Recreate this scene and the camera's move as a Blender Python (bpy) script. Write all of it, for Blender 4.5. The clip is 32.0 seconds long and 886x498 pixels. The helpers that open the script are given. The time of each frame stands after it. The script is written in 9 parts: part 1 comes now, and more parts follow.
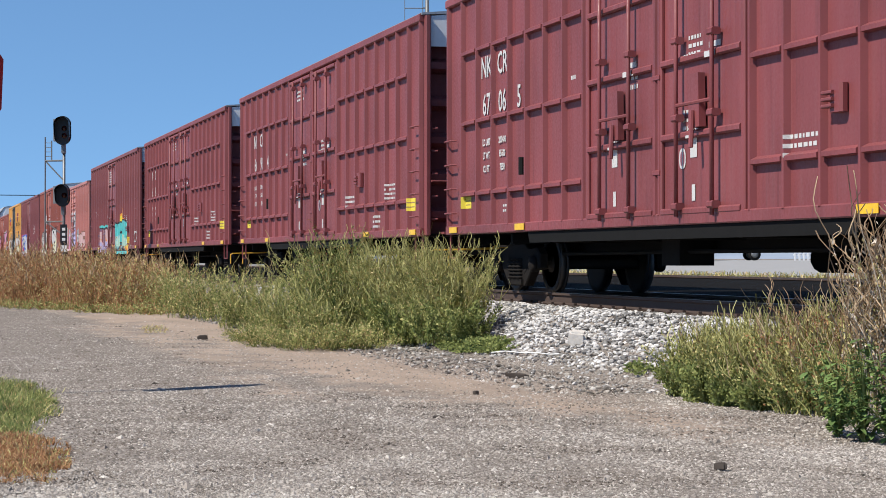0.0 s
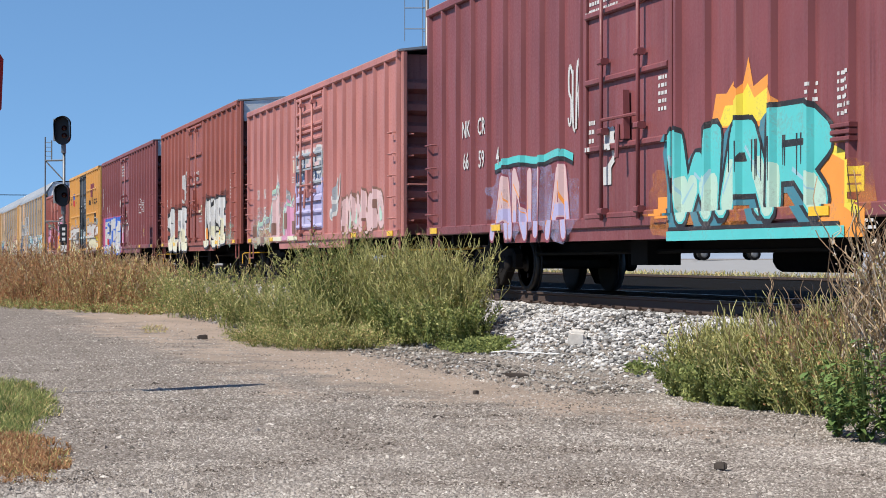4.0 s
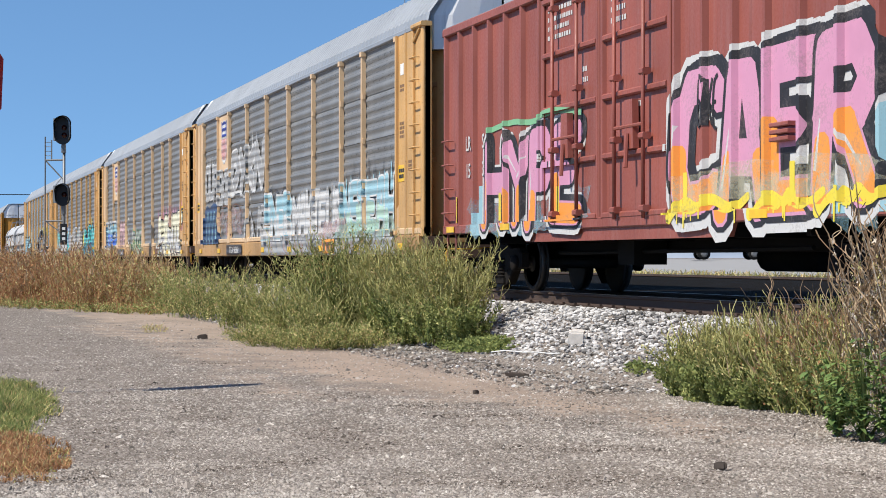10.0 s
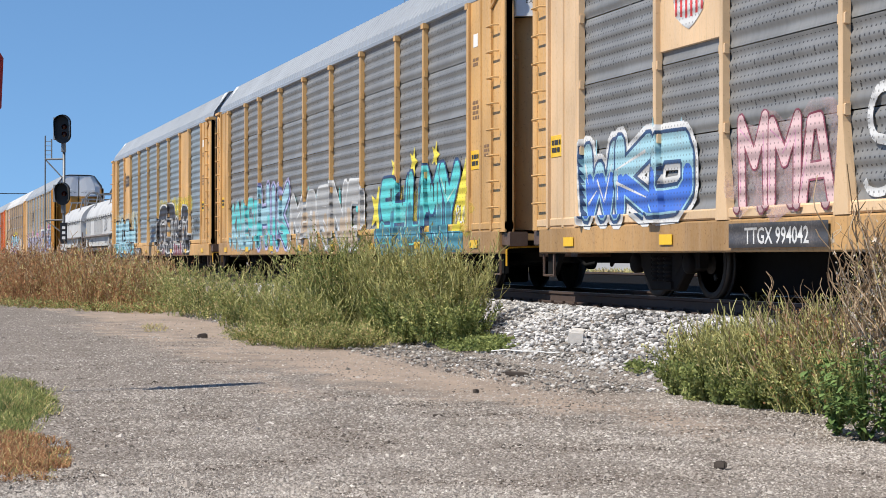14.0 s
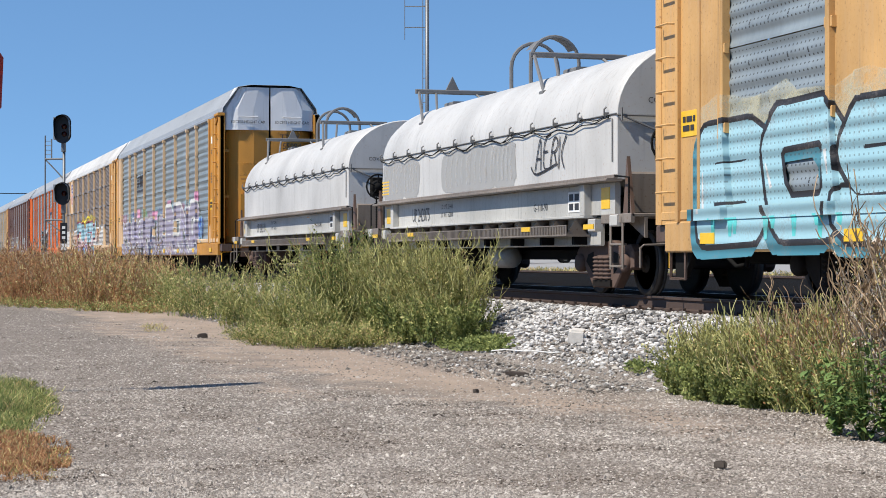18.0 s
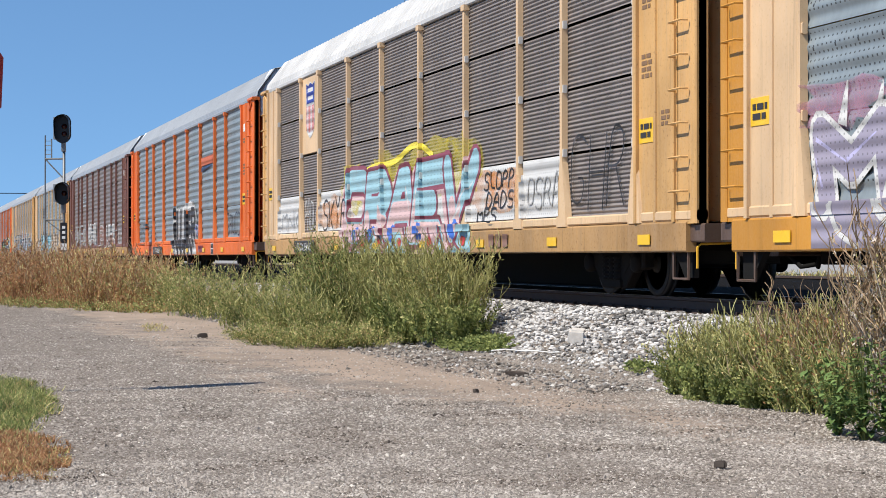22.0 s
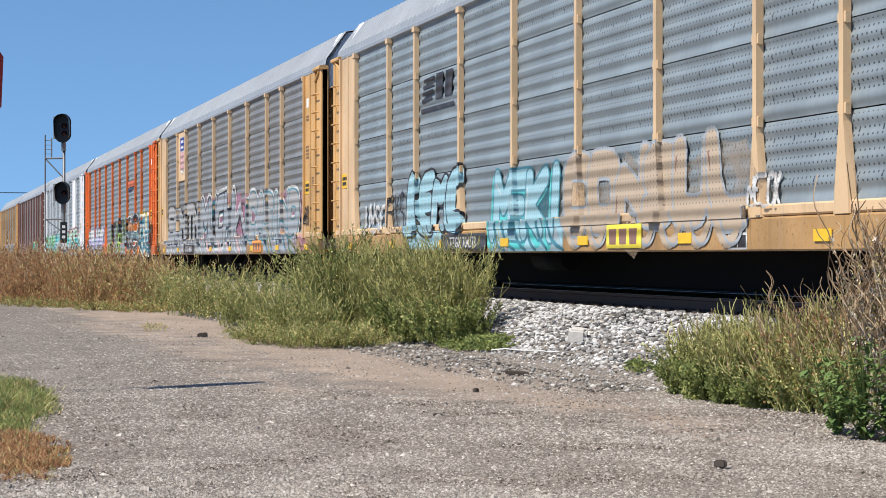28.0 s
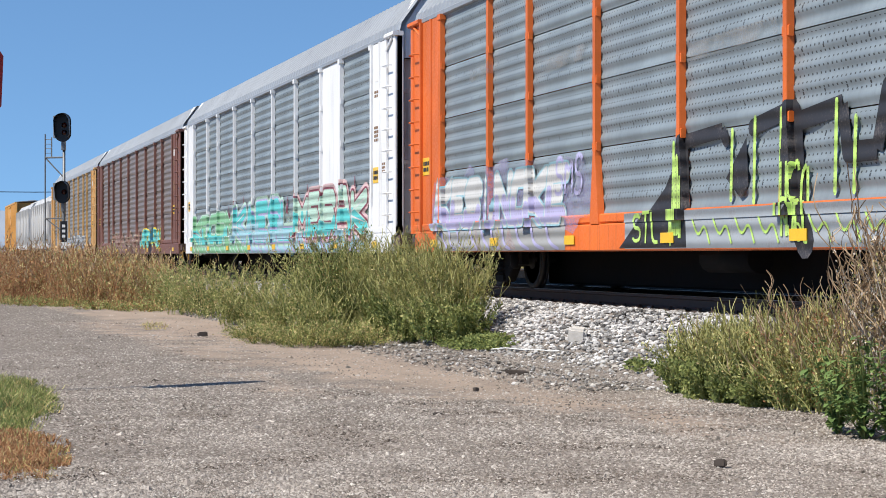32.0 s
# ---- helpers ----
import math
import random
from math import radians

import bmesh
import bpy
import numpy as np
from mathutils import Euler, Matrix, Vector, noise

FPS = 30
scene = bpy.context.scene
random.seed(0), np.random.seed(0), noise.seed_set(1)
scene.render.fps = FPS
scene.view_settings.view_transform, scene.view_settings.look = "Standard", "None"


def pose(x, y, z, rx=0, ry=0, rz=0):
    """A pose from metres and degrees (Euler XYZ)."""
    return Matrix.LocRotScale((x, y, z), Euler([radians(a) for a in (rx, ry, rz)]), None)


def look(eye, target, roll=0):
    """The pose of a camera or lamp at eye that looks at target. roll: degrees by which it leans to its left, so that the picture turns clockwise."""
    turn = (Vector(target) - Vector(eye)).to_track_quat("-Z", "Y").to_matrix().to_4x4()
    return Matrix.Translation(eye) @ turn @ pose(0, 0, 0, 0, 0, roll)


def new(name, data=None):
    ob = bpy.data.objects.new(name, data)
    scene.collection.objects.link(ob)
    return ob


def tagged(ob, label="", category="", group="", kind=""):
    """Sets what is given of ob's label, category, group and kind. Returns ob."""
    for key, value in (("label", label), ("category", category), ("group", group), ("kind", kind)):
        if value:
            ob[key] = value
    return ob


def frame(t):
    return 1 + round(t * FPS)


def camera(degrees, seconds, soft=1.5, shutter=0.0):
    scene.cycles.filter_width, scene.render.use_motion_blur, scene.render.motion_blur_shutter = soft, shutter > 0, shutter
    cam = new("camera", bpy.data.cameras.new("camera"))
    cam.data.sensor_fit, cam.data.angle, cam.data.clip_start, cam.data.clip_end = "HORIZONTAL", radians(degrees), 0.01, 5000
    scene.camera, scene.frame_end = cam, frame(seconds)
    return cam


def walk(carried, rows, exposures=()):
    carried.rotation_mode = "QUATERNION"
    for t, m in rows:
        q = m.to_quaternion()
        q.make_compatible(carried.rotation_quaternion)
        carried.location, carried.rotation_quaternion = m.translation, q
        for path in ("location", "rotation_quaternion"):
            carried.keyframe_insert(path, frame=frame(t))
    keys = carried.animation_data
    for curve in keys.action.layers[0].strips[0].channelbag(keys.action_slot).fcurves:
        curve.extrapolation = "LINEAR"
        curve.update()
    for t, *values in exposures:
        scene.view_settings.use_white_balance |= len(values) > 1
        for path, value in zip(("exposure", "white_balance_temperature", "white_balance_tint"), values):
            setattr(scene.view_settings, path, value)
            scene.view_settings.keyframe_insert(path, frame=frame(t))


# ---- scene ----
# The train passes on a straight line along Y; the near side of its cars is at x = 9.22.
NEAR = 9.22
CX = NEAR + 1.58     # middle of the near track
RAIL = 0.80          # top of its rails; the gravel lot is at z = 0
EYE = 1.34
TURN = math.radians(16.38)


def tilted(up):
    return look((0, 0, EYE), (math.sin(TURN) * 100, math.cos(TURN) * 100, EYE + 100 * up / 3260))


cam = camera(27.05, 32.0, soft=0.9)
walk(cam, [(0.0, tilted(17.5)), (3.0, tilted(17.3)), (6.0, tilted(16.6)), (12.0, tilted(16.2)),
           (14.0, tilted(14.8)), (22.0, tilted(14.2)), (24.0, tilted(13.4)), (31.4, tilted(13.0)), (32.0, tilted(11.8))])

# ---- daylight ----
SUN_EL, SUN_AZ = math.radians(50), math.radians(13)   # the sun stands across the track, a little towards the train's head
sky_world = bpy.data.worlds.new("sky")
scene.world = sky_world
sky_world.use_nodes = True
wn = sky_world.node_tree.nodes
sky = wn.new("ShaderNodeTexSky")
sky.sky_type, sky.sun_disc = "NISHITA", False
sun_from = Vector((-math.cos(SUN_AZ) * math.cos(SUN_EL), -math.sin(SUN_AZ) * math.cos(SUN_EL), math.sin(SUN_EL)))
sky.sun_elevation = SUN_EL
sky.sun_rotation = math.atan2(sun_from.x, sun_from.y)
sky.altitude, sky.air_density, sky.dust_density, sky.ozone_density = 1300, 1.0, 0.0, 1.3
# the clear autumn sky stays blue low down: look it up a little higher
wtc = wn.new("ShaderNodeTexCoord")
wmp = wn.new("ShaderNodeMapping")
wmp.inputs["Location"].default_value = (0, 0, 0.17)
sky_world.node_tree.links.new(wtc.outputs["Generated"], wmp.inputs[0])
sky_world.node_tree.links.new(wmp.outputs[0], sky.inputs[0])
tint = wn.new("ShaderNodeMix")
tint.data_type, tint.blend_type = "RGBA", "MULTIPLY"
tint.inputs[0].default_value, tint.inputs[7].default_value = 1.0, (0.73, 0.94, 1.05, 1)
sky_world.node_tree.links.new(sky.outputs[0], tint.inputs[6])
sky_world.node_tree.links.new(tint.outputs[2], wn["Background"].inputs[0])
wn["Background"].inputs[1].default_value = 0.097
sun = new("sun", bpy.data.lights.new("sun", "SUN"))
sun.data.energy, sun.data.angle, sun.data.color = 3.7, radians(0.5), (1.0, 0.93, 0.82)
sun.matrix_world = look(sun_from * 50, (0, 0, 0))
scene.view_settings.exposure = 0.72


# ---- small mesh kit ----
def box(bm, x0, x1, y0, y1, z0, z1, mi=0):
    vs = [bm.verts.new(c) for c in ((x0, y0, z0), (x1, y0, z0), (x1, y1, z0), (x0, y1, z0),
                                    (x0, y0, z1), (x1, y0, z1), (x1, y1, z1), (x0, y1, z1))]
    for f in ((0, 3, 2, 1), (4, 5, 6, 7), (0, 1, 5, 4), (1, 2, 6, 5), (2, 3, 7, 6), (3, 0, 4, 7)):
        bm.faces.new([vs[i] for i in f]).material_index = mi


def bbox(bm, x0, x1, y0, y1, z0, z1, b=0.01, mi=0):
    """A box whose edges along its longest axis are chamfered."""
    d = (x1 - x0, y1 - y0, z1 - z0)
    ax = max(range(3), key=lambda i: d[i])
    lo, hi = (x0, y0, z0), (x1, y1, z1)
    u, v = [i for i in range(3) if i != ax]
    b = min(b, d[u] * 0.45, d[v] * 0.45)
    ring = ((lo[u] + b, lo[v]), (hi[u] - b, lo[v]), (hi[u], lo[v] + b), (hi[u], hi[v] - b),
            (hi[u] - b, hi[v]), (lo[u] + b, hi[v]), (lo[u], hi[v] - b), (lo[u], lo[v] + b))
    loops = []
    for e in (lo[ax], hi[ax]):
        row = []
        for p, q in ring:
            c = [0, 0, 0]
            c[ax], c[u], c[v] = e, p, q
            row.append(bm.verts.new(c))
        loops.append(row)
    flip = (ax == 1)
    a, c = loops
    for i in range(8):
        f = [a[i], a[(i + 1) % 8], c[(i + 1) % 8], c[i]]
        bm.faces.new(f[::-1] if flip else f).material_index = mi
    bm.faces.new(a if flip else a[::-1]).material_index = mi
    bm.faces.new(c[::-1] if flip else c).material_index = mi


def tube(bm, pts, r, n=6, mi=0, r1=None):
    """A round bar along a line of points, r at its start and r1 at its end."""
    pts = [Vector(p) for p in pts]
    rings = []
    k = len(pts) - 1
    for i, p in enumerate(pts):
        d = (pts[min(i + 1, k)] - pts[max(i - 1, 0)]).normalized()
        a = d.orthogonal().normalized() if i == 0 else (a - d * a.dot(d)).normalized()
        b = d.cross(a)
        rr = r if r1 is None else r + (r1 - r) * i / k
        rings.append([bm.verts.new(p + (a * math.cos(2 * math.pi * j / n) + b * math.sin(2 * math.pi * j / n)) * rr) for j in range(n)])
    for q, s in zip(rings, rings[1:]):
        for j in range(n):
            f = bm.faces.new((q[j], q[(j + 1) % n], s[(j + 1) % n], s[j]))
            f.material_index, f.smooth = mi, n > 6
    bm.faces.new(rings[0][::-1]).material_index = mi
    bm.faces.new(rings[-1]).material_index = mi


def loft(bm, rings, mi=0, closed=True, smooth=False, caps=True):
    """Skins rings of equally many points."""
    rows = [[bm.verts.new(p) for p in ring] for ring in rings]
    n = len(rows[0])
    for q, s in zip(rows, rows[1:]):
        for j in range(n if closed else n - 1):
            f = bm.faces.new((q[j], q[(j + 1) % n], s[(j + 1) % n], s[j]))
            f.material_index, f.smooth = mi, smooth
    if caps and closed:
        bm.faces.new(rows[0][::-1]).material_index = mi
        bm.faces.new(rows[-1]).material_index = mi


def lathe(bm, profile, centre, axis, n=24, mi=0, smooth=True):
    """Turns a profile of (radius, distance along axis) about an axis."""
    c, ax = Vector(centre), Vector(axis).normalized()
    u = ax.orthogonal().normalized()
    w = ax.cross(u)
    rings = []
    for r, h in profile:
        rings.append([c + ax * h + (u * math.cos(2 * math.pi * j / n) + w * math.sin(2 * math.pi * j / n)) * max(r, 1e-4) for j in range(n)])
    loft(bm, rings, mi, True, smooth, True)


def slab(bm, outline, axis, a, b, mi=0):
    """A plate: an outline of 2D points (in the two other axes), between a and b along axis 0, 1 or 2."""
    u, v = [i for i in range(3) if i != axis]
    rings = []
    for e in (a, b):
        row = []
        for p, q in outline:
            c = [0, 0, 0]
            c[axis], c[u], c[v] = e, p, q
            row.append(c)
        rings.append(row)
    loft(bm, rings, mi)


def mesh(name, bm, mats, fix=True):
    if fix:
        bmesh.ops.recalc_face_normals(bm, faces=bm.faces)
    me = bpy.data.meshes.new(name)
    bm.to_mesh(me)
    bm.free()
    for m in (mats if isinstance(mats, (list, tuple)) else [mats]):
        me.materials.append(m)
    return me


def part(name, bm, material, parent, label="", at=(0, 0, 0), kind=""):
    """Links a bmesh, or a mesh made before, as one object under a thing or a part."""
    me = bm if isinstance(bm, bpy.types.Mesh) else mesh(name, bm, material)
    ob = new(name, me)
    ob.parent = parent
    ob.location = at
    if label:
        ob["label"] = label
    if kind:
        ob["kind"] = kind
    return ob


def thing(name, at, label, category, group="", kind="", rz=0):
    ob = new(name)
    ob.matrix_basis = pose(*at, 0, 0, rz)
    ob.empty_display_size = 0.3
    return tagged(ob, label, category, group, kind)



# ---- materials ----
def node_mat(name):
    m = bpy.data.materials.new(name)
    m.use_nodes = True
    nt = m.node_tree
    return m, nt, nt.nodes["Principled BSDF"]


def put(nt, kind, **sets):
    n = nt.nodes.new(kind)
    for k, v in sets.items():
        n.inputs[k.replace("_", " ")].default_value = v
    return n


def coords(nt, scale=(1, 1, 1), world=False):
    if world:
        g = nt.nodes.new("ShaderNodeNewGeometry")
        src = g.outputs["Position"]
    else:
        src = nt.nodes.new("ShaderNodeTexCoord").outputs["Object"]
    mp = nt.nodes.new("ShaderNodeMapping")
    mp.inputs["Scale"].default_value = scale
    nt.links.new(src, mp.inputs["Vector"])
    return mp.outputs[0]


def noise_tex(nt, vec, scale, detail=3.0, rough=0.55):
    n = nt.nodes.new("ShaderNodeTexNoise")
    n.inputs["Scale"].default_value, n.inputs["Detail"].default_value, n.inputs["Roughness"].default_value = scale, detail, rough
    nt.links.new(vec, n.inputs["Vector"])
    return n.outputs["Fac"]


def ramp(nt, fac, stops):
    r = nt.nodes.new("ShaderNodeValToRGB")
    e = r.color_ramp.elements
    while len(e) < len(stops):
        e.new(0.5)
    for el, (p, c) in zip(e, stops):
        el.position, el.color = p, (*c, 1) if len(c) == 3 else c
    nt.links.new(fac, r.inputs[0])
    return r.outputs[0]


def mix(nt, fac, a, b, mode="MIX"):
    m = nt.nodes.new("ShaderNodeMix")
    m.data_type, m.blend_type = "RGBA", mode
    for src, slot in ((fac, 0), (a, 6), (b, 7)):
        if isinstance(src, (int, float)):
            m.inputs[slot].default_value = src
        elif isinstance(src, (tuple, list)):
            m.inputs[slot].default_value = (*src, 1)
        else:
            nt.links.new(src, m.inputs[slot])
    return m.outputs[2]


def maths(nt, op, a, b=0.0):
    m = nt.nodes.new("ShaderNodeMath")
    m.operation = op
    for i, s in enumerate((a, b)):
        if isinstance(s, (int, float)):
            m.inputs[i].default_value = s
        else:
            nt.links.new(s, m.inputs[i])
    return m.outputs[0]


def bump(nt, bs, height, strength=0.3, dist=0.01):
    b = nt.nodes.new("ShaderNodeBump")
    b.inputs["Strength"].default_value, b.inputs["Distance"].default_value = strength, dist
    nt.links.new(height, b.inputs["Height"])
    nt.links.new(b.outputs[0], bs.inputs["Normal"])


def shade(c, k):
    return tuple(min(1, v * k) for v in c)


def paint(name, c, rust=0.25, rough=0.5, dull=0.25, rust_c=(0.10, 0.045, 0.025), dusty=0.2, metal=0.0):
    """Weathered painted steel: faded patches, streaks that run down, rust specks, road dust."""
    m, nt, bs = node_mat(name)
    big = noise_tex(nt, coords(nt, (0.5, 0.5, 0.35)), 1.2, 4)
    streak = noise_tex(nt, coords(nt, (3.0, 5.0, 0.22)), 2.0, 5, 0.6)
    fine = noise_tex(nt, coords(nt), 22, 4, 0.65)
    base = mix(nt, ramp(nt, big, [(0.3, (0, 0, 0)), (0.7, (1, 1, 1))]), shade(c, 1 - dull), shade(c, 1 + dull * 0.55))
    faded = tuple(v * 0.6 + 0.12 for v in c)
    base = mix(nt, maths(nt, "MULTIPLY", ramp(nt, streak, [(0.48, (0, 0, 0)), (0.72, (1, 1, 1))]), dusty), base, faded)
    dark = ramp(nt, noise_tex(nt, coords(nt, (4.0, 8.0, 0.35)), 1.7, 4), [(0.56, (0, 0, 0)), (0.74, (1, 1, 1))])
    base = mix(nt, maths(nt, "MULTIPLY", dark, 0.45), base, shade(c, 0.40))
    speck = maths(nt, "MULTIPLY", ramp(nt, fine, [(0.60, (0, 0, 0)), (0.70, (1, 1, 1))]), rust)
    base = mix(nt, speck, base, rust_c)
    nt.links.new(base, bs.inputs["Base Color"])
    nt.links.new(ramp(nt, fine, [(0.3, (rough - 0.1,) * 3), (0.7, (rough + 0.2,) * 3)]), bs.inputs["Roughness"])
    bs.inputs["Metallic"].default_value = metal
    bump(nt, bs, mix(nt, 0.5, big, fine), 0.25, 0.012)
    return m


def plain(name, c, rough=0.6, metal=0.0, var=0.25, scale=8.0, world=False, b=0.2):
    m, nt, bs = node_mat(name)
    if rough > 0.8:
        bs.inputs["Specular IOR Level"].default_value = 0.1
    v = coords(nt, world=world)
    n1, n2 = noise_tex(nt, v, scale, 4), noise_tex(nt, v, scale * 7, 3)
    base = mix(nt, n1, shade(c, 1 - var), shade(c, 1 + var))
    base = mix(nt, maths(nt, "MULTIPLY", n2, 0.4), base, shade(c, 1 - var * 1.5))
    nt.links.new(base, bs.inputs["Base Color"])
    bs.inputs["Roughness"].default_value, bs.inputs["Metallic"].default_value = rough, metal
    bump(nt, bs, n2, b, 0.006)
    return m


MAROON = paint("maroon paint", (0.215, 0.052, 0.055), rust=0.12, dusty=0.16)
MAROON_DARK = paint("dark maroon paint", (0.205, 0.057, 0.061), rust=0.15, dusty=0.25)
RED_BROWN = paint("red brown paint", (0.29, 0.082, 0.060), rust=0.2, dusty=0.3)
PINKISH = paint("faded pinkish brown paint", (0.42, 0.165, 0.145), rust=0.3, dusty=0.4)
YELLOW = paint("ochre yellow paint", (0.60, 0.31, 0.075), rust=0.2, dusty=0.15)
RACK_YELLOW = paint("rack yellow paint", (0.58, 0.34, 0.125), rust=0.45, dull=0.35, dusty=0.4)
RACK_CREAM = paint("faded cream yellow paint", (0.66, 0.46, 0.27), rust=0.2, dusty=0.3)
RUSTY_STEEL = paint("grimy rusty steel", (0.10, 0.062, 0.045), rust=0.5, dull=0.4, dusty=0.2)
SILL = paint("rusty ochre sill paint", (0.42, 0.245, 0.095), rust=0.6, dull=0.4, dusty=0.35)
GOLD = paint("gold paint", (0.50, 0.23, 0.03), rust=0.08, dusty=0.1)
ORANGE = paint("orange paint", (0.68, 0.14, 0.018), rust=0.15, dusty=0.15)
BROWN_RACK = paint("rack brown paint", (0.17, 0.07, 0.05), rust=0.4, dusty=0.3)
WHITE = paint("white paint", (0.74, 0.75, 0.76), rust=0.06, dull=0.08, dusty=0.1)
BLACK_DOOR = paint("black door paint", (0.022, 0.025, 0.03), rust=0.1, dusty=0.3)
HOOD = paint("white hood paint", (0.52, 0.515, 0.50), rust=0.42, dull=0.24, rough=0.45, rust_c=(0.33, 0.16, 0.10), dusty=0.0)
COIL_GREY = paint("grimy brown-grey deck paint", (0.20, 0.168, 0.14), rust=0.6, dull=0.4)
CLAMP = plain("grey clamp steel", (0.16, 0.16, 0.16), 0.6)
COIL_SILL = paint("pale sill paint", (0.46, 0.455, 0.43), rust=0.3, dull=0.25)
GALV = paint("galvanised roof sheet", (0.34, 0.36, 0.38), rust=0.03, dull=0.12, rough=0.42, metal=0.3)
UNDER = plain("black underframe", (0.012, 0.012, 0.012), 0.85)
TRUCK = plain("dusty brown cast steel", (0.125, 0.086, 0.072), 0.85)
# near black: the shade below the cars is in this colour too
TRUCK_DARK = plain("grimy shade-dark cast steel", (0.018, 0.016, 0.015), 0.85)
WHEEL = plain("wheel steel", (0.02, 0.018, 0.017), 0.7)
TREAD = plain("polished tread steel", (0.40, 0.40, 0.42), 0.35, 1.0)
YELLOW_BAR = plain("safety yellow", (0.75, 0.42, 0.03), 0.5)
REFLECT = plain("yellow reflective sheet", (0.85, 0.50, 0.02), 0.35)
LETTER = plain("white lettering", (0.75, 0.75, 0.73), 0.6, var=0.1)
LETTER_DARK = plain("dark lettering", (0.03, 0.03, 0.035), 0.6)


def rack_sheet(name, c, stain=0.35):
    """Galvanised corrugated sheet with rows of small punched holes, dirt on the ridges and stains."""
    m, nt, bs = node_mat(name)
    v = coords(nt)
    sep = nt.nodes.new("ShaderNodeSeparateXYZ")
    nt.links.new(v, sep.inputs[0])
    y, z = sep.outputs[1], sep.outputs[2]
    fy = maths(nt, "ABSOLUTE", maths(nt, "SUBTRACT", maths(nt, "FRACT", maths(nt, "MULTIPLY", y, 10.5)), 0.5))
    fz = maths(nt, "ABSOLUTE", maths(nt, "SUBTRACT", maths(nt, "FRACT", maths(nt, "MULTIPLY", z, 13.0)), 0.5))
    hole = maths(nt, "MULTIPLY", maths(nt, "LESS_THAN", fy, 0.15), maths(nt, "LESS_THAN", fz, 0.15))
    # the holes keep to the middle of each sheet
    fb = maths(nt, "ABSOLUTE", maths(nt, "SUBTRACT", maths(nt, "FRACT", maths(nt, "MULTIPLY", z, 0.95)), 0.5))
    hole = maths(nt, "MULTIPLY", hole, maths(nt, "LESS_THAN", fb, 0.34))
    big = noise_tex(nt, coords(nt, (0.6, 0.6, 0.3)), 1.3, 4)
    streak = noise_tex(nt, coords(nt, (3, 6, 0.25)), 1.6, 5, 0.6)
    fine = noise_tex(nt, v, 25, 3)
    base = mix(nt, ramp(nt, big, [(0.3, (0, 0, 0)), (0.7, (1, 1, 1))]), shade(c, 0.78), shade(c, 1.15))
    base = mix(nt, maths(nt, "MULTIPLY", ramp(nt, streak, [(0.45, (0, 0, 0)), (0.7, (1, 1, 1))]), stain), base, shade(c, 0.5))
    base = mix(nt, maths(nt, "MULTIPLY", fine, 0.25), base, shade(c, 0.6))
    base = mix(nt, maths(nt, "MULTIPLY", hole, 0.85), base, (0.02, 0.02, 0.022))
    # dark bolt heads, wider apart
    by = maths(nt, "ABSOLUTE", maths(nt, "SUBTRACT", maths(nt, "FRACT", maths(nt, "MULTIPLY", y, 2.08)), 0.5))
    bz = maths(nt, "ABSOLUTE", maths(nt, "SUBTRACT", maths(nt, "FRACT", maths(nt, "MULTIPLY", z, 2.14)), 0.5))
    bolt = maths(nt, "MULTIPLY", maths(nt, "LESS_THAN", by, 0.032), maths(nt, "LESS_THAN", bz, 0.04))
    base = mix(nt, maths(nt, "MULTIPLY", bolt, 0.9), base, (0.015, 0.015, 0.017))
    nt.links.new(base, bs.inputs["Base Color"])
    bs.inputs["Roughness"].default_value, bs.inputs["Metallic"].default_value = 0.5, 0.15
    bump(nt, bs, fine, 0.15, 0.005)
    return m


SHEET = rack_sheet("grey rack sheet", (0.225, 0.225, 0.22))
SHEET_BLUE = rack_sheet("blue grey rack sheet", (0.245, 0.29, 0.315), 0.25)
SHEET_DARK = rack_sheet("sooty rack sheet", (0.27, 0.235, 0.215), 0.6)
SHEET_BROWN = rack_sheet("brown stained rack sheet", (0.225, 0.190, 0.175), 0.5)

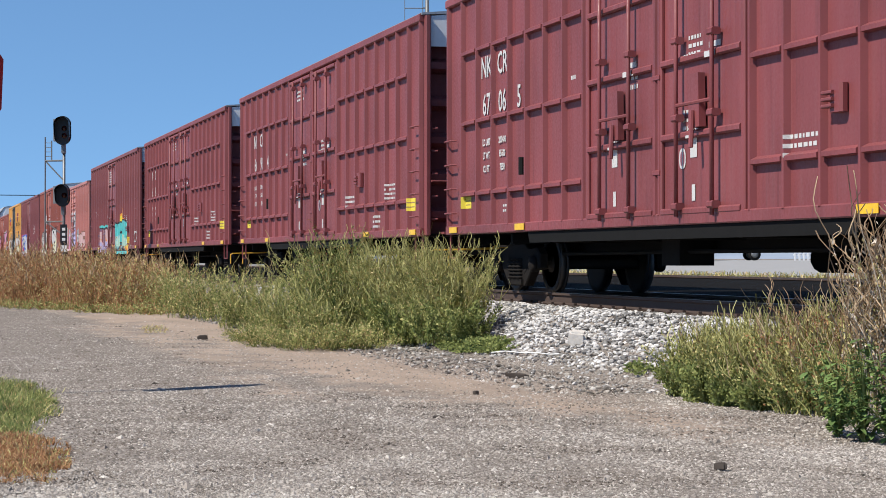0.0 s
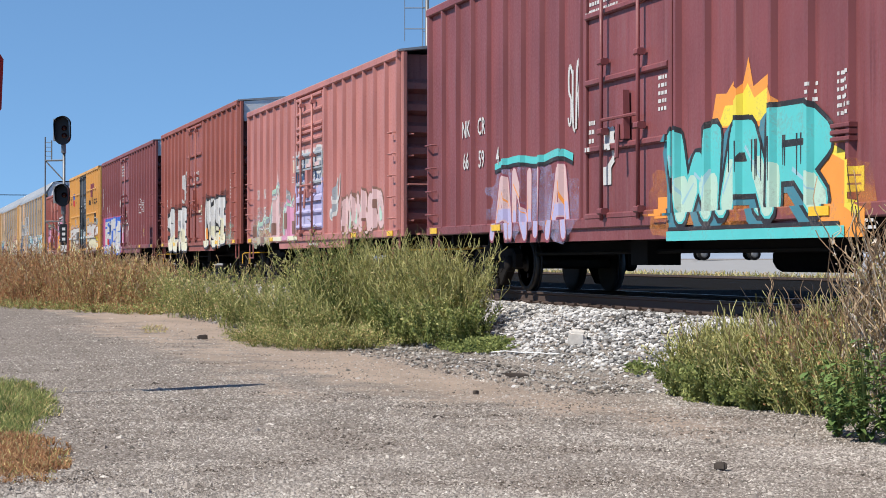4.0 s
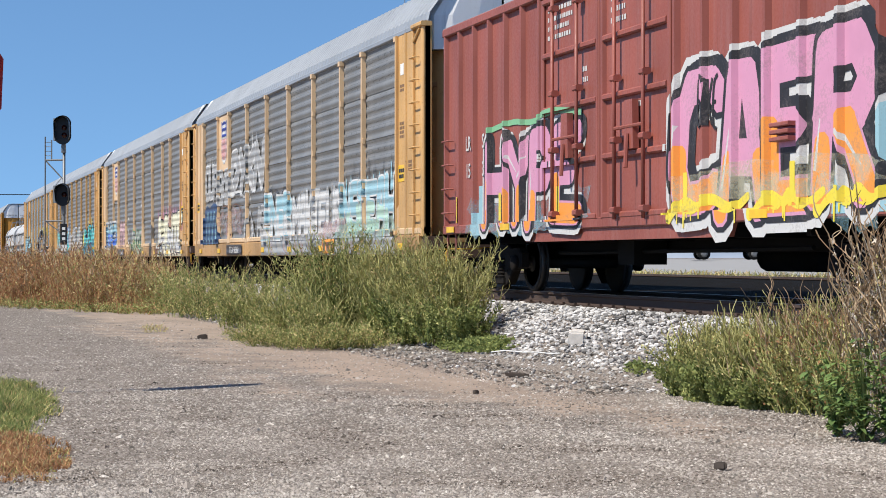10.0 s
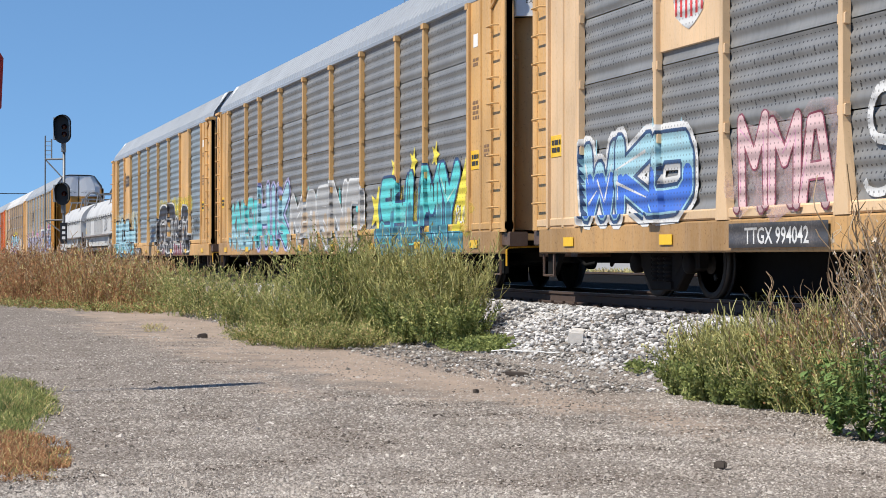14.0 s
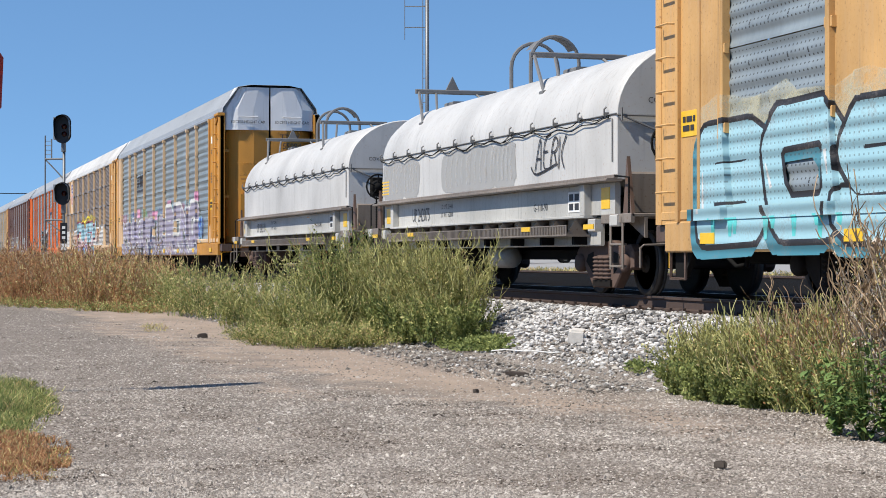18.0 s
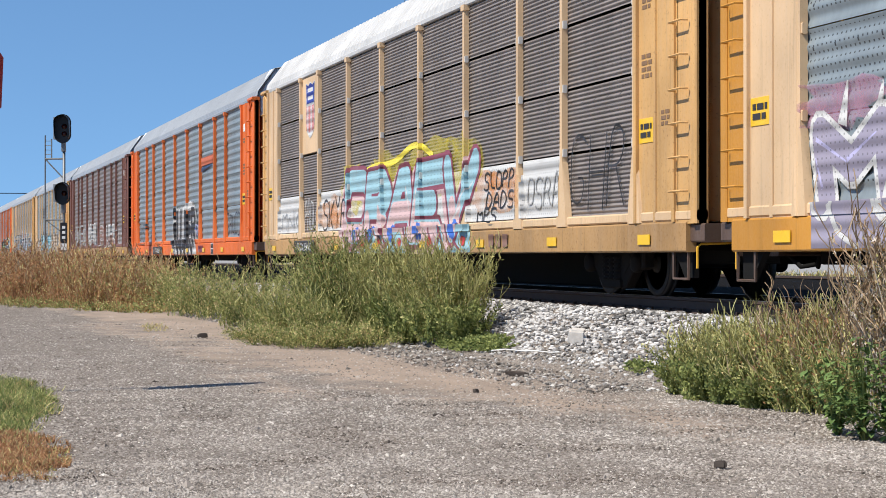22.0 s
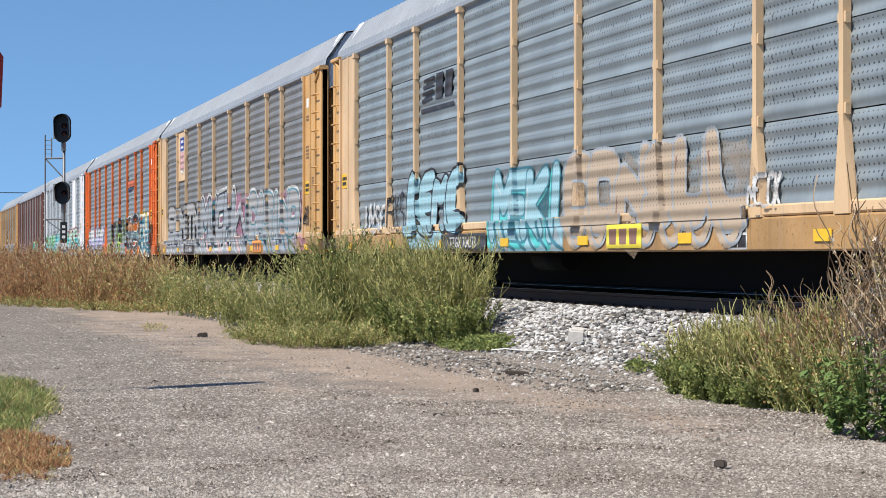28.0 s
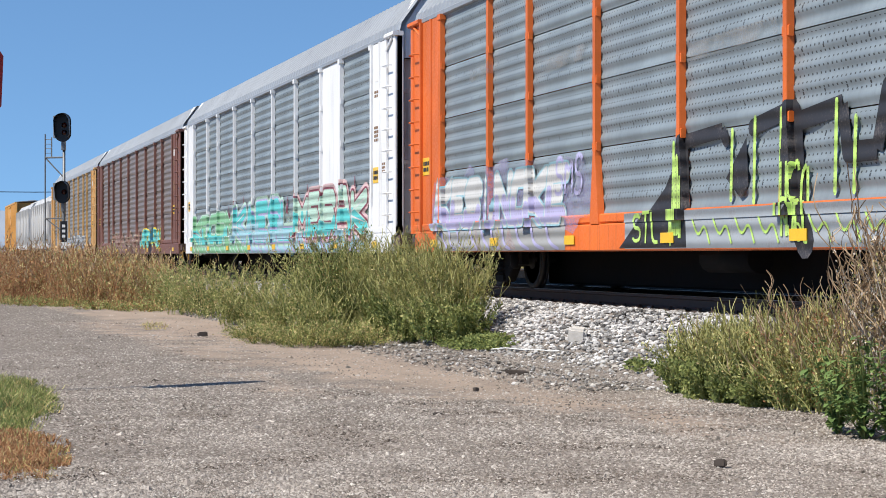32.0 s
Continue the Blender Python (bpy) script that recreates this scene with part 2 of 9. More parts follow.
# ---- railway cars: local x across (near side at -1.58), y along (head at -y), z up from the rail top ----
def truck_meshes():
    out = {}
    bm = bmesh.new()                                     # side frame, a cast truss; its two windows are left uncut
    prof = [(-1.12, 0.62), (-0.98, 0.72), (-0.60, 0.70), (-0.40, 0.78), (0.40, 0.78), (0.60, 0.70), (0.98, 0.72), (1.12, 0.62),
            (1.12, 0.40), (0.98, 0.36), (0.80, 0.42), (0.42, 0.10), (-0.42, 0.10), (-0.80, 0.42), (-0.98, 0.36), (-1.12, 0.40)]
    rings = [[(x, y * k, 0.44 + (z - 0.44) * k) for y, z in prof] for x, k in ((-0.08, 0.96), (-0.06, 1), (0.06, 1), (0.08, 0.96))]
    loft(bm, rings)
    out["side_frame"] = mesh("side_frame", bm, TRUCK)
    bm = bmesh.new()                                     # dark slabs painted for the shade inside the windows, and the spring seat
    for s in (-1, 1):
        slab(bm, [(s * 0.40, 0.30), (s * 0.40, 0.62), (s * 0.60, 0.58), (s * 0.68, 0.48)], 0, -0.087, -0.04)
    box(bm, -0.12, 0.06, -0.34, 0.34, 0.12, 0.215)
    out["opening_shade"] = mesh("opening_shade", bm, TRUCK_DARK)
    bm = bmesh.new()
    lathe(bm, [q for k in range(6) for q in ((0.07, k * 0.058), (0.095, k * 0.058 + 0.012), (0.095, k * 0.058 + 0.03), (0.07, k * 0.058 + 0.042))], (-0.05, 0, 0.22), (0, 0, 1), 10)
    out["spring"] = mesh("spring", bm, TRUCK)
    bm = bmesh.new()
    lathe(bm, [(0.13, 0.0), (0.135, -0.10), (0.115, -0.13), (0.09, -0.135), (0.05, -0.15), (0.0, -0.15)], (0, 0, 0), (1, 0, 0), 16)
    box(bm, -0.06, 0.08, -0.15, 0.15, 0.08, 0.20)
    out["bearing"] = mesh("bearing", bm, TRUCK)
    bm = bmesh.new()                                     # two wheels on their axle
    for s in (-1, 1):
        lathe(bm, [(0.02, 0.06), (0.13, 0.07), (0.14, 0.03), (0.34, -0.01), (0.38, 0.05), (0.455, 0.05), (0.46, 0.04)], (s * 0.75, 0, 0), (s, 0, 0), 28, 0)
        lathe(bm, [(0.462, 0.04), (0.4625, -0.05)], (s * 0.75, 0, 0), (s, 0, 0), 28, 1)
        lathe(bm, [(0.46, -0.05), (0.485, -0.065), (0.485, -0.085), (0.38, -0.085), (0.02, -0.06)], (s * 0.75, 0, 0), (s, 0, 0), 28, 0)
        box(bm, s * 0.79, s * 0.815, 0.20, 0.26, -0.03, 0.03)
    lathe(bm, [(0.085, -1.0), (0.09, -0.6), (0.075, 0), (0.09, 0.6), (0.085, 1.0)], (0, 0, 0), (1, 0, 0), 12)
    out["wheel_set"] = mesh("wheel_set", bm, [WHEEL, plain("worn wheel tread", (0.10, 0.095, 0.09), 0.5, 0.6)])
    bm = bmesh.new()
    bbox(bm, -1.05, 1.05, -0.22, 0.22, 0.50, 0.80, 0.04)
    lathe(bm, [(0.3, 0.8), (0.3, 0.9)], (0, 0, 0), (0, 0, 1), 16)
    for s in (-1, 1):
        tube(bm, [(-1.0, s * 0.42, 0.42), (1.0, s * 0.42, 0.42)], 0.05, 8)
    out["bolster"] = mesh("bolster", bm, TRUCK_DARK)
    return out


SURF = {}                                                # each car's near side: (x, from y, to y, from z, to z), later entries win
TM = truck_meshes()
# shaded copies of the truck parts, darkened by colour under boxcars and racks
TM_SHADED = {k: m.copy() for k, m in TM.items()}
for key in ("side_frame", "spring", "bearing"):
    TM_SHADED[key].materials[0] = TRUCK_DARK
WHEELS = []                                              # (wheel set, its place on the car) for motions()


def truck(car, y, meshes=TM):
    tr = part("truck", meshes["bolster"], None, car, "four-wheeled truck with coil springs", (0, y, 0))
    for s in (-1, 1):
        f = part("side_frame", meshes["side_frame"], None, tr, "", (s * 1.0, 0, 0))
        o = part("opening_shade", meshes["opening_shade"], None, tr, "", (s * 1.0, 0, 0))
        for a in (-0.2, 0.0, 0.2):
            part("spring", meshes["spring"], None, tr, "", (s * 1.02, a, 0))
        if s > 0:
            for ob in (f, o):
                ob.rotation_euler.z = math.pi
        for a in (-0.89, 0.89):
            b = part("bearing", meshes["bearing"], None, tr, "", (s * 1.02, a, 0.46))
            if s > 0:
                b.rotation_euler.z = math.pi
    for a in (-0.89, 0.89):
        WHEELS.append((part("wheel_set", meshes["wheel_set"], None, tr, "", (0, a, 0.46)), a, car, y + a))
    return tr


def coupler_bm(s):
    bm = bmesh.new()
    bbox(bm, -0.10, 0.10, min(0, s * 0.75), max(0, s * 0.75), 0.72, 0.92, 0.03)
    slab(bm, [(-0.17, s * 0.70), (0.05, s * 0.66), (0.20, s * 0.82), (0.12, s * 1.0), (-0.02, s * 0.93), (-0.2, s * 0.95)], 2, 0.67, 0.97)
    return bm




SOFT_DARK = plain("faded brown lettering", (0.22, 0.13, 0.07), 0.7)
BOLT = plain("pale galvanised bolts", (0.6, 0.58, 0.55), 0.5)


def running_gear(car, half, end_z=0.95, tc=None, meshes=TM, bar=YELLOW_BAR):
    """Trucks, couplers, air hoses and uncoupling bars for a car of that half length."""
    tc = tc if tc else half - 2.6
    for s in (-1, 1):
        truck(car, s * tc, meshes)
        part("coupler", coupler_bm(s), TRUCK_DARK, car, "", (0, s * half, 0))
        bm = bmesh.new()
        tube(bm, [(-0.35, s * (half - 0.1), 0.75), (-0.32, s * (half + 0.3), 0.62), (-0.22, s * (half + 0.55), 0.42), (-0.12, s * (half + 0.75), 0.45)], 0.03, 7)
        part("air_hose", bm, UNDER, car)
        bm = bmesh.new()
        y = s * (half + 0.22)
        tube(bm, [(-1.45, y, 0.40), (-1.45, y, 0.66), (-1.40, y, 0.70), (-0.25, y, 0.74), (-0.15, y, 0.80)], 0.016, 6)
        part("uncoupling_bar", bm, bar, car)


RUNGS = {}


def ladder(car, x, y0, y1, z0, z1, step, mat, r=0.014, name="rung"):
    """Grab irons bent out of round bar, with their feet on the side, one above the other."""
    key = (round(y1 - y0, 2), r, mat.name)
    if key not in RUNGS:
        bm = bmesh.new()
        w = (y1 - y0) / 2
        tube(bm, [(0.09, -w, 0), (0, -w + 0.02, 0), (0, w - 0.02, 0), (0.09, w, 0)], r, 5)
        RUNGS[key] = mesh("rung", bm, mat)
    for i in range(int((z1 - z0) / step) + 1):
        part(name, RUNGS[key], None, car, "", (x, (y0 + y1) / 2, z0 + i * step))


def reflectors(car, x, ys, z0, z1, w=0.20):
    """Yellow reflective strips along the sill."""
    bm = bmesh.new()
    box(bm, -0.004, 0.006, -w, w, z0, z1)
    me = mesh("reflector", bm, REFLECT)
    for y in ys:
        part("reflector", me, None, car, "yellow reflector strip", (x, y, 0))


def text_mesh(body, size, mat, offset=0.0, extrude=0.0, spacing=1.0, shear=0.0):
    cu = bpy.data.curves.new("lettering", "FONT")
    cu.body, cu.size, cu.offset, cu.extrude, cu.space_character, cu.shear = body, size, offset, extrude, spacing, shear
    cu.align_x = "CENTER"
    cu.resolution_u = 2
    ob = bpy.data.objects.new("lettering", cu)
    me = bpy.data.meshes.new_from_object(ob)
    bpy.data.objects.remove(ob)
    bpy.data.curves.remove(cu)
    me.materials.clear()
    me.materials.append(mat)
    return me


TO_SIDE = Matrix(((0, 0, -1, 0), (-1, 0, 0, 0), (0, 1, 0, 0), (0, 0, 0, 1)))   # writing on the near side
TO_HEAD = Matrix(((1, 0, 0, 0), (0, 0, -1, 0), (0, 1, 0, 0), (0, 0, 0, 1)))    # writing on the end that leads


def lettering(car, body, size, x, y, z, mat=None, head=False, sx=1.0, name="lettering"):
    me = text_mesh(body, size, mat or LETTER)
    ob = new(name, me)
    ob.parent = car
    ob.matrix_basis = Matrix.Translation((x, y, z)) @ (TO_HEAD if head else TO_SIDE) @ Matrix.Diagonal((sx, 1, 1, 1))
    return ob


def bars(car, x, y, z, w, h, rows, mat=None, seed=1):
    """Small writing that cannot be read: short flat bars."""
    rnd = random.Random(seed)
    bm = bmesh.new()
    for i in range(rows):
        zz, a = z + h * (1 - (i + 0.5) / rows), y + w / 2
        while a > y - w / 2 + 0.03:
            b = a - rnd.uniform(0.06, 0.2)
            box(bm, x - 0.002, x + 0.001, max(b, y - w / 2), a, zz - h / rows * 0.32, zz + h / rows * 0.32)
            a = b - 0.035
    return part("small_writing", bm, mat or LETTER, car)


def bearers(car, ys, z0, z1):
    bm = bmesh.new()
    bbox(bm, -1.4, 1.4, -0.055, 0.055, z0, z1, 0.01)
    me = mesh("cross_bearer", bm, UNDER)
    for y in ys:
        part("cross_bearer", me, None, car, "", (0, y, 0))


def box_end(car, s, y, mat, sill, eave, roof, white=False, n=7):
    """A car's end: a recessed sheet with pressed horizontal ribs between corner posts."""
    bm = bmesh.new()
    box(bm, -1.42, 1.42, min(y - s * 0.30, y - s * 0.34), max(y - s * 0.30, y - s * 0.34), sill, eave - (0.5 if white else 0))
    part("end_sheet", bm, mat, car)
    for k in range(n):
        z = sill + 0.42 + k * (eave - sill - 0.6) / n
        if white and z > eave - 0.75:
            continue
        bm = bmesh.new()
        prof = [(-0.1, -0.17), (0.12, -0.09), (0.12, 0.03), (-0.1, 0.12)]
        loft(bm, [[(x, y + s * (d * f - 0.19), z + e * f) for d, e in prof] for x, f in ((-1.40, 0.9), (-1.34, 1), (1.34, 1), (1.40, 0.9))])
        part("end_rib", bm, mat, car)
    for x in (-1.50, 1.40):
        bm = bmesh.new()
        bbox(bm, x, x + 0.10, y - 0.05, y + s * 0.14 if s > 0 else y + 0.05, sill, eave, 0.02) if s > 0 else bbox(bm, x, x + 0.10, y - 0.14, y + 0.05, sill, eave, 0.02)
        part("corner_post", bm, mat, car)
    if white:
        bm = bmesh.new()
        slab(bm, [(-1.41, eave - 0.56), (1.41, eave - 0.56), (1.41, eave), (0, roof), (-1.41, eave)], 1, min(y, y + s * 0.03), max(y, y + s * 0.03))
        part("end_plate", bm, WHITE, car, "white painted top plate of the end")
        if s < 0:
            lettering(car, "EXCESS HEIGHT CAR", 0.17, 0, y - 0.034, eave - 0.22, LETTER_DARK, True, 0.85)


def rib_bm(z0, z1, w=0.10, d=0.075):
    bm = bmesh.new()
    prof = [(0.0, -w / 2 - 0.02), (-d, -w / 2 + 0.01), (-d, w / 2 - 0.01), (0.0, w / 2 + 0.02)]
    loft(bm, [[(x, y, z0) for x, y in prof], [(x, y, z1) for x, y in prof]])
    return bm


def plug_door(car, y0, y1, z0, z1, mat, x=-1.50, name="door", bars_at=(0.3, 0.72), panels=4):
    """A plug door: framed leaf, cross rails, two turning rods with brackets and a locking lever."""
    d = part(name, mesh(name, _leaf(y0, y1, z0, z1, x, panels), mat), None, car, "plug door with locking rods")
    door_frame(d, y0, y1, z0, z1, x, panels, mat)
    w = y1 - y0
    for k in bars_at:
        bm = bmesh.new()
        yy = y0 + w * k
        tube(bm, [(x - 0.13, yy, z0 - 0.02), (x - 0.13, yy, z1 - 0.05)], 0.028, 7)
        for zz in (z0 + 0.06, z0 + (z1 - z0) * 0.3, z0 + (z1 - z0) * 0.55, z1 - 0.25):
            bbox(bm, x - 0.17, x - 0.05, yy - 0.08, yy + 0.08, zz, zz + 0.09, 0.02)
        part("locking_rod", bm, mat, d)
    bm = bmesh.new()
    yy, zz = y0 + w * 0.5, z0 + (z1 - z0) * 0.30
    slab(bm, [(yy - 0.16, zz - 0.1), (yy + 0.16, zz - 0.1), (yy + 0.13, zz + 0.55), (yy - 0.13, zz + 0.55)], 0, x - 0.14, x - 0.05)
    tube(bm, [(x - 0.16, yy, zz + 0.1), (x - 0.2, yy - 0.05, zz - 0.35)], 0.03, 6)
    tube(bm, [(x - 0.13, y0 + w * bars_at[0], zz + 0.2), (x - 0.13, y0 + w * bars_at[1], zz + 0.2)], 0.025, 6)
    part("lever", bm, mat, d)
    return d


def _leaf(y0, y1, z0, z1, x, panels):
    bm = bmesh.new()
    box(bm, x - 0.02, x + 0.06, y0, y1, z0, z1)
    return bm


def door_frame(d, y0, y1, z0, z1, x, panels, mat):
    for a, b in ((y0, y0 + 0.1), (y1 - 0.1, y1)):
        bm = bmesh.new()
        bbox(bm, x - 0.07, x - 0.015, a, b, z0, z1, 0.015)
        part("stile", bm, mat, d)
    for i in range(panels + 1):
        bm = bmesh.new()
        zz = z0 + (z1 - z0 - 0.09) * i / panels
        bbox(bm, x - 0.085, x - 0.012, y0 + 0.1, y1 - 0.1, zz, zz + 0.09, 0.02)
        part("rail", bm, mat, d)


def boxcar(name, sf, sr, mat, label, style="ribs", pitch=0.87, eave=5.05, roof=5.22, sill=0.98, doors=((-1.6, 1.6),),
           door_mat=None, white=True, rails=(1.64, 2.85, 4.05), panels=4, meshes=TM_SHADED, low_rail=False, rod_bar=YELLOW_BAR, roof_mat=None, painted_rail=False):
    half = (sr - sf) / 2
    car = thing(name, (CX, 0, RAIL), label, "boxcar", "cars of the passing train")
    car["middle"] = (sf + sr) / 2
    dm = door_mat or mat
    X = -1.50                                             # face of the side sheets
    # body shell: two sides, floor, roof
    for s in (-1, 1):
        bm = bmesh.new()
        box(bm, s * 1.50 if s < 0 else 1.44, -1.44 if s < 0 else 1.50, -half, half, sill, eave)
        part("side_sheet", bm, mat, car)
        bm = bmesh.new()
        bbox(bm, min(s * 1.42, s * 1.585), max(s * 1.42, s * 1.585), -half, half, eave - 0.10, eave + 0.05, 0.02)
        part("top_chord", bm, mat, car)
        bm = bmesh.new()
        bbox(bm, min(s * 1.40, s * 1.575), max(s * 1.40, s * 1.575), -half, half, sill - 0.02, sill + 0.13, 0.015)
        part("side_sill", bm, mat, car)
        bm = bmesh.new()
        dh = half - 4.4
        slab(bm, [(-dh - 0.1, sill - 0.02), (-dh, sill - 0.19), (dh, sill - 0.19), (dh + 0.1, sill - 0.02)], 0, min(s * 1.47, s * 1.53), max(s * 1.47, s * 1.53))
        part("door_sill", bm, UNDER if style == "grid" else mat, car)
        box_end(car, s, s * half, mat, sill, eave, roof, white, 5 if half > 9 else 7)
    bm = bmesh.new()
    rings = []
    for y in (-half - 0.05, half + 0.05):
        rings.append([(-1.56, y, eave + 0.02), (-1.56, y, eave + 0.06), (0, y, roof + 0.03), (1.56, y, eave + 0.06), (1.56, y, eave + 0.02), (0, y, roof - 0.05)])
    loft(bm, rings)
    for i in range(int(half * 2 / 1.2)):
        y = -half + 0.6 + i * 1.2
        loft(bm, [[(-1.5, yy, eave + 0.06), (0, yy, roof + 0.03 + h), (1.5, yy, eave + 0.06), (0, yy, roof)] for yy, h in ((y - 0.05, 0), (y, 0.04), (y + 0.05, 0))])
    part("roof", bm, roof_mat or GALV, car, "ribbed metal roof")
    bm = bmesh.new()
    box(bm, -1.4, 1.4, -half, half, sill - 0.02, sill + 0.03)
    bbox(bm, -0.35, 0.35, -half, half, 0.62, sill - 0.02, 0.03)
    bearers(car, [-half + half * 2 * (i + 0.5) / 9 for i in range(9)], sill - 0.2, sill - 0.022)
    tube(bm, [(0.9, -1.6, 0.55), (0.9, 0.2, 0.55)], 0.2, 12)
    tube(bm, [(-0.75, -half + 3.8, 0.66), (-0.75, half - 3.8, 0.62)], 0.03, 6)
    box(bm, -0.9, -0.4, 0.8, 1.4, 0.45, 0.8)
    part("underframe", bm, UNDER, car)
    # ribs and rails on both sides
    spans = []
    lo = -half + 0.08
    for a, b in doors:
        spans.append((lo, a - 0.12))
        lo = b + 0.12
    spans.append((lo, half - 0.08))
    rib = mesh("rib", rib_bm(sill + 0.1, eave - 0.08, 0.09 if style == "ribs" else 0.07), mat)
    for a, b in spans:
        n = max(1, round((b - a) / pitch))
        for i in range(n + 1):
            y = a + (b - a) * i / n
            part("rib", rib, None, car, "", (X, y, 0))
        if style == "grid":
            g = mesh("cross_rail", _rail_bm((b - a) / n - 0.10), mat)
            for i in range(n):
                for k, z in enumerate(rails):
                    if i == 0 and a < 0 or i == n - 1 and b > 0 and a > 0:
                        continue
                    part("cross_rail", g, None, car, "", (X, a + (b - a) * (i + 0.5) / n, z))
    frib = mesh("far_rib", rib_bm(sill + 0.1, eave - 0.08), mat)
    for i in range(7):
        part("rib", frib, None, car, "", (1.5, -half + half * 2 * (i + 0.5) / 7, 0)).rotation_euler.z = math.pi
    for a, b in doors:
        plug_door(car, a, b, sill + 0.10, eave - 0.14, dm, panels=panels)
    for s in (-1, 1):
        y = s * (half - 0.32)
        ladder(car, X - 0.13, y - 0.22, y + 0.22, sill + 0.35, sill + 0.35 + (1.9 if s < 0 else 1.4), 0.42, mat, 0.016)
        bm = bmesh.new()                                  # stirrup under the corner
        tube(bm, [(X, y - 0.24, sill), (X, y - 0.24, sill - 0.42), (X, y + 0.24, sill - 0.42), (X, y + 0.24, sill)], 0.022, 5)
        part("stirrup", bm, mat, car)
        ladder(car, -1.36, s * half - 0.02 if s > 0 else -half - 0.12, s * half + 0.12 if s > 0 else -half + 0.02, sill + 0.3, sill + 2.0, 0.42, mat, 0.016)
        bm = bmesh.new()                                  # platform and hand rail across the end
        box(bm, -1.2, 1.2, min(s * half, s * (half + 0.32)), max(s * half, s * (half + 0.32)), sill + 0.02, sill + 0.06)
        tube(bm, [(-1.4, s * half, sill + 1.0), (-1.4, s * (half + 0.2), sill + 1.0), (1.4, s * (half + 0.2), sill + 1.0), (1.4, s * half, sill + 1.0)], 0.018, 5)
        part("end_platform", bm, mat, car)
    running_gear(car, half + 0.0, sill, half - (2.45 if half > 9 else 1.7), meshes, rod_bar)
    ribs_at = []
    for a, b in spans:
        n = max(1, round((b - a) / pitch))
        hw = 0.09 if style == "ribs" else 0.07
        ribs_at += [(a + (b - a) * i / n, hw / 2 + 0.02, hw / 2 - 0.01, 0.077, sill + 0.13, eave - 0.1) for i in range(n + 1)]
    for a, b in doors:                                    # rails, stiles and leaf of the doors take paint as well
        d0, d1 = sill + 0.10, eave - 0.14
        mid, hw = (a + b) / 2, (b - a) / 2
        for i in range(panels + 1):
            zz = d0 + (d1 - d0 - 0.09) * i / panels
            ribs_at.append((mid, hw - 0.1, hw - 0.11, 0.086, zz, zz + 0.09))
        for y in (a + 0.05, b - 0.05):
            ribs_at.append((y, 0.052, 0.045, 0.071, d0, d1))
        ribs_at.append((mid, hw, hw - 0.004, 0.022, d0, d1))
    SURF[car.name] = (X - 0.002, [(0, sill + 0.13, -1.577)] + ([(rails[0] - 0.045, rails[0] + 0.06, X - 0.087)] if painted_rail else []), ribs_at)
    reflectors(car, -1.592, [y for y in (-half + 0.5 + (2 * half - 1.0) * i / 5 for i in range(6)) if all(not (a - 0.3 < y < b + 0.3) for a, b in doors)], sill + 0.01, sill + 0.11, 0.22)
    return car


def _rail_bm(w):
    bm = bmesh.new()
    prof = [(0.0, -0.045), (-0.085, -0.03), (-0.085, 0.02), (0.0, 0.06)]
    loft(bm, [[(x, y, z) for x, z in prof] for y in (-w / 2, w / 2)])
    return bm


# ---- rack cars for new motor cars ----
def sheet_bm(w, h, k, waves=18, amp=0.015, gap=0.014):
    """One corrugated sheet of the stack of four."""
    bm = bmesh.new()
    rows = []
    n = max(16, waves * 2)
    for i in range(n + 1):
        z = (h - gap) * i / n
        x = -amp * math.cos((z / h + k) / 4 * waves * 2 * math.pi) - 0.006 * (k % 2)
        rows.append([bm.verts.new((x, -w / 2, z)), bm.verts.new((x, w / 2, z))])
    for a, b in zip(rows, rows[1:]):
        bm.faces.new((a[0], b[0], b[1], a[1])).smooth = True
    return bm


def post_bm(z0, z1, flare=0.16, w=0.055, d=0.09):
    bm = bmesh.new()
    pts = [(z0, flare), (z0 + 0.28, flare * 0.85), (z0 + 0.95, w), (z1, w), (z1 + 0.001, w)]
    loft(bm, [[(0, -h, z), (-d, -h * 0.85, z), (-d, h * 0.85, z), (0, h, z)] for z, h in pts[:4]])
    box(bm, -d - 0.02, 0, -0.09, 0.09, z1 - 0.10, z1)
    return bm


def bands_of(flare, z0, z1, w=0.055, n=6):
    """Steps in height with the post's half width in each: wide at its foot, narrow above."""
    out = [(z0, z0 + 0.28, flare * 1.01)]
    for i in range(n):
        a, b = z0 + 0.28 + 0.67 * i / n, z0 + 0.28 + 0.67 * (i + 1) / n
        out.append((a, b, flare * 0.85 + (w - flare * 0.85) * i / n + 0.004))
    return out + [(z0 + 0.95, z1, w + 0.004)]


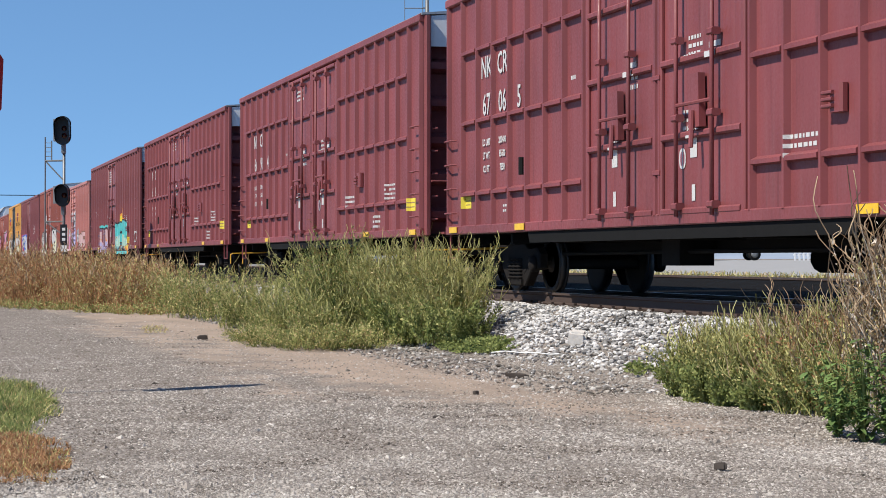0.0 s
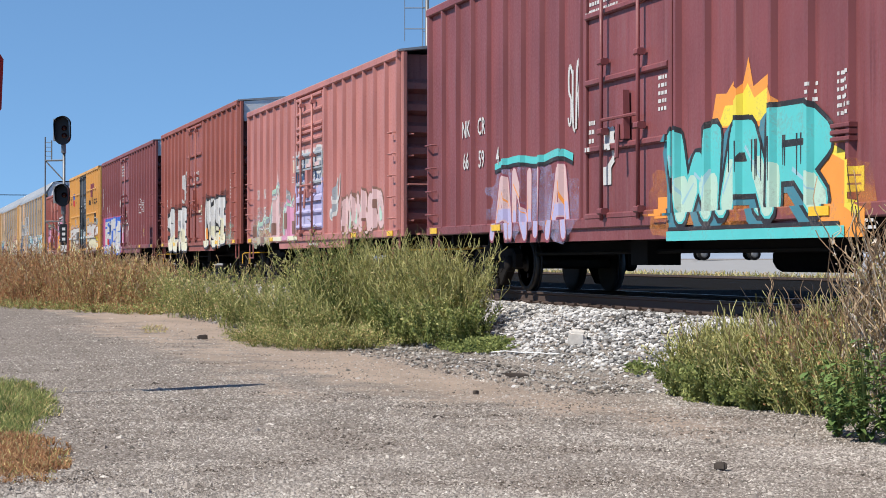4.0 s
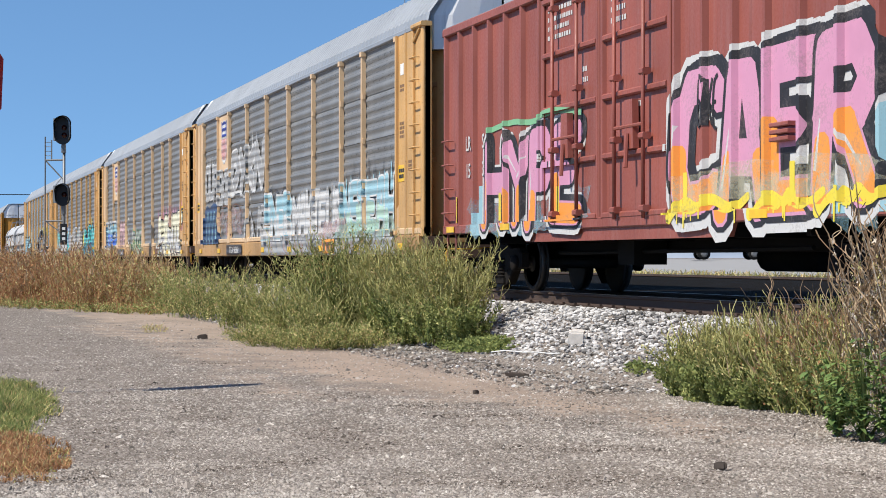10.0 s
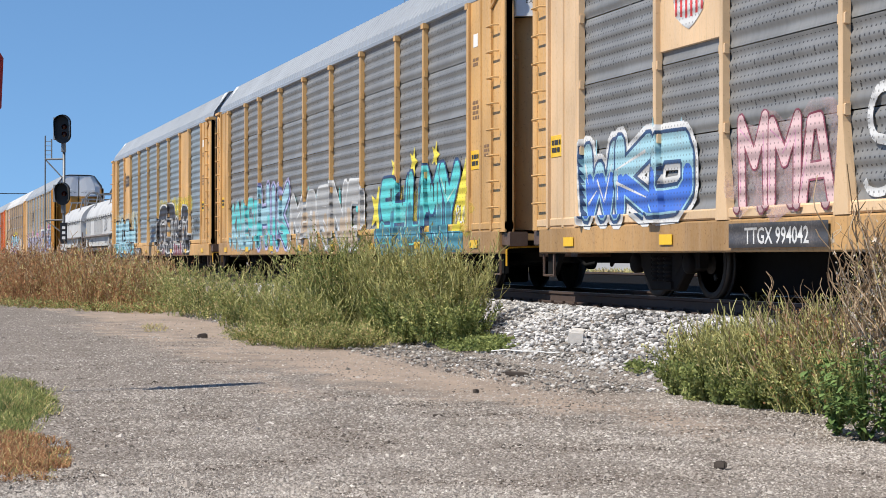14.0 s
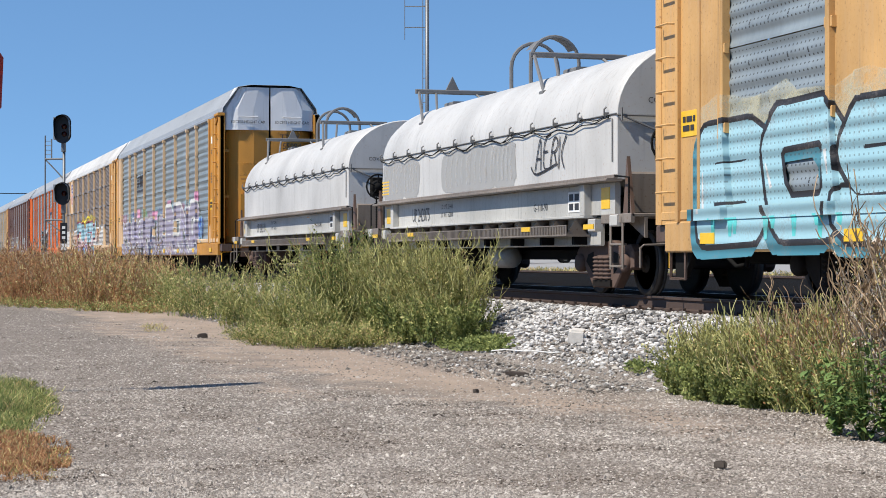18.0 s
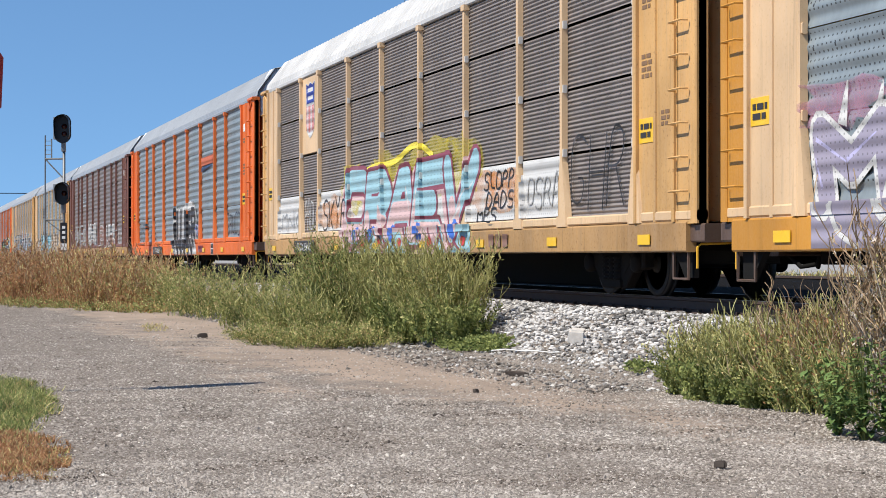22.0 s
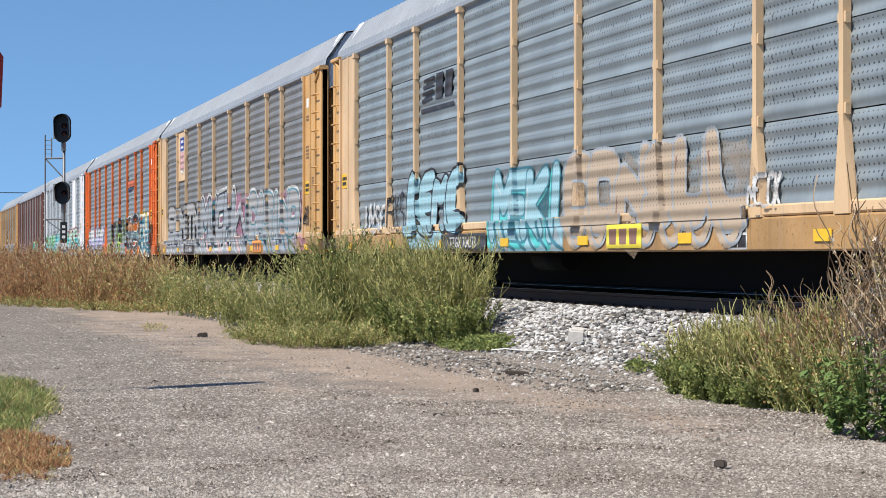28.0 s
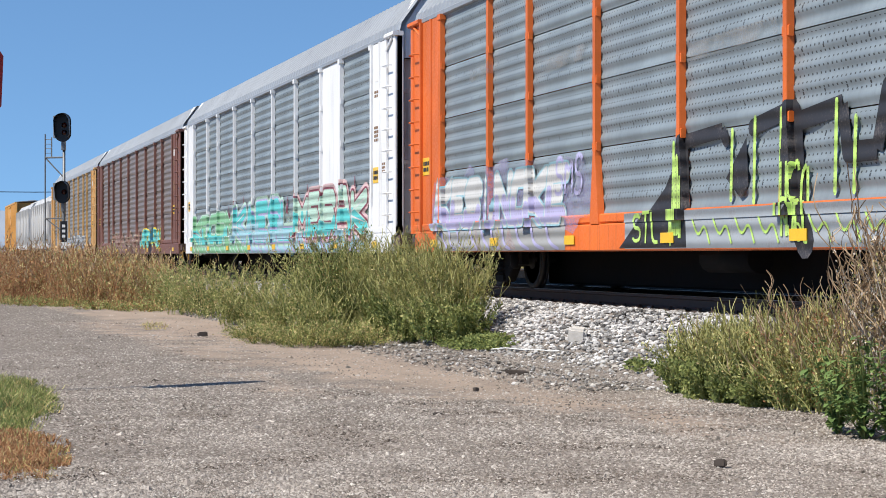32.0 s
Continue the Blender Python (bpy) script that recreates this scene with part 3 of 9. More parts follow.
def rack_car(name, sf, sr, post_mat, sheet, deck_mat, label, belly=0.08, waves=18, gap=0.014, pattern=(2.78, 2.0, 2.87, 2.89, 2.88, 2.89, 2.87, 2.0, 2.78), plates={}, plate_mat=None, end_mat=None, top=WHITE, flare=0.19, roof_mat=None, sill_mat=None,
             first_cream=False, meshes=TM_SHADED, side_z=(1.12, 4.86)):
    half = (sr - sf) / 2
    em = end_mat or post_mat
    car = thing(name, (CX, 0, RAIL), label, "autorack car", "cars of the passing train")
    car["middle"] = (sf + sr) / 2
    z0, z1 = side_z
    X = -1.47
    fl = half + 0.12
    # flat car under the rack
    for s in (-1, 1):
        bm = bmesh.new()
        bbox(bm, min(s * 1.42, s * 1.56), max(s * 1.42, s * 1.56), -half + 0.30, half - 0.30, 0.60, 0.98, 0.02)
        part("side_sill", bm, sill_mat or deck_mat, car)
        for e in (-1, 1):
            bm = bmesh.new()
            bbox(bm, min(s * 1.20, s * 1.50), max(s * 1.20, s * 1.50), min(e * (half - 0.30), e * fl), max(e * (half - 0.30), e * fl), 0.72, 0.95, 0.02)
            part("end_section", bm, RUSTY_STEEL, car)
            bm = bmesh.new()
            slab(bm, [(e * (half - 0.9), 0.60), (e * (half - 0.35), 0.60), (e * (half - 0.35), 0.28), (e * (half - 0.6), 0.28)], 0, min(s * 1.36, s * 1.44), max(s * 1.36, s * 1.44))
            part("jacking_pad", bm, UNDER, car)
    bm = bmesh.new()
    box(bm, -1.19, 1.19, -fl, fl, 0.82, 0.92)
    box(bm, -1.42, 1.42, -half + 0.3, half - 0.3, 0.821, 0.919)
    part("deck", bm, deck_mat, car)
    bm = bmesh.new()
    # black centre sill made deeper than real, standing in for shade beneath the car
    bbox(bm, -0.4, 0.4, -half + 4.5, half - 4.5, belly, 0.82, 0.03)
    bbox(bm, -0.35, 0.35, -fl + 0.3, fl - 0.3, 0.45, 0.82, 0.03)
    bearers(car, [-half + 2 * half * (i + 0.5) / 12 for i in range(12)], 0.62, 0.818)
    tube(bm, [(-0.9, 0.5, 0.5), (-0.9, 1.9, 0.5)], 0.18, 12)
    part("underframe", bm, UNDER, car)
    # posts and sheets: a narrow bay second from each end
    edges = [-sum(pattern) / 2]
    for q in pattern:
        edges.append(edges[-1] + q)
    po = mesh("post", post_bm(z0 - 0.14, z1, flare), post_mat)
    made = {}
    for i, (ya, yb) in enumerate(zip(edges, edges[1:])):
        key = round(yb - ya, 2)
        if key not in made:
            made[key] = [mesh("side_panel", sheet_bm(yb - ya - 0.02, (z1 - z0) / 4, k, waves, 0.015 if waves < 30 else 0.012, gap), sheet, False) for k in range(4)]
        for k in range(4):
            part("side_panel", made[key][k], None, car, "", (X, (ya + yb) / 2, z0 + k * (z1 - z0) / 4))
        if i in plates:
            bm = bmesh.new()
            bbox(bm, X - 0.035, X + 0.01, ya + 0.04, yb - 0.04, plates[i], z1 - 0.02, 0.01)
            part("side_plate", bm, plate_mat or post_mat, car, "plain steel plate between two posts")
    bm = bmesh.new()
    bbox(bm, -0.082, -0.02, -0.085, 0.085, -0.06, 0.06, 0.01)
    gusset = mesh("gusset", bm, BOLT if sheet is SHEET_DARK else post_mat)
    for y in edges:
        p = part("post", po, None, car, "", (X - 0.01, y, 0))
        for k in (1, 2, 3):
            part("gusset", gusset, None, p, "", (0, 0, z0 + k * (z1 - z0) / 4))
    SURF[car.name] = (X - 0.026, [(0, 0.98, -1.562), (0.98, z0, -1.574)],
                      [(y, hb, hb * 0.84, 0.078, za, zb) for y in edges for za, zb, hb in bands_of(flare, z0 - 0.14, z1)]
                      + [(q * (half - 1.30), 0.66, 0.655, 0.036, 0.98, z1) for q in (-1, 1)] + [((edges[i] + edges[i + 1]) / 2, (edges[i + 1] - edges[i]) / 2 - 0.04, (edges[i + 1] - edges[i]) / 2 - 0.05, 0.014, zp, z1) for i, zp in plates.items()])
    car["edges"] = edges
    car["front"] = -half
    for s in (-1, 1):
        if s > 0:
            ww = (2 * half - 1.5) / 4
            for i in range(4):
                y = -half + 0.75 + ww * (i + 0.5)
                bm = bmesh.new()
                box(bm, 1.44, 1.47, y - ww / 2, y + ww / 2, z0, z1)
                part("side_panel", bm, sheet, car)
        bm = bmesh.new()
        bbox(bm, min(s * 1.40, s * 1.54), max(s * 1.40, s * 1.54), -half, half, z1 - 0.02, z1 + 0.09, 0.02)
        part("top_rail", bm, roof_mat or GALV, car)
        bm = bmesh.new()
        bbox(bm, min(s * 1.40, s * 1.55), max(s * 1.40, s * 1.55), -half, half, z0 - 0.13, z0 + 0.0, 0.02)
        part("bottom_rail", bm, post_mat, car)
    # inner decks
    for z in (2.35, 3.75):
        bm = bmesh.new()
        box(bm, -1.42, 1.42, -half + 0.3, half - 0.3, z, z + 0.08)
        part("inner_deck", bm, deck_mat, car)
    # roof: sloped flanks and a flat middle, ribbed across
    bm = bmesh.new()
    prof = [(-1.48, z1 + 0.07), (-1.44, z1 + 0.24), (-0.98, z1 + 0.86), (-0.6, z1 + 0.93), (0.6, z1 + 0.93), (0.98, z1 + 0.86), (1.44, z1 + 0.24), (1.48, z1 + 0.07)]
    rings = []
    n = int(half * 2 / 0.30)
    for i in range(n + 1):
        y = -half - 0.05 + (2 * half + 0.1) * i / n
        for dy, k in ((0.0, 0.0), (0.10, 0.0), (0.14, 0.018), (0.22, 0.018)):
            if y + dy < half + 0.06:
                rings.append([(x * (1 + k * 0.3), y + dy, z + k) for x, z in prof])
    loft(bm, rings, 0, False)
    part("roof", bm, roof_mat or GALV, car, "ribbed galvanised roof")
    # ends: big corner posts with ladder rungs, a hood and two radial doors
    for s in (-1, 1):
        for x in (-1.54, 1.40):
            bm = bmesh.new()
            bbox(bm, x, x + 0.14, min(s * half, s * (half - 0.62)), max(s * half, s * (half - 0.62)), 0.95, z1 + 0.02, 0.02)
            ep = part("end_post", bm, em, car)
            for a, b, o in ((0.0, 0.16, -0.03), (0.56, 0.66, 0.0)):
                bm = bmesh.new()
                bbox(bm, x + o, x + 0.16, min(s * (half - a), s * (half - b)), max(s * (half - a), s * (half - b)), 0.95, z1 + 0.06, 0.02)
                part("flange", bm, em, ep)
        # flat plate between the last sheet and the ladder, with its flange, stencils and placard
        yc = s * (half - 1.30)
        bm = bmesh.new()
        bbox(bm, 1.40, 1.53, yc - 0.66, yc + 0.66, 0.98, z1, 0.01)
        part("end_plate", bm, plate_mat or post_mat, car)
        bm = bmesh.new()
        bbox(bm, -1.53, -1.40, yc - 0.66, yc + 0.66, 0.98, z1, 0.01)
        pm = em if s < 0 else plate_mat or post_mat
        ep = part("end_plate", bm, pm, car)
        for o, d in ((-0.62, 0.05), (0.02, 0.025), (0.60, 0.06)):
            bm = bmesh.new()
            bbox(bm, -1.53 - d, -1.52, yc + o - 0.035, yc + o + 0.035, 0.98, z1, 0.01)
            part("flange", bm, pm, ep)
        if s < 0:
            bars(car, -1.534, yc + 0.3, 2.85, 0.34, 0.34, 4, SOFT_DARK, 11)
            bars(car, -1.534, yc + 0.3, 3.75, 0.30, 0.16, 2, SOFT_DARK, 12)
            bars(car, -1.534, yc - 0.3, 2.2, 0.26, 0.22, 3, SOFT_DARK, 13)
            bm = bmesh.new()
            bbox(bm, -1.536, -1.528, yc + 0.18, yc + 0.42, 4.08, 4.30, 0.002)
            part("notice", bm, LETTER, car, "small white paper notice")
        bm = bmesh.new()
        bbox(bm, -1.540, -1.528, yc + 0.30 - 0.24, yc + 0.30 + 0.24, 2.02, 2.34, 0.003)
        pl = part("placard", bm, REFLECT, car, "yellow excess height placard")
        bars(pl, -1.545, yc + 0.30, 2.07, 0.36, 0.22, 2, LETTER_DARK, 14)
        ladder(car, -1.66, s * (half - 0.42) - 0.2, s * (half - 0.42) + 0.2, 1.35, z1 - 0.3, 0.42, em, 0.015)
        bm = bmesh.new()
        bbox(bm, -1.62, -1.40, min(s * (half + 0.05), s * (half - 0.68)), max(s * (half + 0.05), s * (half - 0.68)), z1 - 0.02, z1 + 0.07, 0.02)
        tube(bm, [(-1.56, s * (half - 0.68), z1 - 0.25), (-1.56, s * (half - 0.2), z1 - 0.02)], 0.03, 6)
        part("end_cap", bm, em, car)
        for side in (-1, 1):
            outl = [(side * 0.03, half - 0.02), (side * 0.5, half + 0.02), (side * 0.95, half - 0.10), (side * 1.28, half - 0.36), (side * 1.38, half - 0.55)]
            for nm, za, zb, mm in (("radial_door", 0.98, 4.42, em), ("door_top", 4.42, 5.05, top), ("hood_top", 5.05, z1 + 0.86, top)):
                bm = bmesh.new()
                rows = []
                line = outl if nm == "radial_door" else [(side * 0.03, half - 0.02), (side * 0.5, half + 0.02), (side * 1.0, half + 0.02), (side * 1.33, half - 0.07), (side * 1.44, half - 0.22), (side * 1.45, half - 0.50)]
                for z in (za, zb):
                    k = 1.0 if z < 5.2 else 0.70
                    rows.append([(x * k, s * y, z) for x, y in line] + [(x * k * 0.96, s * (y - 0.06), z) for x, y in line[::-1]])
                loft(bm, rows)
                part(nm, bm, mm, car)
        if s < 0:                                         # hatch, rivet bands and stencil on the leading doors
            for x, w in ((-0.62, 0.30), (0.62, 0.30)):
                bm = bmesh.new()
                slab(bm, [(x - w, 1.15), (x + w, 1.15), (x + w, 2.45), (x - w, 2.45)], 1, -half - 0.055, -half + 0.04)
                part("hatch", bm, em, car)
                bm = bmesh.new()
                for zz in (1.05, 2.6, 3.4, 4.35):
                    for q in range(9):
                        bbox(bm, x - 0.38 + q * 0.095 - 0.012, x - 0.38 + q * 0.095 + 0.012, -half - 0.035, -half + 0.05, zz, zz + 0.024, 0.006)
                part("rivets", bm, em, car, kind="stuff")
                for k, line in enumerate(("CLOSE AND LOCK", "DOORS BEFORE", "MOVING CAR")):
                    lettering(car, line, 0.085, x, -half - 0.036, 3.02 - 0.13 * k, LETTER_DARK, True, 0.9)
        bm = bmesh.new()
        bbox(bm, -0.9, 0.9, min(s * fl, s * (fl - 0.3)), max(s * fl, s * (fl - 0.3)), 0.55, 0.86, 0.02)
        part("end_sill", bm, RUSTY_STEEL, car)
        bm = bmesh.new()
        tube(bm, [(-1.5, s * (half - 0.35), 0.62), (-1.5, s * (half - 0.35), 0.27), (-1.5, s * (half - 0.80), 0.27), (-1.5, s * (half - 0.80), 0.62)], 0.022, 5)
        part("stirrup", bm, RUSTY_STEEL, car)
    for x in (-0.68, 0.68):
        lettering(car, "EXCESS HEIGHT CAR", 0.125, x, -half - 0.03, 4.62, LETTER_DARK, True, 0.9)
        bm = bmesh.new()
        tube(bm, [(x - 0.28, -half - 0.02, 4.82), (x - 0.28, -half - 0.09, 4.82), (x + 0.28, -half - 0.09, 4.82), (x + 0.28, -half - 0.02, 4.82)], 0.015, 5)
        part("grab_bar", bm, top, car)
    running_gear(car, half - 0.42, 0.9, 10.05, meshes)
    reflectors(car, -1.578, [-half + 1.6 + (2 * half - 3.2) * i / 7 for i in range(8)], 0.70, 0.83)
    return car



# ---- coil cars and hoppers ----
def coil_car(name, sf, sr, hf, hr, label, number):
    """A low trough car with a rounded white hood. sf, sr: its ends; hf, hr: the hood's."""
    half, mid = (sr - sf) / 2, (sf + sr) / 2
    y0, y1 = hf - mid, hr - mid
    car = thing(name, (CX, 0, RAIL), label, "coil car", "cars of the passing train")
    car["middle"] = mid
    bm = bmesh.new()                                      # hood: straight skirt, round top, domed rims
    n, rings = 24, []
    for y, k in ((y0, 0.985), (y0 + 0.04, 1.0), (y0 + 2.2, 1.0), (y0 + 4.4, 1.0), ((y0 + y1) / 2, 1.0), (y1 - 4.4, 1), (y1 - 2.2, 1), (y1 - 0.45, 1.0), (y1 - 0.12, 0.97), (y1, 0.90)):
        ring = [(-1.36 * k, y, 1.62), (-1.36 * k, y, 1.66), (-1.36 * k, y, 2.3)]
        for i in range(n + 1):
            a = math.pi * i / n
            ring.append((-1.36 * k * math.cos(a), y, 2.50 + 1.09 * k * math.sin(a) - (1 - k) * 0.4))
        ring += [(1.36 * k, y, 2.3), (1.36 * k, y, 1.66), (1.36 * k, y, 1.62)]
        rings.append(ring)
    loft(bm, rings, 0, True, True)
    for f in bm.faces:
        if len(f.verts) > 4:
            f.smooth = False
    hood = part("hood", bm, HOOD, car, "white rounded steel hood, rust-stained")
    bm = bmesh.new()                                      # seam with its row of clamps
    tube(bm, [(-1.37, y0 - 0.02, 2.52), (-1.37, y1 - 0.1, 2.52)], 0.012, 5)
    tube(bm, [(-1.36, y0 - 0.03, 2.50), (1.36, y0 - 0.03, 2.50)], 0.016, 5)
    tube(bm, [(-1.25, y0 - 0.03, 2.48), (-0.8, y0 - 0.06, 2.30), (0.3, y0 - 0.06, 2.27), (1.2, y0 - 0.03, 2.47)], 0.016, 5)
    for x in (-1.30, -0.45, 0.45, 1.30):
        tube(bm, [(x, y0 - 0.05, 2.42), (x, y0 - 0.05, 2.60)], 0.014, 5)
    tube(bm, [(-1.375, y0 + 0.12, 2.46), (-1.375, y0 + 0.12, 1.86)], 0.010, 5)
    part("seam", bm, CLAMP, hood)
    bm = bmesh.new()
    tube(bm, [(0, 0, -0.05), (-0.04, 0, 0.0), (-0.035, 0.01, 0.07), (0, 0.02, 0.1)], 0.014, 5)
    bbox(bm, -0.03, 0.03, -0.025, 0.025, -0.03, 0.03, 0.008)
    clamp = mesh("clamp", bm, CLAMP)
    for i in range(13):
        part("clamp", clamp, None, hood, "", (-1.385, y0 + 0.3 + (y1 - y0 - 0.6) * i / 12, 2.53))
    bm = bmesh.new()
    for s in (-1, 1):                                     # the hood's lip stands out over the sill
        bbox(bm, min(s * 1.28, s * 1.51), max(s * 1.28, s * 1.51), y0, y1, 1.585, 1.625, 0.01)
        bbox(bm, min(s * 1.34, s * 1.40), max(s * 1.34, s * 1.40), y0, y1, 1.625, 1.68, 0.01)
    part("rim", bm, COIL_GREY, hood)
    bm = bmesh.new()                                      # lifting frame: two cross beams on slanted struts, hoops between them
    c = (y0 + y1) / 2
    bbox(bm, -0.10, 0.10, y0 + 0.9, y1 - 0.9, 3.56, 3.63, 0.02)
    for e, tip in ((c - 1.45, -1), (c + 5.6, -1)):
        bbox(bm, -0.85, 0.85, e - 0.05, e + 0.05, 3.84, 3.93, 0.015)
        for s in (-1, 1):
            tube(bm, [(s * 0.78, e, 3.88), (s * 1.06, e + tip * 1.30, 3.12)], 0.032, 6)
            tube(bm, [(s * 0.42, e, 3.86), (s * 0.62, e + tip * 0.75, 3.44)], 0.026, 6)
            bbox(bm, s * 1.06 - 0.06, s * 1.06 + 0.06, e + tip * 1.30 - 0.10, e + tip * 1.30 + 0.10, 3.02, 3.17, 0.02)
        bbox(bm, -0.16, 0.16, e - 0.30, e + 0.30, 3.56, 3.68, 0.02)
    slab(bm, [(-0.22, 3.92), (0.06, 3.92), (-0.08, 4.20)], 1, c + 5.57, c + 5.63)
    for o in (-0.30, 0.75):
        tube(bm, [(-0.44, c + o, 3.46)] + [(-0.44 * math.cos(math.pi * i / 12), c + o, 3.90 + 0.44 * math.sin(math.pi * i / 12)) for i in range(13)] + [(0.44, c + o, 3.46)], 0.035, 6)
    loft(bm, [[(0.45 * math.cos(math.pi * i / 12), c + o, 3.90 + 0.45 * math.sin(math.pi * i / 12)) for i in range(2, 11)] for o in (-0.30, 0.10)], 0, False)
    part("lifting_frame", bm, CLAMP, hood)
    for k in range(2):                                    # slack cable along the seam
        bm = bmesh.new()
        pts = []
        for i in range(61):
            y = y0 + 0.2 + (y1 - y0 - 0.5) * i / 60
            pts.append((-1.395, y, 2.46 + 0.03 * math.cos(i * math.pi / 2.5) + 0.07 * noise.noise((i * 0.23, k * 5.0 + half, 0)) - 0.02 * k))
        tube(bm, pts, 0.008, 5)
        part("cable", bm, UNDER, hood)
    # deck
    for s in (-1, 1):
        bm = bmesh.new()                                   # side sill with its lower flange, under the hood's lip
        bbox(bm, min(s * 1.22, s * 1.30), max(s * 1.22, s * 1.30), -half + 1.0, half - 1.0, 1.13, 1.585, 0.01)
        bbox(bm, min(s * 1.22, s * 1.42), max(s * 1.22, s * 1.42), -half + 1.9, half - 1.9, 1.10, 1.14, 0.008)
        for e in (-half + 2.0, half - 2.0):
            bbox(bm, min(s * 1.30, s * 1.42), max(s * 1.30, s * 1.42), e - 0.09, e + 0.09, 1.14, 1.583, 0.012)
        part("side_sill", bm, COIL_SILL, car, "white-grey side sill with black number")
        bm = bmesh.new()                                   # walkway: a plate and a grating lip on braces
        bbox(bm, min(s * 1.18, s * 1.58), max(s * 1.18, s * 1.58), -half + 2.2, half - 2.2, 0.84, 0.87, 0.008)
        bbox(bm, min(s * 1.56, s * 1.58), max(s * 1.56, s * 1.58), -half + 2.2, half - 2.2, 0.985, 1.005, 0.004)
        wk = part("walkway", bm, COIL_GREY, car)
        bm = bmesh.new()
        k = int((2 * half - 4.4) / 0.07)
        for i in range(k):
            y = -half + 2.22 + i * 0.07
            box(bm, min(s * 1.562, s * 1.578), max(s * 1.562, s * 1.578), y, y + 0.03, 0.86, 0.99)
        part("grating", bm, COIL_GREY, wk)
        bm = bmesh.new()
        slab(bm, [(min(s * 1.20, s * 1.55), 0.86), (max(s * 1.20, s * 1.55), 0.86), (s * 1.40, 1.10), (s * 1.20, 1.10)], 1, -0.02, 0.02)
        brace = mesh("brace", bm, COIL_GREY)
        for i in range(13):
            part("brace", brace, None, wk, "", (0, -half + 2.3 + (2 * half - 4.6) * i / 12, 0))
        bm = bmesh.new()
        bbox(bm, min(s * 1.14, s * 1.20), max(s * 1.14, s * 1.20), -half + 1.8, half - 1.8, 0.70, 1.12, 0.02)
        part("trough_side", bm, COIL_SILL, car)
        e = s * (half - 0.55)
        bm = bmesh.new()                                   # open end platform: floor plate, edge angle, struts down to the end sill
        lo, hi = min(s * half, s * (half - 1.1)), max(s * half, s * (half - 1.1))
        bbox(bm, -1.45, 1.45, lo, hi, 1.08, 1.13, 0.01)
        bbox(bm, -1.47, -1.42, lo, hi, 1.00, 1.13, 0.01)
        ep = part("end_platform", bm, COIL_GREY, car)
        bm = bmesh.new()
        bbox(bm, -0.95, 0.95, min(s * half, s * (half - 0.14)), max(s * half, s * (half - 0.14)), 0.72, 1.08, 0.02)
        for x in (-1.25, 1.25):
            slab(bm, [(s * half, 1.08), (s * (half - 0.75), 1.08), (s * half, 0.80)], 0, x - 0.02, x + 0.02)
        part("end_sill", bm, COIL_GREY, ep)
        bm = bmesh.new()                                   # low bulkhead in front of the coil trough
        bbox(bm, -1.15, 1.15, min(s * (half - 0.75), s * (half - 1.0)), max(s * (half - 0.75), s * (half - 1.0)), 1.13, 1.72, 0.03)
        part("bulkhead", bm, COIL_GREY, ep)
        bm = bmesh.new()                                   # little junction boxes on the platform's edge
        bbox(bm, -1.50, -1.38, e - 0.12, e + 0.16, 0.96, 1.12, 0.015)
        bbox(bm, -1.46, -1.34, e - s * 0.95 - 0.14, e - s * 0.95 + 0.14, 0.90, 1.08, 0.015)
        part("corner_box", bm, COIL_SILL, ep)
        for y in (e - 0.22, e + 0.22):
            bm = bmesh.new()
            bbox(bm, -1.47, -1.44, y - 0.02, y + 0.02, 0.38, 1.08, 0.008)
            part("step_stile", bm, COIL_GREY, ep)
        for z in (0.40, 0.70):
            bm = bmesh.new()
            bbox(bm, -1.475, -1.40, e - 0.22, e + 0.22, z, z + 0.03, 0.006)
            part("step", bm, COIL_GREY, ep)
        bm = bmesh.new()
        slab(bm, [(e - 0.16, 1.13), (e + 0.16, 1.13), (e + 0.02, 1.92)], 0, -1.30, -1.25)
        part("bracket", bm, RUSTY_STEEL, ep)
        bm = bmesh.new()
        tube(bm, [(-1.40, e + s * 0.3, 1.13), (-1.40, e + s * 0.3, 1.62), (-1.40, e - s * 0.2, 1.66)], 0.014, 6)
        part("grab_iron", bm, UNDER, ep)
    bm = bmesh.new()
    bbox(bm, -0.5, 0.5, -half + 0.2, half - 0.2, 0.62, 1.1, 0.04)
    bearers(car, [-half + 2.4 + (2 * half - 4.8) * i / 7 for i in range(8)], 0.72, 0.87)
    slab(bm, [(-half + 2.2, 1.0), (half - 2.2, 1.0), (half - 3.4, 0.5), (-half + 3.4, 0.5)], 0, -0.5, 0.5)
    part("underframe", bm, UNDER, car)
    bm = bmesh.new()                                       # air reservoir and brake valve hung below the sill
    lathe(bm, [(0.02, -0.52), (0.15, -0.48), (0.19, -0.40), (0.19, 0.40), (0.15, 0.48), (0.02, 0.52)], (-0.72, 0.3, 0.54), (0, 1, 0), 18)
    part("air_tank", bm, COIL_SILL, car, "dusty white air reservoir")
    bm = bmesh.new()
    bbox(bm, -1.12, -0.85, 2.28, 2.70, 0.46, 0.80, 0.03)
    bbox(bm, -1.16, -1.02, 2.70, 2.92, 0.42, 0.62, 0.03)
    lathe(bm, [(0.0, -0.06), (0.08, -0.05), (0.09, 0.04), (0.0, 0.05)], (-1.14, 2.5, 0.62), (1, 0, 0), 12)
    tube(bm, [(-0.9, 2.5, 0.8), (-0.9, 2.5, 1.0)], 0.03, 6)
    part("brake_valve", bm, TRUCK, car)
    bm = bmesh.new()                                       # hand brake wheel on the leading end
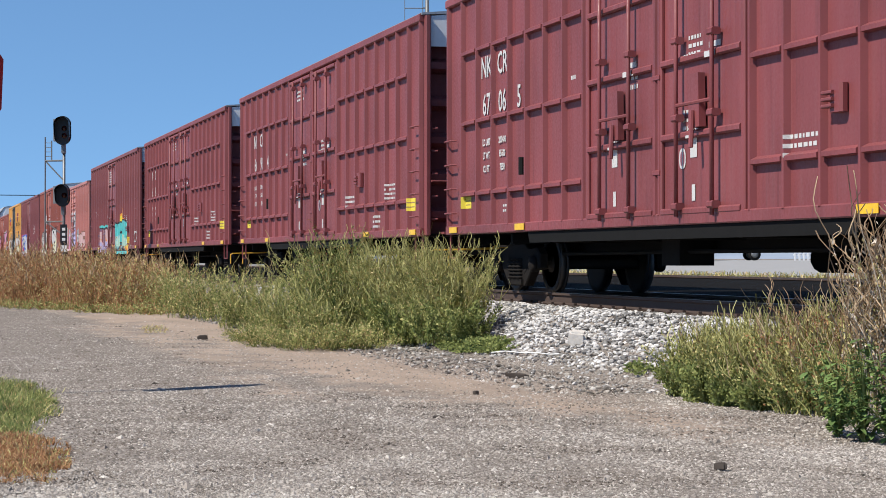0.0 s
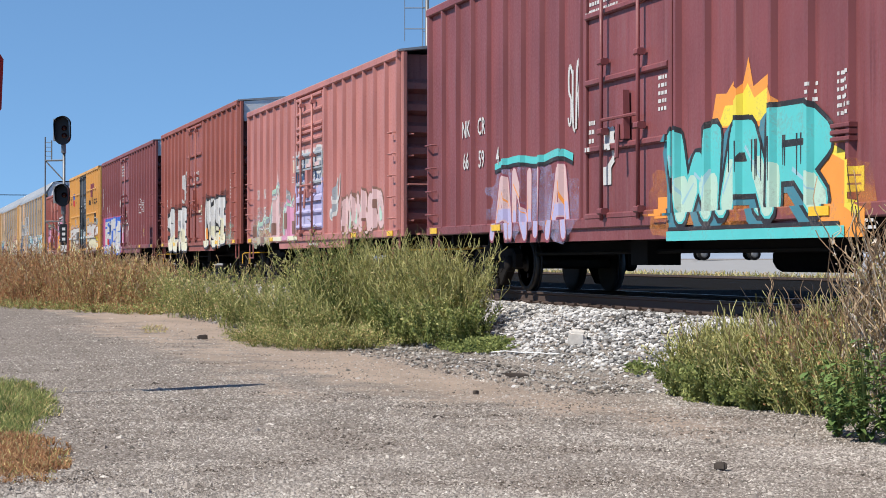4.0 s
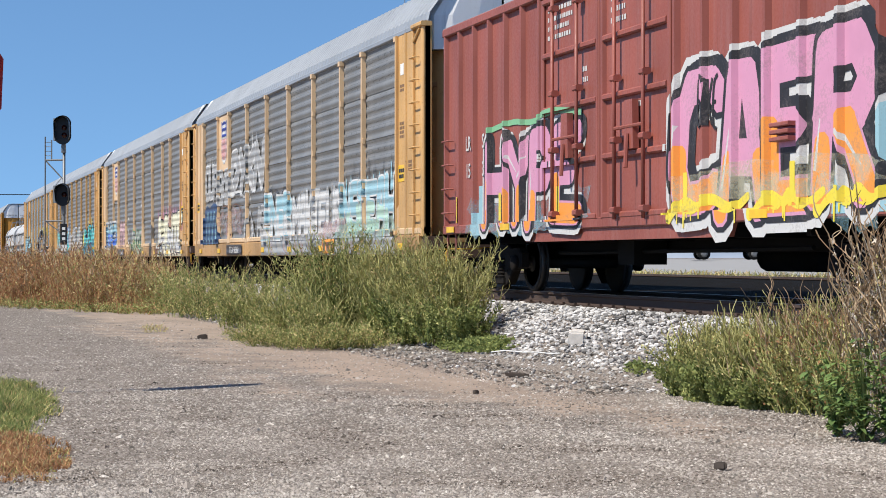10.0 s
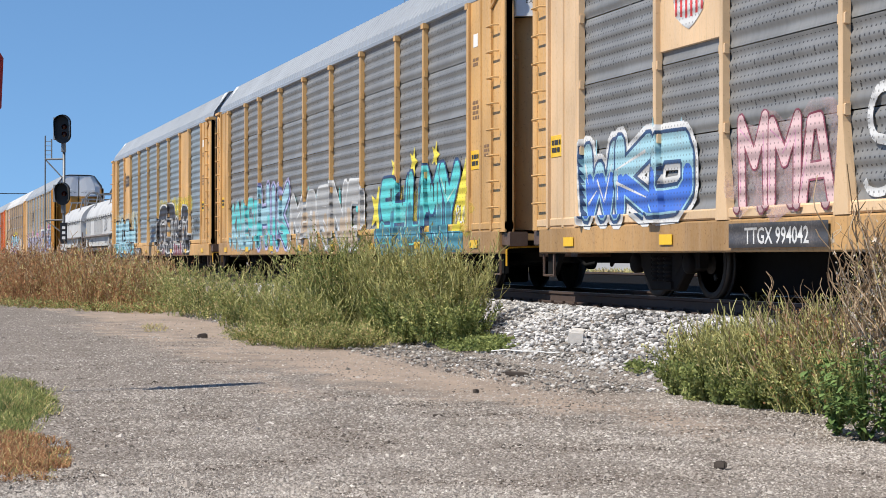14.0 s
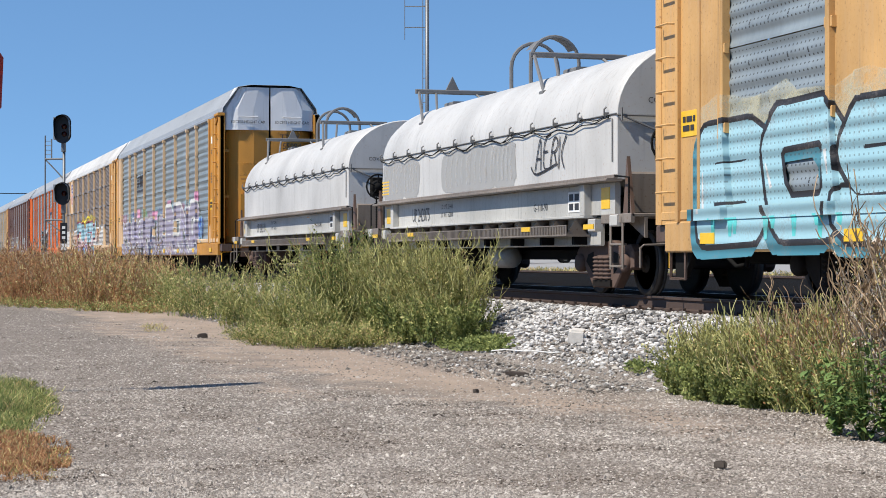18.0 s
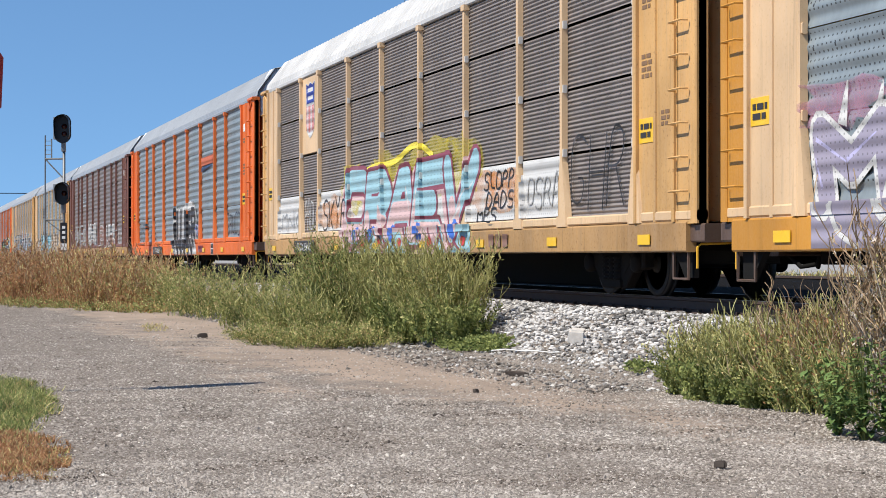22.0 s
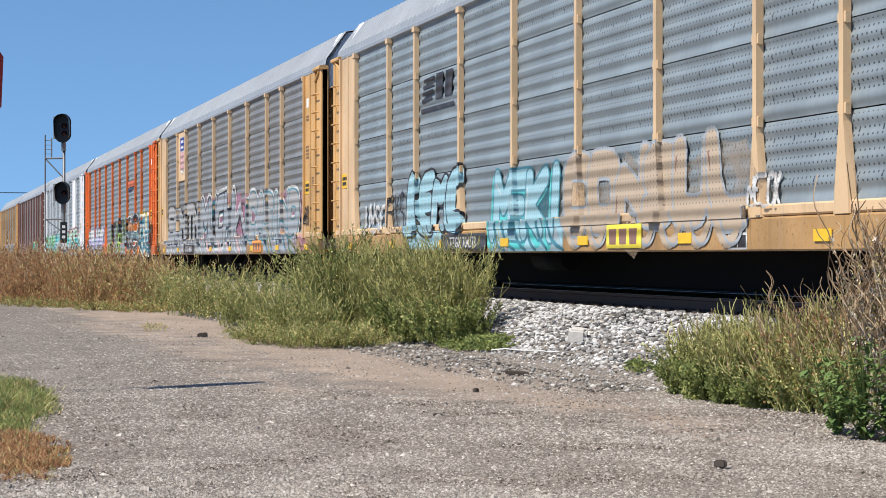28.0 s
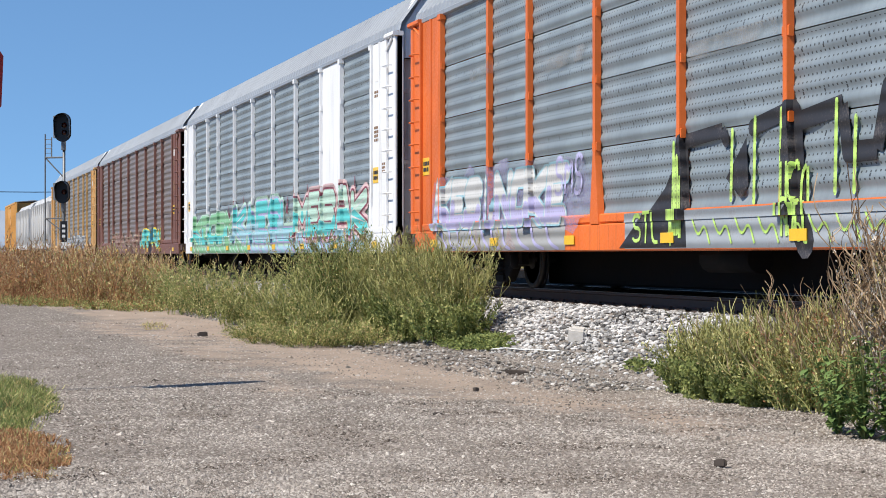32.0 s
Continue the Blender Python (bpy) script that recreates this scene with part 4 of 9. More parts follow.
    cy, cz, cx = -half + 0.15, 2.08, -0.85
    ring = [(cx + 0.26 * math.cos(a), cy, cz + 0.26 * math.sin(a)) for a in [2 * math.pi * i / 20 for i in range(21)]]
    tube(bm, ring, 0.020, 6)
    for i in range(5):
        a = 2 * math.pi * i / 5 + 0.3
        tube(bm, [(cx, cy, cz), (cx + 0.26 * math.cos(a), cy, cz + 0.26 * math.sin(a))], 0.014, 5)
    lathe(bm, [(0.0, -0.05), (0.05, -0.05), (0.14, 0.08), (0.15, 0.14), (0.0, 0.14)], (cx, cy, cz), (0, 1, 0), 14)
    bbox(bm, cx - 0.14, cx + 0.12, cy + 0.1, cy + 0.22, cz - 0.22, cz + 0.20, 0.04)
    bbox(bm, cx + 0.16, cx + 0.21, cy + 0.12, cy + 0.18, 1.12, cz + 0.1, 0.012)
    for i in range(12):                                    # brake chain
        lathe(bm, [(0.012, -0.028), (0.024, 0.0), (0.012, 0.028)], (cx - 0.02, cy + 0.08, 1.20 + i * 0.055), (0, 0, 1), 5)
    part("brake_wheel", bm, UNDER, car, "black hand brake wheel")
    lettering(car, "UP " + number, 0.36, -1.304, half - 3.75, 1.22, LETTER_DARK, sx=0.76)
    for k, line in enumerate(("LD LMT 224400", "LT WT   62000")):
        lettering(car, line, 0.12, -1.304, half - 5.5, 1.42 - 0.15 * k, LETTER_DARK)
    lettering(car, "G-110-90", 0.17, -1.304, -half + 4.1, 1.25, LETTER_DARK)
    m = bmesh.new()
    bbox(m, -1.310, -1.300, -half + 2.35, -half + 2.85, 1.20, 1.50, 0.003)
    pn = part("data_panel", m, LETTER, car, "black and white data panel")
    for dy in (0.05, 0.28):
        for dz in (0.05, 0.19):
            m = bmesh.new()
            bbox(m, -1.314, -1.308, -half + 2.35 + dy, -half + 2.35 + dy + 0.17, 1.18 + dz, 1.18 + dz + 0.10, 0.002)
            part("field", m, LETTER_DARK, pn)
    lettering(car, "COVER FITS UP", 0.115, -0.50, y0 - 0.004, 2.68, LETTER_DARK, True)
    reflectors(car, -1.582, (-half + 1.3, -half + 4, half - 4, half - 1.3), 0.93, 1.0)
    reflectors(car, -1.304, (-half + 1.35, half - 1.35), 1.22, 1.52, 0.16)
    SURF[car.name] = (-1.362, [(0, 1.64, -1.303)], [])
    running_gear(car, half + 0.05, 1.0, half - 2.0, TM, COIL_GREY)
    return car


def hopper(name, sf, sr, mat, label):
    half = (sr - sf) / 2
    car = thing(name, (CX, 0, RAIL), label, "covered hopper", "cars of the passing train")
    car["middle"] = (sf + sr) / 2
    bm = bmesh.new()
    prof = [(-1.5, 1.5), (-1.58, 2.2), (-1.6, 3.2), (-1.52, 4.0), (-1.2, 4.5), (0, 4.65), (1.2, 4.5), (1.52, 4.0), (1.6, 3.2), (1.58, 2.2), (1.5, 1.5), (0.5, 0.8), (-0.5, 0.8)]
    loft(bm, [[(x, y, z) for x, z in prof] for y in (-half + 0.7, half - 0.7)])
    part("body", bm, mat, car)
    bm = bmesh.new()
    bbox(bm, -1.66, -1.50, -0.05, 0.05, 1.3, 4.1, 0.01)
    post = mesh("side_post", bm, mat)
    for i in range(9):
        part("side_post", post, None, car, "", (0, -half + 0.9 + (2 * half - 1.8) * i / 8, 0))
    bm = bmesh.new()
    bbox(bm, -1.6, 1.6, -half, half, 1.0, 1.35, 0.02)
    box(bm, -0.5, 0.5, -half + 1.5, half - 1.5, 4.62, 4.85)
    part("frame", bm, mat, car)
    running_gear(car, half, 1.0, half - 1.9, TM_SHADED)
    return car

# ---- the train ----
A = boxcar("boxcar", 15.00, 33.92, MAROON, "maroon steel boxcar with gridded ribs and double doors", "grid", 0.88, doors=((-2.55, -0.05), (0.05, 2.55)))
B = boxcar("boxcar", 35.60, 54.60, MAROON, "maroon steel boxcar with gridded ribs and double doors", "grid", 0.88, doors=((-2.55, -0.05), (0.05, 2.55)))
C = boxcar("boxcar", 57.05, 76.05, MAROON, "maroon steel boxcar with gridded ribs and double doors", "grid", 0.88, doors=((-2.55, -0.05), (0.05, 2.55)))
D = boxcar("boxcar", 78.30, 97.50, MAROON_DARK, "dark maroon ribbed boxcar with turquoise and orange graffiti", doors=((-1.55, 1.55),))
E = boxcar("boxcar", 99.60, 115.80, PINKISH, "faded pinkish boxcar with pale graffiti", doors=((-1.5, 1.5),), eave=4.55, roof=4.8, white=False)
F = boxcar("boxcar", 117.40, 133.50, RED_BROWN, "red-brown ribbed boxcar with white graffiti", doors=((-1.6, 1.6),))
G = boxcar("boxcar", 135.80, 154.60, MAROON_DARK, "dark maroon ribbed boxcar with blue and pink graffiti", doors=((-1.55, 1.55),))
H = boxcar("boxcar", 156.35, 172.35, YELLOW, "ochre yellow boxcar with black doors and graffiti", "grid", 0.9, doors=((-1.75, 1.75),), door_mat=BLACK_DOOR, white=True, painted_rail=True)
I = boxcar("boxcar", 174.35, 190.45, RED_BROWN, "maroon ribbed boxcar with multicoloured graffiti", doors=((-2.0, 0.4), (0.45, 2.85)), eave=4.55, roof=4.75, white=False)
R1 = rack_car("autorack", 191.80, 219.70, RACK_CREAM, SHEET, SILL, "grey and yellow autorack with white graffiti", end_mat=RACK_YELLOW, plates={7: 3.15}, plate_mat=RACK_CREAM)
R2 = rack_car("autorack", 220.75, 248.65, RACK_CREAM, SHEET, SILL, "grey and yellow autorack with cream graffiti", end_mat=RACK_YELLOW, plates={7: 3.15}, plate_mat=RACK_CREAM)
R3 = rack_car("autorack", 250.05, 277.95, RACK_YELLOW, SHEET, SILL, "grey and yellow autorack with turquoise graffiti", end_mat=RACK_YELLOW)
R4 = rack_car("autorack", 279.25, 307.15, RACK_YELLOW, SHEET_BLUE, RACK_YELLOW, "yellow autorack with black and blue graffiti", end_mat=RACK_YELLOW, pattern=(2.59, 2.19, 2.87, 2.89, 2.88, 2.89, 2.87, 2.19, 2.59), plates={1: 1.12, 7: 1.12}, plate_mat=RACK_YELLOW, roof_mat=GALV)
K1 = coil_car("coil_car", 308.20, 322.90, 309.00, 322.10, "white-hooded coil car on dusty trucks", "242075")
bm = bmesh.new()
for k in range(5):
    box(bm, -1.366, -1.358, 5.75 + 0.02 * (k % 2), 6.30, 1.80 + 0.06 * k, 1.83 + 0.06 * k)
part("notice", bm, REFLECT, K1, "small yellow notice")
K2 = coil_car("coil_car", 324.05, 339.15, 324.90, 338.00, "white-hooded coil car with brake wheel", "242139")
R5 = rack_car("autorack", 340.85, 368.75, RACK_CREAM, SHEET_BLUE, GOLD, "blue-grey autorack with gold end doors and white graffiti", end_mat=GOLD)
R6 = rack_car("autorack", 369.45, 397.35, RACK_CREAM, SHEET_DARK, SILL, "sooty dark autorack with light blue graffiti", end_mat=RACK_YELLOW, plates={7: 3.0}, plate_mat=RACK_CREAM, flare=0.24, waves=60, gap=0.035, top=WHITE, roof_mat=HOOD)
R7 = rack_car("autorack", 398.70, 426.60, ORANGE, SHEET_BLUE, ORANGE, "orange autorack with blue-grey sheets and black graffiti", belly=0.42, end_mat=ORANGE)
R8 = rack_car("autorack", 427.95, 455.85, BROWN_RACK, SHEET_BROWN, SILL, "brown autorack with stained sheets over a rusty yellow sill", end_mat=BROWN_RACK)
R9 = rack_car("autorack", 456.90, 484.80, RACK_CREAM, SHEET_BLUE, SILL, "grey and yellow autorack with turquoise graffiti", end_mat=RACK_YELLOW)
R10 = rack_car("autorack", 486.05, 513.95, RACK_CREAM, SHEET, SILL, "grey and yellow autorack with pale lilac graffiti", end_mat=RACK_YELLOW, plates={7: 3.15}, plate_mat=RACK_CREAM)
R11 = rack_car("autorack", 514.60, 542.50, ORANGE, SHEET_BLUE, ORANGE, "orange autorack with green and black graffiti", end_mat=ORANGE)
R12 = rack_car("autorack", 543.65, 571.55, WHITE, SHEET_BLUE, WHITE, "white autorack with green graffiti", end_mat=WHITE, plates={1: 1.14}, plate_mat=WHITE)
R13 = rack_car("autorack", 572.65, 600.55, BROWN_RACK, SHEET_BROWN, BROWN_RACK, "brown autorack with stained sheets", end_mat=BROWN_RACK)
R14 = rack_car("autorack", 601.65, 629.55, RACK_YELLOW, SHEET, SILL, "grey and yellow autorack", end_mat=RACK_YELLOW)
HOP = hopper("covered_hopper", 631.00, 648.90, HOOD, "pale grey covered hopper")
HOP2 = hopper("covered_hopper", 650.40, 667.20, HOOD, "pale grey covered hopper")
LAST = boxcar("boxcar", 668.70, 684.70, YELLOW, "ochre yellow boxcar at the tail", white=False)
TRAIN = [A, B, C, D, E, F, G, H, I, R1, R2, R3, R4, K1, K2, R5, R6, R7, R8, R9, R10, R11, R12, R13, R14, HOP, HOP2, LAST]

# ---- painted pieces on the cars: one flat shape a colour, laid on sheets, ribs and sills alike ----
SPRAY = {}
for nm, c in {"charcoal": (0.05, 0.05, 0.055), "white": (0.57, 0.57, 0.56), "silver": (0.34, 0.34, 0.335), "cream": (0.70, 0.68, 0.50), "lilac": (0.29, 0.265, 0.345), "turquoise": (0.09, 0.50, 0.50), "black": (0.02, 0.02, 0.024),
              "pink": (0.60, 0.28, 0.42), "red brown": (0.50, 0.12, 0.05), "magenta": (0.50, 0.10, 0.22), "blue": (0.05, 0.15, 0.55), "yellow": (0.75, 0.62, 0.06), "green": (0.20, 0.45, 0.25), "orange": (0.80, 0.30, 0.05), "sky": (0.29, 0.49, 0.56),
              "grey": (0.30, 0.33, 0.36), "wine": (0.22, 0.05, 0.08), "navy": (0.03, 0.07, 0.16), "mint": (0.42, 0.60, 0.50), "rose": (0.60, 0.42, 0.42), "tan": (0.42, 0.33, 0.24),
              "violet": (0.42, 0.40, 0.62), "lime": (0.45, 0.68, 0.15), "brown": (0.22, 0.12, 0.09), "teal": (0.05, 0.20, 0.26), "red": (0.55, 0.04, 0.04), "logo blue": (0.03, 0.06, 0.33)}.items():
    for variant in ("", " rack", " mist"):
        SPRAY[nm + variant] = (nm + variant, c, variant)


def spray(key):
    """Spray paint: mottled, worn thin in places; on rack sheets it follows their ridges and holes; as mist it lets the ground through."""
    if not isinstance(SPRAY[key], tuple):
        return SPRAY[key]
    nm, c, variant = SPRAY[key]
    m, nt, bs = node_mat("sprayed " + nm + " paint")
    v = coords(nt)
    big, fine = noise_tex(nt, v, 2.2, 4), noise_tex(nt, v, 30, 4, 0.7)
    base = mix(nt, big, shade(c, 0.78), shade(c, 1.12))
    worn = maths(nt, "MULTIPLY", ramp(nt, mix(nt, 0.5, fine, big), [(0.52, (0, 0, 0)), (0.66, (1, 1, 1))]), 0.5)
    base = mix(nt, worn, base, (0.20, 0.17, 0.155))
    height = fine
    if variant == " rack":
        sep = nt.nodes.new("ShaderNodeSeparateXYZ")
        nt.links.new(v, sep.inputs[0])
        y, z = sep.outputs[1], sep.outputs[2]
        fy = maths(nt, "ABSOLUTE", maths(nt, "SUBTRACT", maths(nt, "FRACT", maths(nt, "MULTIPLY", y, 10.5)), 0.5))
        fz = maths(nt, "ABSOLUTE", maths(nt, "SUBTRACT", maths(nt, "FRACT", maths(nt, "MULTIPLY", z, 13.0)), 0.5))
        hole = maths(nt, "MULTIPLY", maths(nt, "LESS_THAN", fy, 0.15), maths(nt, "LESS_THAN", fz, 0.15))
        hole = maths(nt, "MULTIPLY", hole, maths(nt, "GREATER_THAN", z, 1.15))
        base = mix(nt, maths(nt, "MULTIPLY", hole, 0.5), base, (0.03, 0.03, 0.03))
        height = maths(nt, "MULTIPLY", maths(nt, "SINE", maths(nt, "ADD", maths(nt, "MULTIPLY", z, 30.24), 5.42)), 0.5)
    nt.links.new(base, bs.inputs["Base Color"])
    bs.inputs["Roughness"].default_value = 0.6
    bump(nt, bs, height, 0.9 if variant == " rack" else 0.1, 0.026 if variant == " rack" else 0.004)
    if variant == " mist":
        clear = nt.nodes.new("ShaderNodeBsdfTransparent")
        mx = nt.nodes.new("ShaderNodeMixShader")
        nt.links.new(ramp(nt, mix(nt, 0.6, fine, big), [(0.40, (0.02, 0.02, 0.02)), (0.62, (0.55, 0.55, 0.55))]), mx.inputs[0])
        nt.links.new(clear.outputs[0], mx.inputs[1])
        nt.links.new(bs.outputs[0], mx.inputs[2])
        nt.links.new(mx.outputs[0], nt.nodes["Material Output"].inputs[0])
    SPRAY[key] = m
    return m


def sliced(poly, ycut, zcut):
    """Cuts a convex shape along lines of equal y and of equal z."""
    pieces = [list(poly)]
    for ax, cuts in ((0, ycut), (1, zcut)):
        lo, hi = min(p[ax] for p in poly), max(p[ax] for p in poly)
        for q in cuts:
            if not lo + 1e-5 < q < hi - 1e-5:
                continue
            out = []
            for pc in pieces:
                if not min(p[ax] for p in pc) + 1e-6 < q < max(p[ax] for p in pc) - 1e-6:
                    out.append(pc)
                    continue
                a, b = [], []
                for p, n in zip(pc, pc[1:] + pc[:1]):
                    (a if p[ax] <= q else b).append(p)
                    if (p[ax] - q) * (n[ax] - q) < 0:
                        t = (q - p[ax]) / (n[ax] - p[ax])
                        m = (p[0] + (n[0] - p[0]) * t, p[1] + (n[1] - p[1]) * t)
                        a.append(m)
                        b.append(m)
                out += [w for w in (a, b) if len(w) > 2]
            pieces = out
    return pieces


# strokes of a plain block alphabet on a grid of 6 by 8
GLYPH = {"A": "00 28 48 60/13 53", "B": "00 08 48 66 44 04/44 62 50 00", "C": "67 58 18 06 02 10 50 61", "D": "00 08 38 65 63 30 00", "E": "68 08 00 60/04 44", "F": "68 08 00/04 44",
         "G": "67 58 18 06 02 10 50 63 33", "H": "00 08/60 68/04 64", "I": "30 38", "J": "68 62 40 11", "K": "00 08/68 04 60", "L": "08 00 60", "M": "00 08 34 68 60", "N": "00 08 60 68",
         "O": "18 58 66 62 50 10 02 06 18", "P": "00 08 48 66 44 04", "R": "00 08 48 66 44 04/34 60", "S": "67 58 18 06 14 54 62 50 10 01", "T": "08 68/38 30", "U": "08 02 10 50 62 68",
         "V": "08 30 68", "W": "08 10 35 50 68", "X": "00 68/08 60", "Y": "08 34 68/34 30", "Z": "08 68 00 60"}


class Mural:
    """Collects triangles in the plane of a car's side, colour by colour, layer over layer."""

    def __init__(self, car, seed=1):
        self.car, self.rnd, self.tris, self.layer = car, random.Random(seed), [], 0

    def tri(self, colour, pts, layer):
        self.tris.append((colour, pts, layer))

    def fan(self, colour, ring, layer, centre=None):
        c = centre or (sum(p[0] for p in ring) / len(ring), sum(p[1] for p in ring) / len(ring))
        for a, b in zip(ring, ring[1:] + ring[:1]):
            self.tri(colour, (c, a, b), layer)

    def blob(self, colour, y, z, w, h, layer, wob=0.12, n=18, sq=2.6):
        r = self.rnd
        k = [1 + r.uniform(-wob, wob) for _ in range(n)]
        ring = []
        for i in range(n):
            a = 2 * math.pi * i / n
            c, s = math.cos(a), math.sin(a)
            e = 2 / sq
            ring.append((y + w / 2 * math.copysign(abs(c) ** e, c) * k[i], z + h / 2 * math.copysign(abs(s) ** e, s) * k[i]))
        self.fan(colour, ring, layer, (y, z))

    def stroke(self, colour, pts, w, layer, w1=None):
        w1 = w if w1 is None else w1
        for i, (a, b) in enumerate(zip(pts, pts[1:])):
            d = Vector((b[0] - a[0], b[1] - a[1]))
            if d.length < 1e-6:
                continue
            n = Vector((-d.y, d.x)).normalized()
            t0, t1 = w + (w1 - w) * i / (len(pts) - 1), w + (w1 - w) * (i + 1) / (len(pts) - 1)
            p = [(a[0] + n.x * t0, a[1] + n.y * t0), (a[0] - n.x * t0, a[1] - n.y * t0), (b[0] - n.x * t1, b[1] - n.y * t1), (b[0] + n.x * t1, b[1] + n.y * t1)]
            self.tri(colour, (p[0], p[1], p[2]), layer)
            self.tri(colour, (p[0], p[2], p[3]), layer)

    def rect(self, colour, y0, y1, z0, z1, layer):
        self.tri(colour, ((y0, z0), (y1, z0), (y1, z1)), layer)
        self.tri(colour, ((y0, z0), (y1, z1), (y0, z1)), layer)

    def word(self, text, colour, y, z, size, layer, offset=0.0, sx=1.0, shear=0.0, spacing=1.0, turn=0.0):
        """Lettering; y, z: the middle of its base line. The near side is read towards the train's head."""
        me = text_mesh(text, size, LETTER, offset, 0.0, spacing, shear)
        me.calc_loop_triangles()
        ct, st = math.cos(turn), math.sin(turn)
        co = [(v.co.x * sx, v.co.y) for v in me.vertices]
        for t in me.loop_triangles:
            self.tri(colour, tuple((y - (co[i][0] * ct - co[i][1] * st), z + co[i][0] * st + co[i][1] * ct) for i in t.vertices), layer)
        bpy.data.meshes.remove(me)

    def curve(self, pts, k=7):
        """A smooth line through the bends of pts."""
        out = [pts[0]]
        for a, b, c in zip(pts, pts[1:], pts[2:] + pts[-1:]):
            m0 = out[-1]
            m1 = ((b[0] + c[0]) / 2, (b[1] + c[1]) / 2)
            for i in range(1, k):
                t = i / (k - 1)
                out.append(((1 - t) ** 2 * m0[0] + 2 * t * (1 - t) * b[0] + t * t * m1[0], (1 - t) ** 2 * m0[1] + 2 * t * (1 - t) * b[1] + t * t * m1[1]))
        return out

    def sausage(self, colour, pts, w, layer, w1=None):
        """A thick line with round ends and bends."""
        w1 = w if w1 is None else w1
        self.stroke(colour, pts, w, layer, w1)
        for i, p in enumerate(pts):
            if i in (0, len(pts) - 1) or i % 2 == 0:
                q = w + (w1 - w) * i / (len(pts) - 1)
                self.blob(colour, p[0], p[1], q * 2.0, q * 2.0, layer, 0.02, 10, 2.0)

    def letters(self, y0, y1, z0, z1, n, fill, line, glow=None, shade_c=None, thin=0.05, halo=None):
        """Sprayed throw-up shapes that spell nothing: swollen lobes that overlap, outlined, with slits, shines and drips."""
        r = self.rnd
        w = (y0 - y1) / n
        if glow:
            for i in range(n * 2):
                yy = y0 - (i + 0.5) * w / 2
                self.blob(glow + ' mist', yy, (z0 + z1) / 2 + (z1 - z0) * 0.06, w * 0.85, (z1 - z0) * r.uniform(1.0, 1.25), 0, 0.2, 24)
        for i in range(n):
            yc = y0 - (i + 0.5) * w
            h = (z1 - z0) * r.uniform(0.82, 1.05)
            zb = z0 + r.uniform(-0.05, 0.6) * (z1 - z0 - h)
            lobes = r.choice((2, 2, 3))
            lean = r.uniform(-0.18, 0.18) * w
            fat = min(w * 1.16 / lobes / 2, h * 0.3)
            lines = []
            for k in range(lobes):
                yk = yc + w * 0.58 - fat - (w * 1.16 - 2 * fat) * k / (lobes - 1)
                top = zb + h * r.uniform(0.74, 1.0) - fat
                bot = zb + h * r.uniform(0.0, 0.14) + fat
                if r.random() < 0.22:
                    bot += h * 0.3
                bend = r.uniform(-0.25, 0.25) * w
                lines.append(self.curve([(yk, bot), (yk + bend * 0.6, bot + (top - bot) * 0.35), (yk + lean - bend * 0.5, bot + (top - bot) * 0.7), (yk + lean, top)], 5))
            zc = zb + h * r.choice((0.22, 0.5, 0.78))
            lines.append([(yc + w * 0.3, zc), (yc - w * 0.3, zc + r.uniform(-0.1, 0.1) * h)])
            if r.random() < 0.3:                          # a tail or an arm that shoots out
                lines.append(self.curve([(yc, zb + h * 0.8), (yc + r.uniform(-0.5, 0.5) * w, zb + h * 1.02), (yc + r.choice((-1, 1)) * w * 0.75, zb + h * r.uniform(0.95, 1.15))], 5))
            for colour, extra, lay in ([(halo, thin * 2.2, 0.5)] if halo else []) + [(line, thin, 1 + i % 3), (fill, 0.0, 2 + i % 3)]:
                for m, pts in enumerate(lines):
                    f = fat * (1.0 if m < lobes else 0.62 if m == lobes else 0.4)
                    self.sausage(colour, pts, f + extra, lay, (f * (0.9 if m < lobes else 0.55)) + extra)
            if shade_c:
                for pts in lines[:lobes]:
                    if r.random() < 0.75:
                        c = pts[:len(pts) // 2] if r.random() < 0.6 else pts[len(pts) // 2:]
                        self.sausage(shade_c, c, fat * 0.4, 5, fat * 0.12)
            for a, b in zip(lines[:lobes], lines[1:lobes]):  # slits between the lobes
                m0, m1 = (((p[0] + q[0]) / 2, (p[1] + q[1]) / 2) for p, q in ((a[0], b[0]), (a[-1], b[-1])))
                s, e = sorted((r.uniform(-0.12, 0.25), r.uniform(0.4, 1.12)))
                self.stroke(line, self.curve([(m0[0] + (m1[0] - m0[0]) * t + r.uniform(-0.05, 0.05) * w, m0[1] + (m1[1] - m0[1]) * t) for t in (s, (s + e) / 2, e)], 5), thin * 0.55, 6, thin * 0.3)
            if r.random() < 0.6:
                self.blob(line, yc + r.uniform(-0.2, 0.2) * w, zb + h * r.uniform(0.35, 0.7), w * 0.12, h * r.uniform(0.08, 0.2), 6, 0.2, 10, 2.0)
            for pts in lines[:lobes]:
                if r.random() < 0.3:
                    p, q = pts[-2], pts[-1]
                    self.stroke("white", [(q[0] + fat * 0.5, q[1]), (p[0] + fat * 0.55, p[1] - h * 0.08)], fat * 0.08, 7, fat * 0.03)
                if r.random() < 0.35:                     # a run of paint
                    yy = pts[0][0] + r.uniform(-0.6, 0.6) * fat
                    self.stroke(r.choice((line, fill)), [(yy, pts[0][1]), (yy, max(0.62, pts[0][1] - fat - h * r.uniform(0.08, 0.25)))], 0.018, 3, 0.008)

